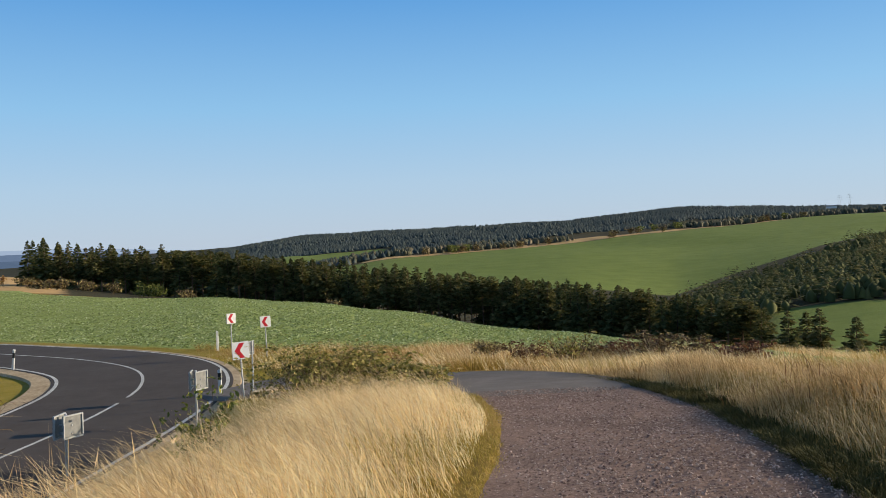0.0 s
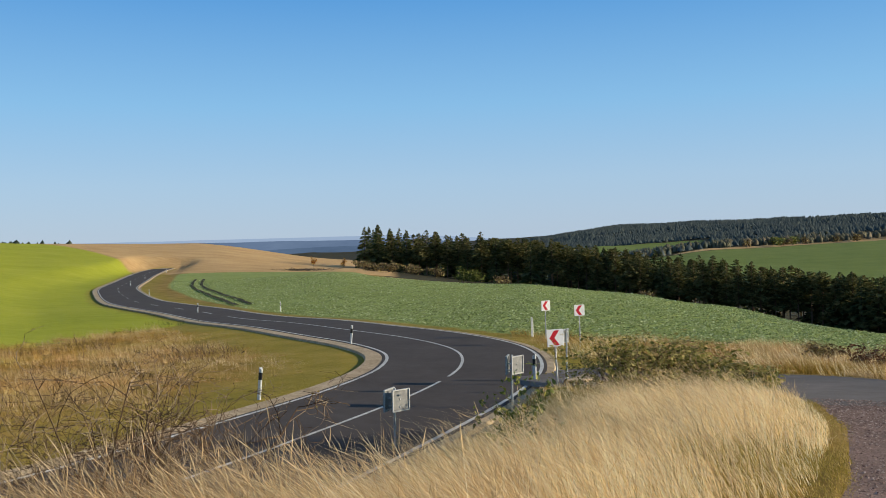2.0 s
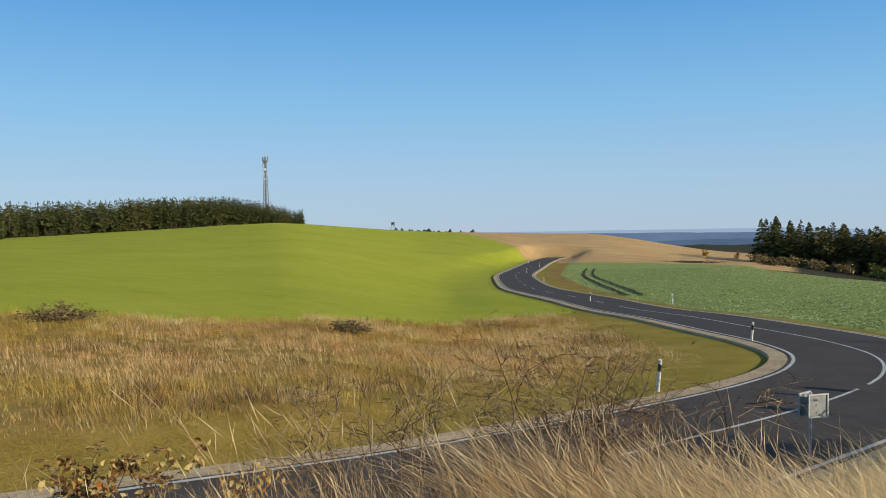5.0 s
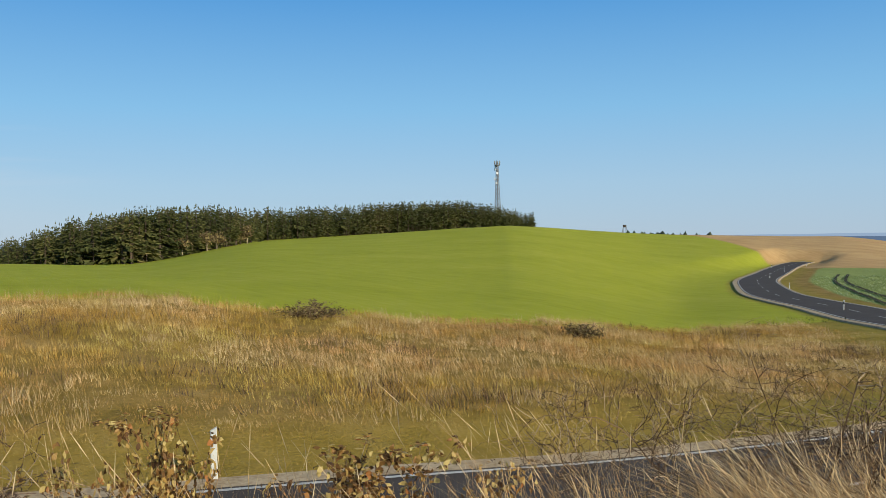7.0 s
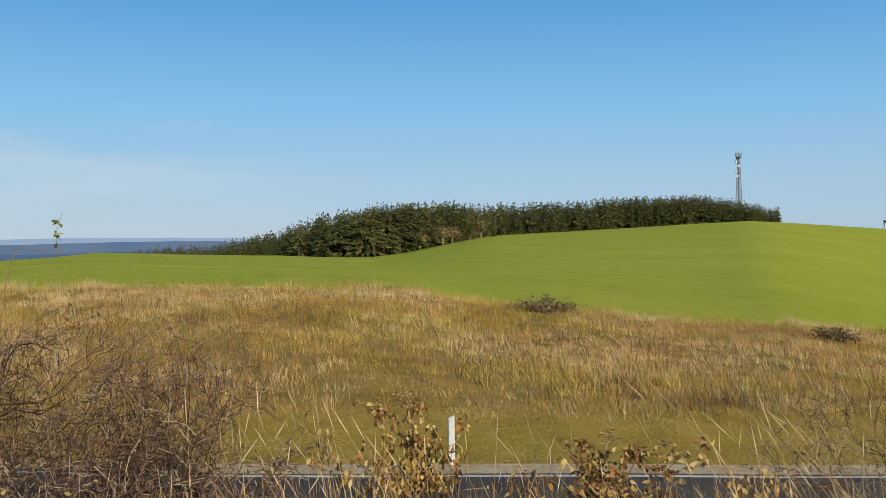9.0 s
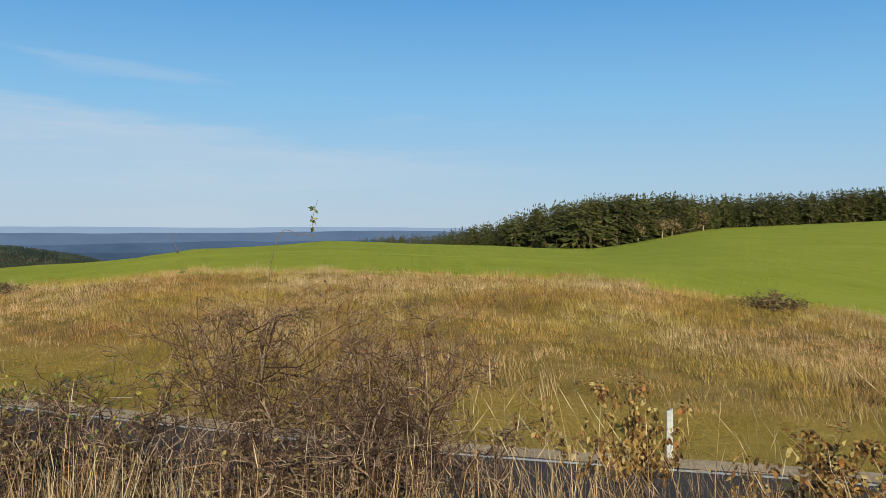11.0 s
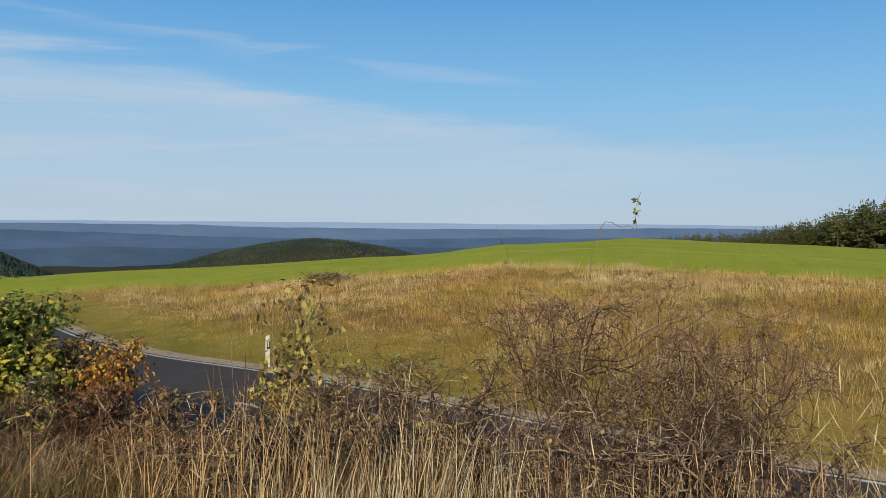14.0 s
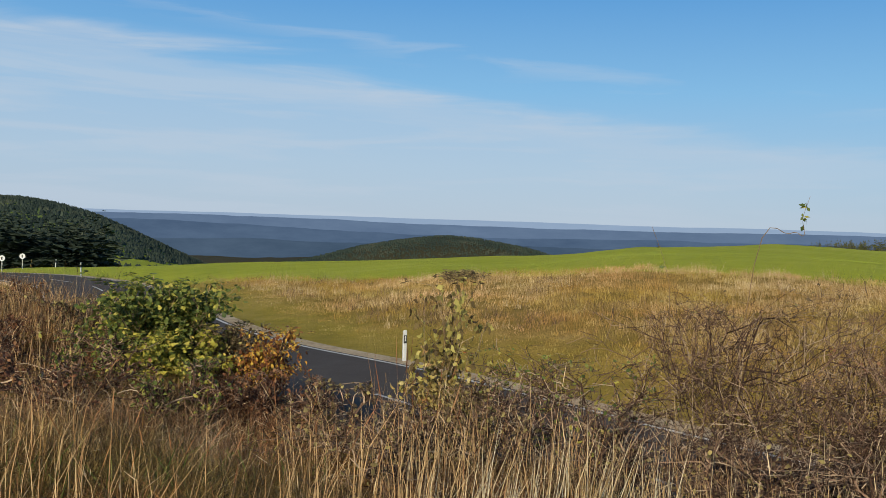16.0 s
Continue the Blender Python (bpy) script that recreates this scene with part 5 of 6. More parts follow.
# tractor wheel tracks through the beet
M["bare_soil"] = simple_mat("bare_soil", (0.035, 0.035, 0.016), (0.085, 0.075, 0.04), 5, 0.95, 0.1, 0, 0.6)
TRAM = np.array([(-57.5, 88.2), (-67.4, 99.7), (-80.0, 114), (-95.5, 132.3), (-105.6, 145.2), (-122, 169)])
for off in (-0.9, 0.9):
    t2 = spline(np.c_[TRAM, np.zeros(len(TRAM))], 12)
    v, f = strip(t2, (off - 0.28, off + 0.28), 0.0)
    v[:, 2] = ground(v[:, 0], v[:, 1]) + 0.12
    tagged(new("wheel_track", mesh_np("wheel_track", v, f, [M["bare_soil"]])), "dark bare tractor wheel track through the beet", "wheel track", kind="structure")


# power line and barn on the far ridge
def power_pylon(az, dist, h):
    px, py = spot(az, dist)
    ob = empty_thing("power_pylon", px, py, gz(px, py), az)
    for sx in (-1, 1):
        for sy in (-1, 1):
            b = Bag()
            b.tube([(sx * 2.6, sy * 2.6, -1), (sx * 0.5, sy * 0.5, h)], 0.14, 4)
            part("leg", b.mesh("leg", M["mast_steel"]), ob)
    for u, w in ((0.72, 7.0), (0.84, 5.5), (0.95, 4.0)):
        b = Bag()
        b.tube([(-w, 0, u * h), (0, 0, u * h + 0.6), (w, 0, u * h)], 0.13, 4)
        part("crossarm", b.mesh("crossarm", M["mast_steel"]), ob)
    return tagged(ob, "grey lattice power pylon on the far ridge", "power pylon")


for a, dd in ((-24.45, 2150), (-25.0, 2300)):
    power_pylon(a, dd, 33)


def barn(az, dist):
    px, py = spot(az, dist)
    ob = empty_thing("barn", px, py, gz(px, py) + 7, az)
    part("wall", bevelled("wall", [((0, 0, 1.5), (20, 8, 5))], M["sign_white"], 0.05), ob, "white rendered walls")
    b = Bag()
    b.add([(-11, -5, 3.9), (11, -5, 3.9), (11, 0, 6), (-11, 0, 6), (-11, 5, 3.9), (11, 5, 3.9), (-11, -5, 3.6), (11, -5, 3.6), (11, 5, 3.6), (-11, 5, 3.6)],
          [(0, 3, 4), (1, 5, 2)], [(0, 1, 2, 3), (3, 2, 5, 4), (6, 7, 1, 0), (9, 4, 5, 8), (6, 9, 8, 7)])
    part("roof", b.mesh("roof", M["sign_back"]), ob, "grey pitched roof")
    return tagged(ob, "white barn with grey roof on the far ridge", "barn")


barn(-24.0, 1900)


# ================= grass =================
WIND = np.array([-0.85, -0.35])


def grass_mesh(name, x, y, z, h, lean, width, mats, seed, plume=0.0, spread=0.35, wind=1.0):
    rg = np.random.RandomState(seed)
    n = len(x)
    a = rg.uniform(0, 6.283, n)
    side = np.stack([np.cos(a), np.sin(a), np.zeros(n)], 1) * (width * rg.uniform(0.6, 1.4, n))[:, None] / 2
    p = np.stack([x, y, z - 0.04], 1)
    off = WIND[None] * wind * (lean * rg.uniform(0.4, 1.5, n))[:, None] + rg.normal(0, spread, (n, 2))
    off += np.stack([fbm(x, y, 1.6, seed + 3), fbm(x, y, 1.6, seed + 4)], 1) * 0.28
    tip = p + np.c_[off * h[:, None], h * (1 - 0.25 * np.minimum(1, np.linalg.norm(off, axis=1)))]
    mid = p + np.c_[off * h[:, None] * 0.3, h * 0.55]
    v = np.stack([p - side, p + side, mid + side * 0.8, mid - side * 0.8, tip], 1).reshape(-1, 3)
    k = np.arange(n)[:, None] * 5
    f4, f3 = k + np.array([[0, 1, 2, 3]]), k + np.array([[3, 2, 4]])
    mi4, mi3 = np.zeros(n), np.zeros(n)
    faces3, m3 = [f3], [mi3]
    nv = len(v)
    if plume > 0:
        q = np.where(rg.uniform(0, 1, n) < plume)[0]
        d = tip[q] - mid[q]
        ln = rg.uniform(0.22, 0.42, len(q))[:, None]
        w = side[q] / (np.linalg.norm(side[q], axis=1)[:, None] + 1e-9) * (rg.uniform(0.35, 0.75, len(q)) * width)[:, None]
        c0, c1 = tip[q] - d * ln, tip[q] + d * 0.12
        cm = tip[q] - d * ln * 0.45
        pv = np.stack([c0, cm + w, c1, cm - w], 1).reshape(-1, 3)
        kk = np.arange(len(q))[:, None] * 4 + nv
        pf = np.vstack([kk + np.array([[0, 1, 2]]), kk + np.array([[0, 2, 3]])])
        v = np.vstack([v, pv])
        faces3.append(pf)
        m3.append(np.ones(len(pf)))
    f3 = np.vstack(faces3)
    return mesh_np(name, v, [f4, f3], mats, np.r_[mi4, np.concatenate(m3)])


def clump(x, y, s, seed):
    return 0.5 + 0.5 * np.clip(fbm(x, y, s, seed), -1, 1)


def sector(n, az0, az1, r0, r1, seed):
    rg = np.random.RandomState(seed)
    a = np.radians(rg.uniform(az0, az1, n))
    r = np.sqrt(rg.uniform(r0**2, r1**2, n))
    return -np.sin(a) * r, np.cos(a) * r


M["plume"] = leaf_mat("plume", [(0.0, (0.52, 0.36, 0.18)), (0.5, (0.74, 0.55, 0.3)), (1.0, (0.88, 0.7, 0.44))], through=0.4)
M["crop_leaf"] = leaf_mat("crop_leaf", [(0.0, (0.2, 0.26, 0.02)), (0.5, (0.32, 0.37, 0.03)), (0.9, (0.46, 0.45, 0.07)), (1.0, (0.6, 0.53, 0.16))], 0.6, 0.2, 0.3, patch=0.12, tuft=1.2, sharp=0.5)
M["dead_stalk"] = leaf_mat("dead_stalk", [(0.0, (0.24, 0.125, 0.055)), (0.4, (0.44, 0.27, 0.125)), (0.8, (0.64, 0.45, 0.23)), (1.0, (0.78, 0.6, 0.36))], through=0.25, patch=0.5)


def sward(name, label, x, y, lo, hi, lean, width, mats, seed, keep=None, plume=0.0, spread=0.3, cs=0.8, thin=0.0, wind=1.0):
    z, rd, rsd, td, tsd, az, r = ground(x, y, True)
    c = clump(x, y, cs, seed)
    k = (rd > 4.0) & (td > 1.2 + 2.2 * smooth(17, 33, y))
    if keep is not None:
        k &= keep(x, y, z, rd, rsd, td, tsd, az, r)
    rg = np.random.RandomState(seed + 1)
    k &= rg.uniform(0, 1, len(x)) > thin * (1 - c)
    x, y, z, c, td, rd, tsd = x[k], y[k], z[k], c[k], td[k], rd[k], tsd[k]
    h = (lo + (hi - lo) * c) * rg.uniform(0.55, 1.2, len(x))
    h *= np.where(tsd > 0, 0.35 + 0.65 * smooth(1.6, 2.6, td), 1.0)
    h *= 0.3 + 0.7 * smooth(4.2, 6.0, rd)
    ob = new(name, grass_mesh(name, x, y, z, h, lean, width, mats, seed + 2, plume, spread, wind))
    print(name, len(x))
    return tagged(ob, label, "grass", kind="stuff")



def far_blades(name, label, x, y, lo, hi, lean, width, mat, seed, keep, cs=0.3, thin=0.6, spread=0.3):
    """Grass that stays ten metres off or more: one leaning triangle a blade."""
    z, rd, rsd, td, tsd, az, r = ground(x, y, True)
    rg = np.random.RandomState(seed)
    c = clump(x, y, cs, seed) * 0.6 + clump(x, y, cs * 4.1, seed + 9) * 0.4
    k = (rd > 4.0) & (td > 1.6 + 2.2 * smooth(17, 33, y)) & keep(x, y, z, rd, rsd, td, tsd, az, r) & (rg.uniform(0, 1, len(x)) > thin * (1 - c))
    x, y, z, c, rd = x[k], y[k], z[k], c[k], rd[k]
    n = len(x)
    h = (lo + (hi - lo) * c) * rg.uniform(0.45, 1.15, n) * (0.3 + 0.7 * smooth(4.2, 6.5, rd))
    a = rg.uniform(0, 6.283, n)
    side = np.stack([np.cos(a), np.sin(a), np.zeros(n)], 1) * (width * rg.uniform(0.5, 1.5, n))[:, None] / 2
    p = np.stack([x, y, z - 0.04], 1)
    lv = lean * (0.4 + 1.2 * clump(x, y, cs * 2, seed + 5))
    off = WIND[None] * lv[:, None] + rg.normal(0, spread, (n, 2))
    tip = p + np.c_[off * h[:, None], h]
    v = np.stack([p - side, p + side, tip], 1).reshape(-1, 3)
    print(name, n)
    return tagged(new(name, mesh_np(name, v, np.arange(n * 3).reshape(-1, 3), [M[mat]])), label, "grass", kind="stuff")


M["hump_grass"] = leaf_mat("hump_grass", [(0.0, (0.38, 0.21, 0.07)), (0.18, (0.84, 0.56, 0.25)), (0.4, (0.99, 0.79, 0.44)), (0.7, (0.99, 0.87, 0.58)), (1.0, (0.99, 0.92, 0.72))], through=0.5, patch=0.7, tuft=5.0, sharp=0.42)
M["bank_straw"] = leaf_mat("bank_straw", [(0.0, (0.16, 0.1, 0.035)), (0.3, (0.42, 0.28, 0.12)), (0.6, (0.74, 0.54, 0.29)), (1.0, (0.94, 0.8, 0.55))], through=0.12, patch=0.6, tuft=3.0, sharp=0.5)
M["lime_blade"] = leaf_mat("lime_blade", [(0.0, (0.16, 0.15, 0.03)), (0.5, (0.38, 0.32, 0.06)), (1.0, (0.62, 0.5, 0.14))], through=0.3)
M["rim_blade"] = leaf_mat("rim_blade", [(0.1, (0.12, 0.1, 0.02)), (0.4, (0.34, 0.26, 0.05)), (0.7, (0.56, 0.4, 0.12)), (0.95, (0.76, 0.58, 0.28))], through=0.35, patch=0.9, tuft=4.0)
M["foot_green"] = leaf_mat("foot_green", [(0.0, (0.04, 0.04, 0.012)), (0.5, (0.1, 0.09, 0.028)), (1.0, (0.26, 0.2, 0.07))], patch=0.8, sharp=0.5)
# pale wind-bent grass between the track and the road
x, y = sector(130000, -4, 40, 3.0, 24, 101)
sward("pale_grass", "tall pale straw-coloured grass bent by the wind", x, y, 0.3, 1.0, 0.75, 0.0055, [M["hump_grass"], M["plume"]], 102,
      lambda x, y, z, rd, rsd, td, tsd, az, r: (tsd > 0) & (rsd < 0) & (td > 1.75), 0.35, 0.24, 1.3, 0.7)
x, y = sector(16000, -4, 40, 3.0, 22, 104)
sward("stray_stalks", "single bright straws with loose heads over the grass", x, y, 0.6, 1.1, 0.7, 0.0062, [M["plume"], M["plume"]], 105,
      lambda x, y, z, rd, rsd, td, tsd, az, r: (tsd > 0) & (rsd < 0) & (td > 1.9), 0.8, 0.32, 1.7, 0.6)
x, y = sector(30000, -4, 42, 3.0, 22, 106)
sward("under_grass", "shorter brown and olive grass between the straws", x, y, 0.2, 0.55, 0.5, 0.007, [M["rim_blade"]], 107,
      lambda x, y, z, rd, rsd, td, tsd, az, r: (tsd > 0) & (rsd < 0) & (td > 1.8) & (clump(x, y, 1.1, 59) > 0.45), 0, 0.4, 2.2, 0.6)
x, y = sector(5000, 20, 33, 7, 16, 108)
sward("yellow_weeds", "yellow-green leafy weeds in the straw grass", x, y, 0.35, 0.8, 0.3, 0.014, [M["lime_blade"]], 109,
      lambda x, y, z, rd, rsd, td, tsd, az, r: (tsd > 0) & (rsd < 0) & (td > 2.2) & (clump(x, y, 0.7, 60) > 0.5), 0, 0.4, 1.2, 0.5)
# low green and yellow grass at the track's rim
rg_r = np.random.RandomState(111)
q = rg_r.randint(0, len(TRACK_LINE) - 1, 90000)
uu, oo = rg_r.uniform(0, 1, 90000), 1.22 + np.abs(rg_r.normal(0, 0.6, 90000))
oo = np.where(rg_r.uniform(0, 1, 90000) < 0.5, oo, -oo)
dxy = TRACK_LINE[q + 1, :2] - TRACK_LINE[q, :2]
nx = np.stack([-dxy[:, 1], dxy[:, 0]], 1) / np.linalg.norm(dxy, axis=1)[:, None]
xy = TRACK_LINE[q, :2] + dxy * uu[:, None] + nx * oo[:, None]
sward("rim_grass", "short yellow-green grass along the gravel", xy[:, 0], xy[:, 1], 0.1, 0.36, 0.4, 0.007, [M["rim_blade"]], 112, lambda x, y, z, rd, rsd, td, tsd, az, r: (td < 2.8) & (tsd > 0) & (td > 1.2 + 0.4 * clump(x, y, 1.4, 55)) & (y > 2.5) & (y < 21), 0, 0.5)
# bank on the far side of the track
x, y = sector(120000, -45, -4, 4.0, 27, 121)
sward("bank_grass", "dry golden grass on the bank beside the track", x, y, 0.12, 0.56, 0.65, 0.0075, [M["bank_straw"], M["plume"]], 122,
      lambda x, y, z, rd, rsd, td, tsd, az, r: (tsd < 0) & (td > 1.75 + 0.5 * clump(x, y, 0.8, 57)) & (td < 8), 0.3, 0.28, 0.9, 0.7)
x, y = sector(9000, -45, -4, 4.0, 27, 123)
sward("bank_weeds", "brown and olive weeds among the golden bank grass", x, y, 0.2, 0.6, 0.4, 0.012, [M["weed_brown"], M["weed_green"]], 124,
      lambda x, y, z, rd, rsd, td, tsd, az, r: (tsd < 0) & (td > 1.7) & (td < 7) & (clump(x, y, 0.8, 61) > 0.5), 0.2, 0.4, 1.2, 0.5)
# dark green foot of the bank and the bent stalks beside the road's bend
rg_f = np.random.RandomState(125)
q = rg_f.randint(0, len(TRACK_LINE) - 1, 60000)
oo = -(1.45 + np.abs(rg_f.normal(0, 0.33, 60000)))
dxy = TRACK_LINE[q + 1, :2] - TRACK_LINE[q, :2]
nx = np.stack([-dxy[:, 1], dxy[:, 0]], 1) / np.linalg.norm(dxy, axis=1)[:, None]
xy = TRACK_LINE[q, :2] + dxy * rg_f.uniform(0, 1, 60000)[:, None] + nx * oo[:, None]
sward("foot_weeds", "dark green weeds at the foot of the grass bank", xy[:, 0], xy[:, 1], 0.08, 0.24, 0.3, 0.012, [M["foot_green"]], 126,
      lambda x, y, z, rd, rsd, td, tsd, az, r: (td < 2.9) & (y > 3) & (y < 20) & (tsd < 0), 0, 0.4, 1.6)
x, y = sector(10000, 15, 44, 4.2, 8.0, 127)
sward("bent_stalks", "tall wind-bent brown and pale grass above the road bend", x, y, 0.6, 1.0, 0.6, 0.0034, [M["dead_stalk"], M["plume"]], 128,
      lambda x, y, z, rd, rsd, td, tsd, az, r: (tsd > 0) & (rsd < 0) & (td > 2.5), 0.7, 0.2, 1.1, 0.5)
x, y = sector(110000, -35, 16, 20, 50, 131)
far_blades("border_grass", "brown dry grass between the apron and the beet field", x, y, 0.2, 0.75, 0.5, 0.016, "brown_grass", 132,
           lambda x, y, z, rd, rsd, td, tsd, az, r: (rsd < 0) & (zones(rd, rsd, td, az, r)[0] < 0.8) & ((tsd < 0) | (y > 24)), 0.5)
x, y = sector(60000, -35, 16, 20, 48, 133)
far_blades("border_straw", "pale straw grass mixed into the field border", x, y, 0.3, 0.8, 0.6, 0.014, "hump_grass", 134,
           lambda x, y, z, rd, rsd, td, tsd, az, r: (rsd < 0) & (zones(rd, rsd, td, az, r)[0] < 0.3) & ((tsd < 0) | (y > 24)) & (clump(x, y, 0.35, 66) > 0.42), 0.5)
# dead stalks and tangled grass on the slope at the viewer's feet
xa, ya = sector(75000, 36, 116, 3.2, 7.4, 141)
xb, yb = sector(85000, 112, 152, 3.2, 15, 142)
x, y = np.r_[xa, xb], np.r_[ya, yb]
near_side = lambda x, y, z, rd, rsd, td, tsd, az, r: (rsd < 0) & (tsd > 0)
sward("slope_grass", "tangled dead brown grass on the road bank", x, y, 0.16, 0.44, 0.15, 0.0055, [M["weed_brown"], M["plume"]], 142, near_side, 0.03, 0.85, 1.1, 0.35, 0.6)
x, y = sector(7000, 60, 152, 3.0, 14, 145)
sward("slope_weeds", "low green weeds between the dead stalks", x, y, 0.12, 0.4, 0.1, 0.01, [M["weed_green"]], 146,
      lambda x, y, z, rd, rsd, td, tsd, az, r: (rsd < 0) & (tsd > 0) & (clump(x, y, 1.0, 77) > 0.5), 0, 0.6, 1.1, 0.5, 0.6)
x, y = sector(3600, 40, 130, 3.8, 6.4, 151)
sward("tall_stalks", "thin upright dead grass stalks with seed heads", x, y, 0.55, 0.95, 0.1, 0.0042, [M["dead_stalk"], M["plume"]], 152, near_side, 0.2, 0.15, 1.6, 0.75, 0.8)
x, y = sector(5000, 118, 152, 4.0, 14, 153)
sward("brown_stalks", "tall reddish-brown seed stalks on the slope", x, y, 0.45, 0.95, 0.15, 0.0045, [M["dead_stalk"], M["weed_brown"]], 154,
      lambda x, y, z, rd, rsd, td, tsd, az, r: near_side(x, y, z, rd, rsd, td, tsd, az, r) & ~((az > 124) & (az < 141) & (r > 5) & (r < 10.5)), 0.8, 0.15, 1.3, 0.7, 0.8)
x, y = sector(500, 36, 100, 4.4, 6.2, 155)
sward("seed_stalks", "single tall wind-bent grass stalks with pale heads", x, y, 0.8, 1.15, 0.35, 0.0042, [M["dead_stalk"], M["plume"]], 156, near_side, 1.0, 0.15, 1.3, 0.6, 0.8)
x, y = sector(2300, 80, 136, 3.4, 5.0, 158)
sward("stubble", "pale upright broken stalks in the foreground", x, y, 0.4, 0.78, 0.06, 0.0055, [M["straw_grass"]], 159,
      lambda x, y, z, rd, rsd, td, tsd, az, r: (tsd > 0) & (clump(x, y, 2.2, 92) > np.where(az > 122, 0.62, 0.35)), 0, 0.08, 1.5, 0.6, 0.8)
x, y = sector(4200, 33, 64, 3.8, 5.6, 163)
sward("bleached_grass", "whitish wind-bent grass below the thorn bushes", x, y, 0.35, 0.6, 0.6, 0.0045, [M["straw_grass"], M["plume"]], 164, near_side, 0.3, 0.2, 1.5, 0.6)
x, y = sector(150000, 116, 160, 12, 46, 161)
far_blades("brown_sward", "brown dry grass spreading to the road bend", x, y, 0.35, 0.85, 0.2, 0.012, "weed_brown", 162,
           lambda x, y, z, rd, rsd, td, tsd, az, r: rsd < 0, 0.6)
M["dark_weed"] = leaf_mat("dark_weed", [(0.0, (0.05, 0.03, 0.018)), (0.6, (0.14, 0.085, 0.045)), (1.0, (0.28, 0.18, 0.1))], through=0.1)
M["verge_straw"] = leaf_mat("verge_straw", [(0.0, (0.2, 0.125, 0.045)), (0.4, (0.42, 0.28, 0.12)), (0.75, (0.62, 0.46, 0.25)), (1.0, (0.8, 0.64, 0.4))], through=0.3, patch=0.3, sharp=0.35)
# the wide verge on the other side of the road
def tufts(name, label, n, az0, az1, r0, r1, per, spread, width, mat, seed, keep, height, lean=0.8, splay=0.3):
    """Grass in tufts: each one a fan of blades that lean together."""
    x, y = sector(n, az0, az1, r0, r1, seed)
    rg = np.random.RandomState(seed + 1)
    z, rd, rsd, td, tsd, az, r = ground(x, y, True)
    k = (rsd > 0) & keep(x, y, rd, zones(rd, rsd, td, az, r)[1], rg)
    x, y, z, rd = x[k], y[k], z[k], rd[k]
    h = height(x, y, rd) * rg.uniform(0.55, 1.3, len(x))
    n = len(x) * per
    bx, by, bz, bh = (np.repeat(q, per) for q in (x, y, z, h))
    bh = bh * rg.uniform(0.5, 1.15, n)
    dx, dy = rg.normal(0, spread, n), rg.normal(0, spread, n)
    ang = rg.uniform(0, 6.283, n)
    sd = np.stack([np.cos(ang), np.sin(ang), np.zeros(n)], 1) * (width * rg.uniform(0.5, 1.4, n))[:, None] / 2
    base = np.stack([bx + dx, by + dy, bz - 0.05], 1)
    fan = np.stack([dx, dy], 1) / spread * splay * 0.6
    off = WIND[None] * np.repeat(rg.uniform(0.0, 1.0, len(x)), per)[:, None] * lean + fan + rg.normal(0, splay * 0.6, (n, 2))
    v = np.stack([base - sd, base + sd, base + np.c_[off * bh[:, None], bh]], 1).reshape(-1, 3)
    print(name, n)
    return tagged(new(name, mesh_np(name, v, np.arange(n * 3).reshape(-1, 3), [M[mat]])), label, "grass", kind="stuff")


tufts("verge_grass", "wide verge of tufted brown and golden dry grass", 62000, 28, 150, 16, 74, 15, 0.14, 0.017, "brown_grass", 171,
      lambda x, y, rd, crop, rg: (rd > 4.6 + 3.0 * clump(x, y, 0.3, 5)) & (crop < 0.9 + 1.6 * clump(x, y, 0.9, 6)) & (rg.uniform(0, 1, len(x)) > 0.5 * (1 - clump(x, y, 0.9, 172))),
      lambda x, y, rd: (0.1 + 0.5 * (0.5 * clump(x, y, 0.28, 172) + 0.5 * clump(x, y, 1.5, 174)) ** 1.2) * (0.2 + 0.8 * smooth(5.0, 13.0, rd)))
tufts("verge_tufts", "taller pale grass tufts standing out of the verge", 15000, 27, 152, 17, 80, 18, 0.15, 0.013, "verge_straw", 176,
      lambda x, y, rd, crop, rg: (rd > 8.0) & (crop < 1.2) & (0.6 * clump(x, y, 0.5, 31) + 0.4 * clump(x, y, 1.6, 32) > 0.58 - 0.1 * smooth(-5, 0.5, crop)),
      lambda x, y, rd: 0.56 + 0 * x, 0.7, 0.34)
tufts("verge_weeds", "patches of dark brown dead weeds in the verge", 9000, 27, 152, 17, 80, 14, 0.2, 0.026, "dark_weed", 178,
      lambda x, y, rd, crop, rg: (rd > 8.5) & (crop < 0.2) & (clump(x, y, 0.55, 37) * 0.55 + clump(x, y, 0.16, 38) * 0.45 > 0.62),
      lambda x, y, rd: 0.5 + 0 * x, 0.3, 0.4)
tufts("border_stalks", "green and olive weeds along the crop's ragged border", 5000, 30, 150, 40, 80, 7, 0.13, 0.03, "weed_green", 179,
      lambda x, y, rd, crop, rg: (crop > -1.2) & (crop < 2.5) & (clump(x, y, 0.35, 39) > 0.58), lambda x, y, rd: 0.42 + 0 * x, 0.2, 0.5)
x, y = sector(90000, 20, 150, 15, 75, 181)
far_blades("mown_verge", "short olive-green roadside grass", x, y, 0.05, 0.16, 0.2, 0.022, "green_grass", 182,
           lambda x, y, z, rd, rsd, td, tsd, az, r: (rsd > 0) & (rd < 11), 0.4, 0.5, 0.5)
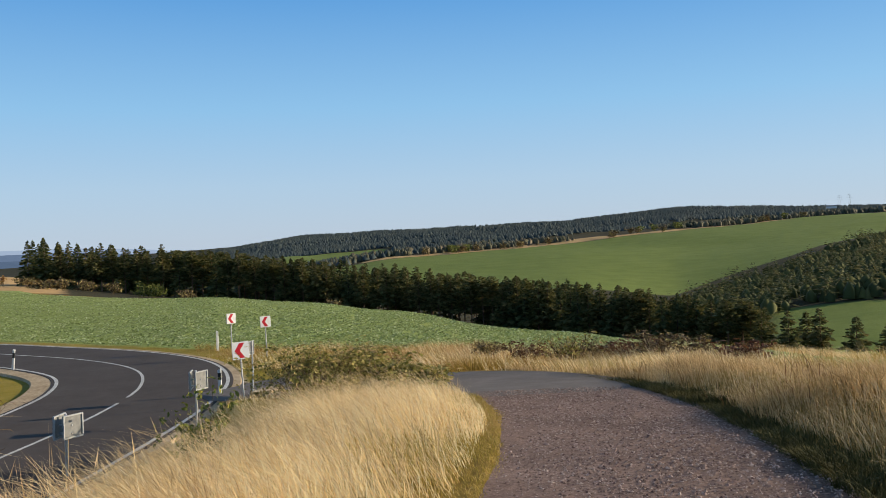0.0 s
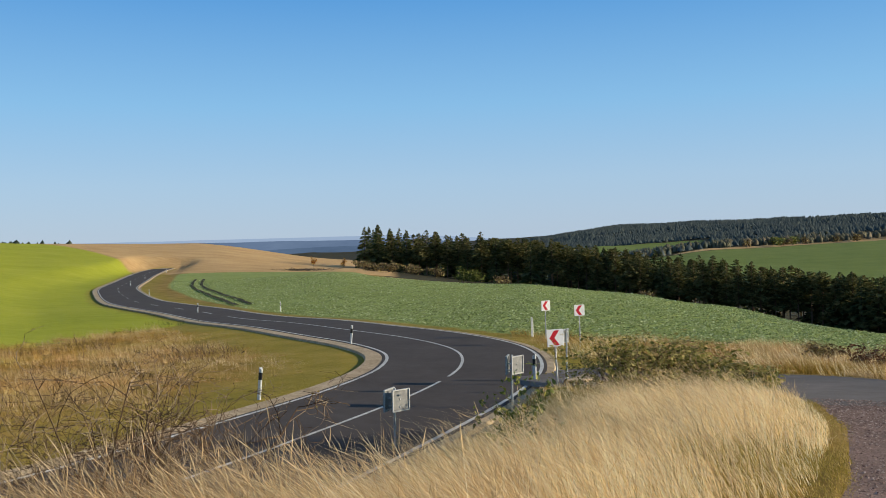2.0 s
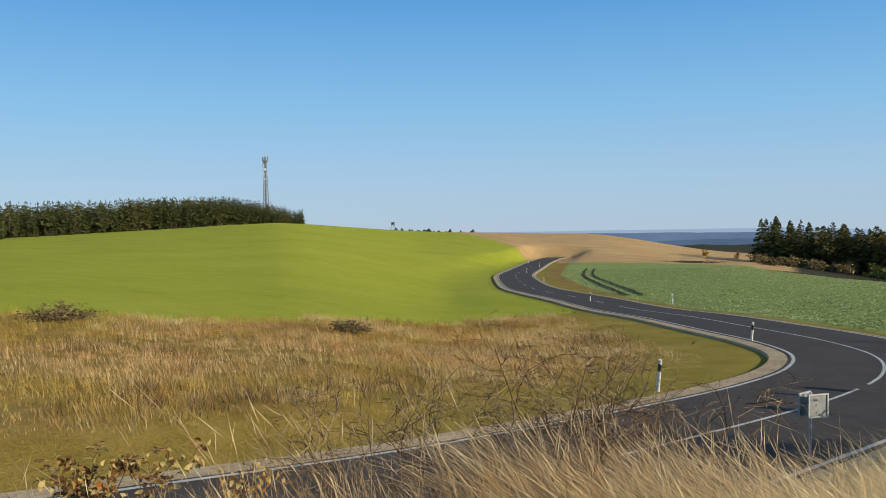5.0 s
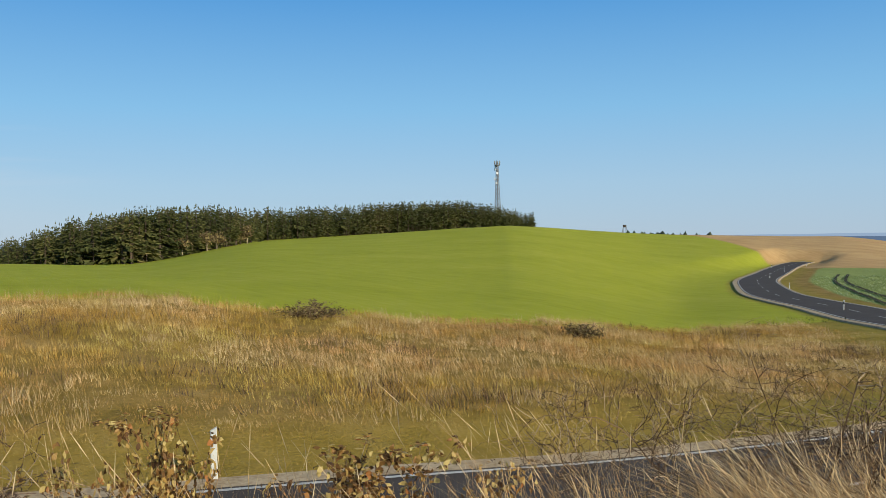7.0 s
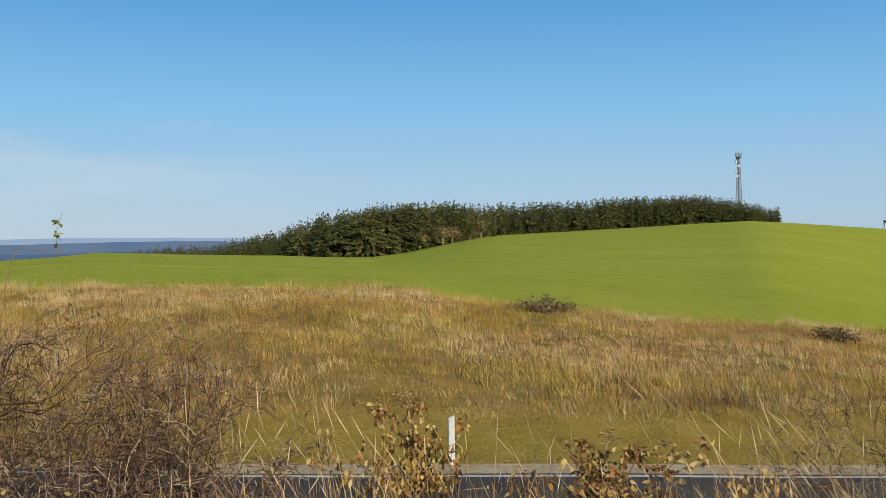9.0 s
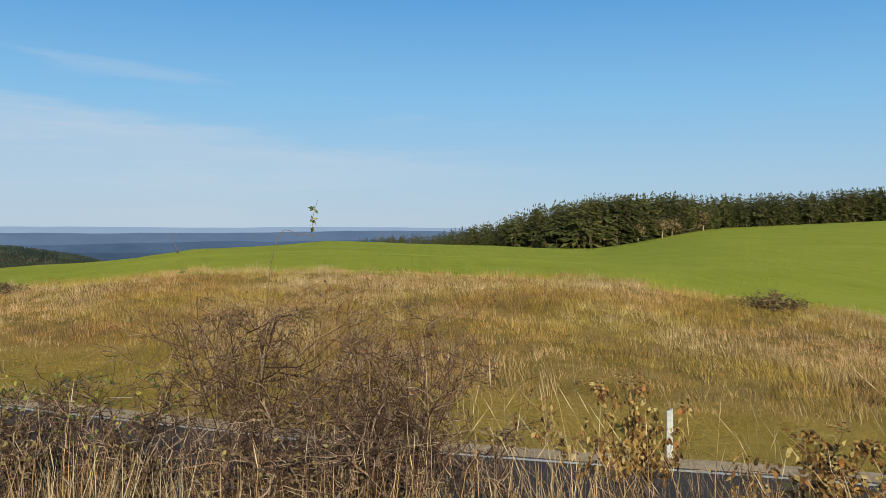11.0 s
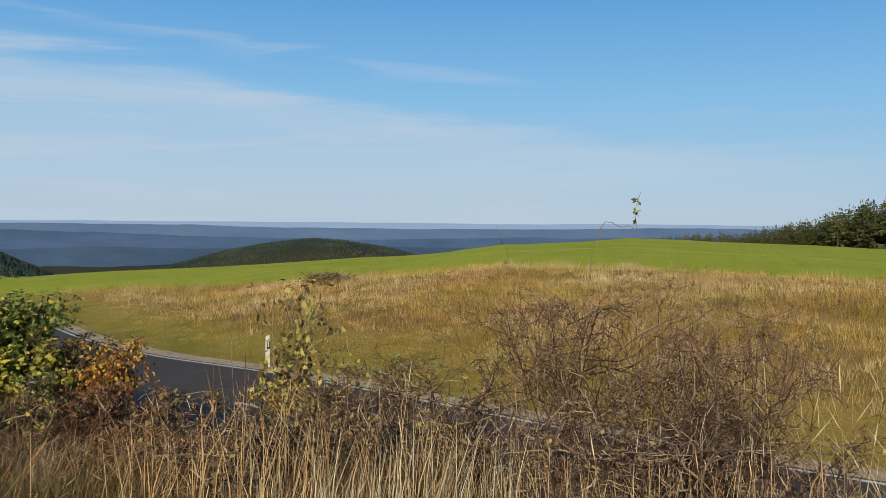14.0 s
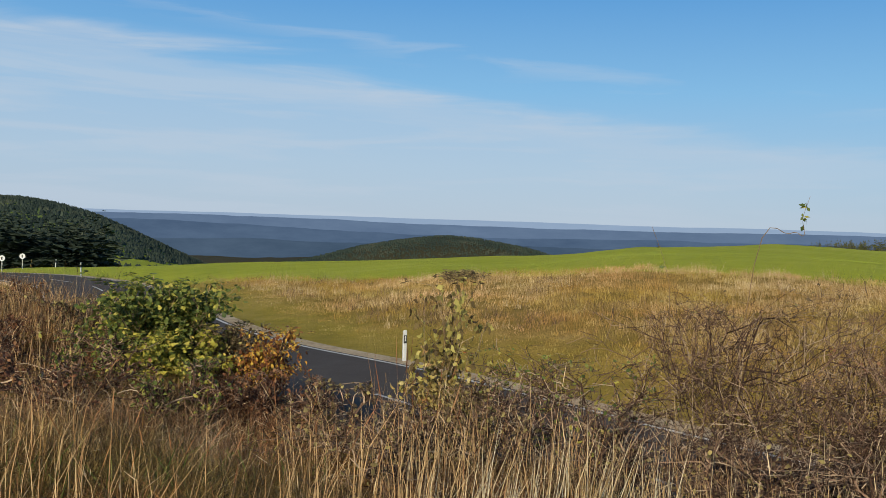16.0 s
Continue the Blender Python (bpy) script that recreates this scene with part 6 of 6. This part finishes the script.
# thin young crop near its lower border
x, y = sector(120000, 34, 146, 44, 115, 191)
far_blades("crop_blades", "short bright green young cereal blades", x, y, 0.06, 0.14, 0.2, 0.03, "crop_leaf", 192,
           lambda x, y, z, rd, rsd, td, tsd, az, r: zones(rd, rsd, td, az, r)[1] > -0.5, 0.3, 0.5, 0.4)

# ================= beet field =================
def beet_field():
    rg = np.random.RandomState(201)
    n = 80000
    a = np.radians(rg.uniform(-30, 41, n))
    r = 22 + (200 - 22) * rg.uniform(0, 1, n) ** 1.25
    # drilled in rows
    x, y = -np.sin(a) * r, np.cos(a) * r
    ca, sa = math.cos(0.45), math.sin(0.45)
    u, w = x * ca + y * sa, -x * sa + y * ca
    w = np.round(w / 0.5) * 0.5 + rg.normal(0, 0.05, n)
    x, y = u * ca - w * sa, u * sa + w * ca
    z, rd, rsd, td, tsd, az, rr = ground(x, y, True)
    k = zones(rd, rsd, td, az, rr)[0] > 0.3
    x, y, z, rr = x[k], y[k], z[k], rr[k]
    n = len(x)
    vs, fs = [], []
    for j in range(5):
        if j == 3:  # fewer leaves on the far plants
            k = rr < 90
            x, y, z, rr = x[k], y[k], z[k], rr[k]
            n = len(x)
        b = rg.uniform(0, 6.283, n)
        ln = rg.uniform(0.08, 0.17, n) * (1 + rr / 300)
        d = np.stack([np.cos(b), np.sin(b), rg.uniform(0.35, 1.1, n)], 1)
        s = np.stack([-np.sin(b), np.cos(b), np.zeros(n)], 1) * (ln * 0.38)[:, None]
        o = np.stack([x, y, z - 0.02], 1)
        m = o + d * (ln * 0.6)[:, None]
        t = o + d * ln[:, None] - np.array([0, 0, 0.05])
        vs.append(np.stack([o, m + s, t, m - s], 1).reshape(-1, 3))
        q = np.arange(n)[:, None] * 4 + sum(len(p) for p in vs[:-1])
        fs += [q + np.array([[0, 1, 2]]), q + np.array([[0, 2, 3]])]
    return mesh_np("beet_plants", np.vstack(vs), np.vstack(fs), [M["beet_leaf"]])


tagged(new("beet_plants", beet_field()), "rows of broad-leaved green beet plants", "crop", kind="stuff")


# ================= bushes near the viewer =================
def fit_size(bags, h, w, pz=99, pr=88):
    """Scales a plant so that it stands h high and about w wide to each side."""
    for b in bags:
        b.flush()
    v = np.vstack([np.vstack(b.v) for b in bags if b.n])
    kz = h / np.percentile(v[:, 2], pz)
    kr = w / np.percentile(np.hypot(v[:, 0], v[:, 1]), pr)
    for b in bags:
        b.v = [q * np.array([kr, kr, kz]) for q in b.v]
        for q in b.v:
            q[:, 2] = np.where(q[:, 2] > 0.9 * h, 0.9 * h + (q[:, 2] - 0.9 * h) * 0.3, q[:, 2])


def bush(thing, label, x, y, h, w, seed, stems=14, leaf=None, n_leaf=0, ls=0.045, twig="twig", depth=3, lean=(0, 0), low=0.2, thick=0.011, tmin=0.0028, z=None):
    rg = np.random.RandomState(seed)
    tw, lv = Bag(), Bag()
    tips = []

    def grow(o, d, ln, rad, lvl):
        m = o + d * ln * 0.5 + rg.normal(0, 0.05, 3) * ln
        e = o + d * ln + rg.normal(0, 0.09, 3) * ln
        tw.twig([o, m, e], [rad, max(tmin, rad * 0.8), max(tmin, rad * 0.6)], 4 if lvl < 2 else 3)
        tips.append((m, lvl))
        tips.append((e, lvl))
        if lvl < depth:
            for _ in range(rg.randint(2, 5) if lvl else 5):
                u = rg.uniform(0.3, 1.0)
                st = o + (e - o) * u
                nd = d + rg.normal(0, 0.55, 3) + np.array([0, 0, 0.12])
                nd /= np.linalg.norm(nd)
                grow(st, nd, ln * rg.uniform(0.4, 0.7), max(tmin, rad * 0.62), lvl + 1)
    for i in range(stems):
        a = rg.uniform(0, 6.283)
        sp = rg.uniform(0.1, 1.0)
        d = np.array([math.cos(a) * sp * w / h * 0.9 + lean[0], math.sin(a) * sp * w / h * 0.9 + lean[1], 1.0])
        d /= np.linalg.norm(d)
        o = np.array([math.cos(a) * w * 0.12 * sp, math.sin(a) * w * 0.12 * sp, -0.1])
        grow(o, d, h * rg.uniform(0.4, 0.75), thick * rg.uniform(0.7, 1.2), 0)
    ob = empty_thing(thing, x, y, gz(x, y) if z is None else z)
    if leaf:
        pool = [t for t, l in tips if l >= 1 and t[2] > low * h]
        pool = np.array(pool)
        lv.leaves(pool[rg.randint(0, len(pool), n_leaf)] + rg.normal(0, ls * 0.9, (n_leaf, 3)), ls * rg.uniform(0.55, 1.3, n_leaf), rg)
    fit_size([tw, lv], h, w)
    part("branchwork", tw.mesh("branchwork", M[twig]), ob)
    if leaf:
        part("foliage", lv.mesh("foliage", M[leaf]), ob)
    return tagged(ob, label, "bush")


def thorn_bush(thing, label, x, y, h, w, seed, stems=7, leaf="brown_leaf", n_leaf=150, ls=0.018, thick=0.0068, forks=(11, 6, 3), twig="twig", fine=0.0014):
    """Crooked stems that fork at wide angles into fine twigs."""
    rg = np.random.RandomState(seed)
    tw, lv = Bag(), Bag()

    def grow(o, d, ln, rad, lvl):
        k = (6, 5, 3, 2)[lvl]
        pts, dd = [o], d
        for i in range(k):
            dd = dd + rg.normal(0, (0.16, 0.3, 0.4, 0.4)[lvl], 3)
            dd /= np.linalg.norm(dd)
            pts.append(pts[-1] + dd * ln / k)
        tw.twig(pts, list(np.linspace(rad, max(fine, rad * 0.45), k + 1)), 4 if lvl == 0 else 3)
        if lvl == 3:
            return
        for _ in range(forks[lvl] + rg.randint(0, 2)):
            j = rg.randint(2 if lvl == 0 else 1, k + 1)
            sd = rg.normal(0, 1, 3)
            nd = (pts[j] - pts[j - 1]) / (ln / k) * 0.7 + sd / np.linalg.norm(sd) * 0.9 + np.array([0, 0, 0.1])
            nd /= np.linalg.norm(nd)
            grow(pts[j] - (pts[j] - pts[j - 1]) * rg.uniform(0, 1), nd, ln * rg.uniform(0.28, 0.55), max(fine * 1.1, rad * 0.52), lvl + 1)
    for i in range(stems):
        a, sp = rg.uniform(0, 6.283), rg.uniform(0.1, 1.0)
        d = np.array([math.cos(a) * sp * w / h, math.sin(a) * sp * w / h, 1.0])
        d /= np.linalg.norm(d)
        grow(np.array([math.cos(a) * w * 0.15, math.sin(a) * w * 0.15, -0.08]), d, h * rg.uniform(0.7, 1.0), thick * rg.uniform(0.7, 1.2), 0)
    fit_size([tw], h, w, 96, 76)
    tips = np.vstack(tw.v)
    tips = tips[tips[:, 2] > 0.3 * h]
    ob = empty_thing(thing, x, y, gz(x, y))
    part("branchwork", tw.mesh("branchwork", M[twig]), ob)
    lv.leaves(tips[rg.randint(0, len(tips), n_leaf)] + rg.normal(0, 0.008, (n_leaf, 3)), ls * rg.uniform(0.6, 1.3, n_leaf), rg, 0, 0.6)
    part("foliage", lv.mesh("foliage", M[leaf]), ob)
    return tagged(ob, label, "bush")


THORNS = (
    ("rose_bush", "bare thorny wild rose bush with tangled twigs", -6.59, -1.59, 1.2, 0.66, 11, "brown_leaf", 420, 0.016),
    ("rose_bush", "bare reddish wild rose bush on the slope", -6.32, -0.51, 1.06, 0.56, 10, "rust_leaf", 420, 0.014),
    ("rose_bush", "low rose bush with some green leaves", -6.16, -2.35, 0.66, 0.55, 7, "bush_leaf", 700, 0.018),
    ("rose_bush", "sparse bare rose twigs between two larger bushes", -6.08, -1.0, 0.78, 0.5, 7, "brown_leaf", 160, 0.014),
    ("bramble_tangle", "low bare tangle of dark bramble canes", -5.49, -2.41, 0.46, 0.5, 5, "brown_leaf", 300, 0.016),
    ("bramble_tangle", "low bare tangle of reddish bramble canes", -5.41, -1.7, 0.46, 0.5, 5, "brown_leaf", 260, 0.016),
    ("bramble_tangle", "dark bare canes between the dead grass", -5.45, -1.1, 0.48, 0.5, 5, "brown_leaf", 260, 0.016),
    ("bramble_tangle", "bare bramble canes creeping over the slope", -5.6, -0.5, 0.48, 0.5, 5, "brown_leaf", 220, 0.016),
    ("bramble_tangle", "thin bare canes beside the rose bush", -5.52, -0.05, 0.4, 0.5, 5, "brown_leaf", 160, 0.016),
    ("bramble_tangle", "low bramble canes with dry leaves", -5.5, -3.0, 0.4, 0.5, 5, "brown_leaf", 420, 0.018),
    ("bramble_tangle", "bare canes with a few withered leaves", -4.95, -3.4, 0.2, 0.5, 5, "brown_leaf", 400, 0.018),
    ("bare_bush", "bare dark thorn bush with crooked twigs", -5.05, 3.95, 0.72, 0.8, 7, "brown_leaf", 60, 0.014),
    ("bare_bush", "wide bare thorn bush on the road bank", -4.3, 4.75, 0.9, 0.85, 8, "brown_leaf", 80, 0.014),
    ("bare_bush", "bare dark thorn twigs with a yellow leaf or two", -4.1, 5.4, 0.62, 0.6, 5, "yellow_leaf", 40, 0.016),
    ("weed_clump", "reddish-brown seeding dock in the dead grass", -6.33, -8.44, 0.24, 0.55, 5, "rust_leaf", 700, 0.022),
    ("weed_clump", "dark brown withered weeds on the slope", -8.0, -9.66, 0.2, 0.55, 5, "brown_leaf", 700, 0.024),
    ("weed_clump", "olive and brown weeds below the green bush", -5.86, -6.89, 0.1, 0.5, 5, "bush_leaf", 600, 0.022),
    ("weed_clump", "reddish weeds with dry seed heads", -4.9, -6.4, 0.12, 0.45, 5, "rust_leaf", 700, 0.02),
    ("weed_clump", "dull green weeds among dead stalks", -5.46, -5.5, -0.02, 0.45, 5, "bush_leaf", 600, 0.02),
    ("weed_clump", "small red-leaved bramble under the orange shrub", -6.04, -5.12, 0.1, 0.3, 5, "rust_leaf", 700, 0.022),
    ("weed_clump", "withered brown weeds on the brow", -5.79, -4.45, 0.06, 0.4, 5, "brown_leaf", 500, 0.02),
    ("weed_clump", "dark seeding weeds on the brow of the bank", -8.52, -11.8, 0.2, 0.6, 5, "rust_leaf", 600, 0.026))
M["rust_leaf"] = leaf_mat("rust_leaf", [(0.0, (0.07, 0.03, 0.02)), (0.6, (0.19, 0.08, 0.04)), (1.0, (0.3, 0.16, 0.08))], 0.7, 0.2, 0.2)
for k, (thing, label, bx, by, top, w, stems, leaf, n_leaf, ls) in enumerate(THORNS):
    thorn_bush(thing, label, bx, by, max(0.5, top - gz(bx, by)), w, 601 + k, stems, leaf, n_leaf, ls, forks={"rose_bush": (13, 6, 3), "bare_bush": (11, 5, 3)}.get(thing, (10, 5, 2)),
               thick=0.0068 if thing == "bare_bush" else 0.009, twig="twig" if thing == "bare_bush" else "rose_twig", fine=0.0014 if thing == "bare_bush" else 0.0019)

BUSHES = (
    ("green_bush", "dense green bush with yellowing lower leaves", -6.8, -7.1, 0.97, 0.5, 30, "bush_leaf", 9000, 0.03, 2),
    ("yellow_bush", "low yellow-green bush in front of the green one", -6.3, -6.6, 0.5, 0.42, 20, "lime_leaf", 4200, 0.026, 2),
    ("bramble_thicket", "dark thicket of bramble twigs and brown leaves", -7.1, -6.55, 0.55, 0.42, 22, "brown_leaf", 3200, 0.022, 3),
    ("orange_bush", "small shrub with orange autumn leaves", -6.95, -5.9, 0.56, 0.27, 16, "orange_leaf", 2600, 0.025, 2),
    ("shoot_bush", "tall slender shoots with brown withered leaves", -6.31, -3.6, 1.25, 0.3, 11, "shoot_leaf", 620, 0.036, 1),
    ("sallow", "low sallow with rounded yellow leaves", -6.22, -3.5, 0.68, 0.34, 12, "yellow_leaf", 1100, 0.028, 2),
    ("sallow", "small sallow with brown and yellow leaves", -6.05, -3.2, 0.5, 0.3, 10, "brown_leaf", 700, 0.022, 2),
    ("maple_sapling", "sapling with curled yellow and orange leaves", -5.76, 1.06, 0.76, 0.34, 10, "maple_leaf", 1700, 0.027, 2),
    ("maple_sapling", "low sapling with pale yellow leaves", -5.13, 2.08, 0.56, 0.34, 9, "maple_leaf", 1200, 0.026, 2),
    ("maple_sapling", "low sapling with dry yellow leaves", -4.78, 2.78, 0.45, 0.22, 7, "maple_leaf", 500, 0.026, 2),
    ("maple_sapling", "tiny sapling with a few yellow leaves", -5.11, 1.6, 0.42, 0.14, 6, "maple_leaf", 110, 0.028, 2),
    ("bramble", "green and brown bramble beside the apron", -3.1, 19.9, -0.65, 1.15, 40, "bramble_leaf", 3600, 0.04, 2),
    ("bramble", "olive bramble spreading over the bank", -1.9, 20.9, -0.95, 1.15, 34, "bramble_leaf", 2600, 0.04, 2),
    ("bramble", "low olive bramble at the end of the grass", -0.9, 20.2, -1.25, 0.9, 26, "bramble_leaf", 2400, 0.035, 2),
    ("sapling", "young weed with broad dark green leaves", -4.17, 14.4, -0.34, 0.55, 10, "bush_leaf", 620, 0.06, 1))
M["shoot_leaf"] = leaf_mat("shoot_leaf", [(0.0, (0.06, 0.04, 0.02)), (0.4, (0.2, 0.14, 0.05)), (0.7, (0.36, 0.31, 0.08)), (1.0, (0.55, 0.46, 0.14))], 0.6, 0.2, 0.3)
M["lime_leaf"] = leaf_mat("lime_leaf", [(0.0, (0.1, 0.11, 0.02)), (0.4, (0.26, 0.25, 0.04)), (0.75, (0.46, 0.4, 0.06)), (1.0, (0.6, 0.44, 0.1))], 0.6, 0.25, 0.3)
M["maple_leaf"] = leaf_mat("maple_leaf", [(0.0, (0.09, 0.045, 0.02)), (0.35, (0.26, 0.13, 0.04)), (0.6, (0.48, 0.31, 0.09)), (0.85, (0.64, 0.5, 0.2)), (1.0, (0.44, 0.17, 0.05))], 0.6, 0.25, 0.35)
M["bramble_leaf"] = leaf_mat("bramble_leaf", [(0.0, (0.13, 0.13, 0.03)), (0.4, (0.28, 0.25, 0.06)), (0.75, (0.46, 0.39, 0.12)), (1.0, (0.56, 0.4, 0.17))], 0.6, 0.25, 0.35)
for k, (thing, label, bx, by, top, w, stems, leaf, n_leaf, ls, depth) in enumerate(BUSHES):
    h = max(0.6, top - gz(bx, by))
    bush(thing, label, bx, by, h, w, 301 + k, stems, leaf, n_leaf, ls, depth=depth, low=0.5 if leaf in ("yellow_leaf", "maple_leaf") else 0.2, thick=0.006, tmin=0.0015)
# low weeds on the far verge's crest
for k, (bx, by, h, w) in enumerate(((-40.6, 15.6, 0.95, 1.3), (-35.0, 27.6, 0.8, 0.8), (-43.0, -21.5, 0.7, 1.3))):
    bush("weed_bush", "dark dead weeds at the edge of the green field", bx, by, h, w, 341 + k, 26, "brown_leaf", 900, 0.045, depth=2)
# weeds and seedlings on the border behind the apron
for k, (a, dd, h, w, leaf) in enumerate(((-5.2, 33, 0.9, 0.7, "brown_leaf"), (-7.6, 30, 1.25, 0.8, "bush_leaf"), (-9.5, 31, 0.9, 1.0, "brown_leaf"), (-12.0, 30, 0.8, 0.9, "bush_leaf"),
                                        (-14.2, 28, 1.0, 1.2, "brown_leaf"), (-16.5, 27, 0.9, 0.8, "brown_leaf"), (-19.0, 25, 0.7, 0.8, "bush_leaf"), (-2.5, 37, 0.7, 0.9, "brown_leaf"))):
    bx, by = spot(a, dd)
    bush("border_weed", "brown seeding weeds on the field border" if leaf == "brown_leaf" else "leafy green weeds on the field border", bx, by, h, w, 361 + k, 16, "rust_leaf" if k % 3 == 0 else ("bramble_leaf" if leaf == "bush_leaf" else leaf), 420, 0.045, depth=2)

# long single shoots over the skyline
def shoot(x, y, pts, leaves, seed, label):
    rg = np.random.RandomState(seed)
    z0 = gz(x, y)
    ob = empty_thing("rose_shoot", x, y, z0)
    st, lv = Bag(), Bag()
    p = spline(np.array([(0, 0, -0.1)] + pts), 5)
    st.tube(p, np.linspace(0.0032, 0.0012, len(p)), 4, False)
    part("stem", st.mesh("stem", M["twig"]), ob)
    k = len(p)
    for i in range(leaves):
        c = p[rg.randint(int(k * 0.72), k)] + rg.normal(0, 0.012, 3)
        u = rg.normal(0, 1, 3)
        u /= np.linalg.norm(u)
        v = np.cross(u, rg.normal(0, 1, 3))
        v /= np.linalg.norm(v)
        s = 0.02 * rg.uniform(0.6, 1.3)
        lv.add([c, c + u * s + v * s * 0.6, c + u * s * 2, c + u * s - v * s * 0.6], [(0, 1, 2), (0, 2, 3)])
    part("foliage", lv.mesh("foliage", M["bush_leaf"]), ob)
    return tagged(ob, label, "shoot")


zb = gz(-6.68, -1.6)
shoot(-6.68, -1.6, [(-0.03, 0.2, 1.34 - zb), (-0.06, 0.42, 1.57 - zb), (-0.08, 0.51, 1.56 - zb), (-0.08, 0.5, 1.68 - zb), (-0.08, 0.54, 1.83 - zb)], 16, 401, "long leafy rose shoot standing over the skyline")
zb = gz(-6.6, -1.9)
shoot(-6.6, -1.9, [(0.0, -0.05, 0.9 - zb), (0.01, -0.08, 1.27 - zb), (0.04, -0.19, 1.59 - zb)], 4, 402, "thin bare shoot with a leaf at its tip")


# ================= loose stones on the track =================
def stones():
    rg = np.random.RandomState(501)
    n = 24000
    y = 3.5 + 13.5 * rg.uniform(0, 1, n) ** 1.3
    cx = np.interp(y, TRACK_LINE[:, 1], TRACK_LINE[:, 0])
    cz = np.interp(y, TRACK_LINE[:, 1], TRACK_LINE[:, 2])
    x = cx + rg.uniform(-1.6, 1.6, n)
    s = 0.006 + 0.015 * rg.uniform(0, 1, n) ** 4 + 0.008 * rg.uniform(0, 1, n)
    vs, fs = [], []
    base = np.array([(1, 0, 0), (0.2, 0.9, 0.1), (-0.9, 0.3, 0), (-0.3, -0.9, 0.05), (0.1, 0.05, 0.7)])
    a = rg.uniform(0, 6.283, n)
    b = base[None] * s[:, None, None] * rg.uniform(0.6, 1.3, (n, 5, 3))
    c, sn = np.cos(a)[:, None], np.sin(a)[:, None]
    v = np.stack([b[..., 0] * c - b[..., 1] * sn + x[:, None], b[..., 0] * sn + b[..., 1] * c + y[:, None], b[..., 2] + (cz + 0.03)[:, None]], -1)
    q = np.arange(n)[:, None] * 5
    f = np.vstack([q + np.array([t]) for t in ((0, 1, 4), (1, 2, 4), (2, 3, 4), (3, 0, 4))])
    return mesh_np("track_stones", v.reshape(-1, 3), f, [M["stones"]])


tagged(new("track_stones", stones()), "loose reddish-grey crushed stones on the track", "gravel", kind="stuff")
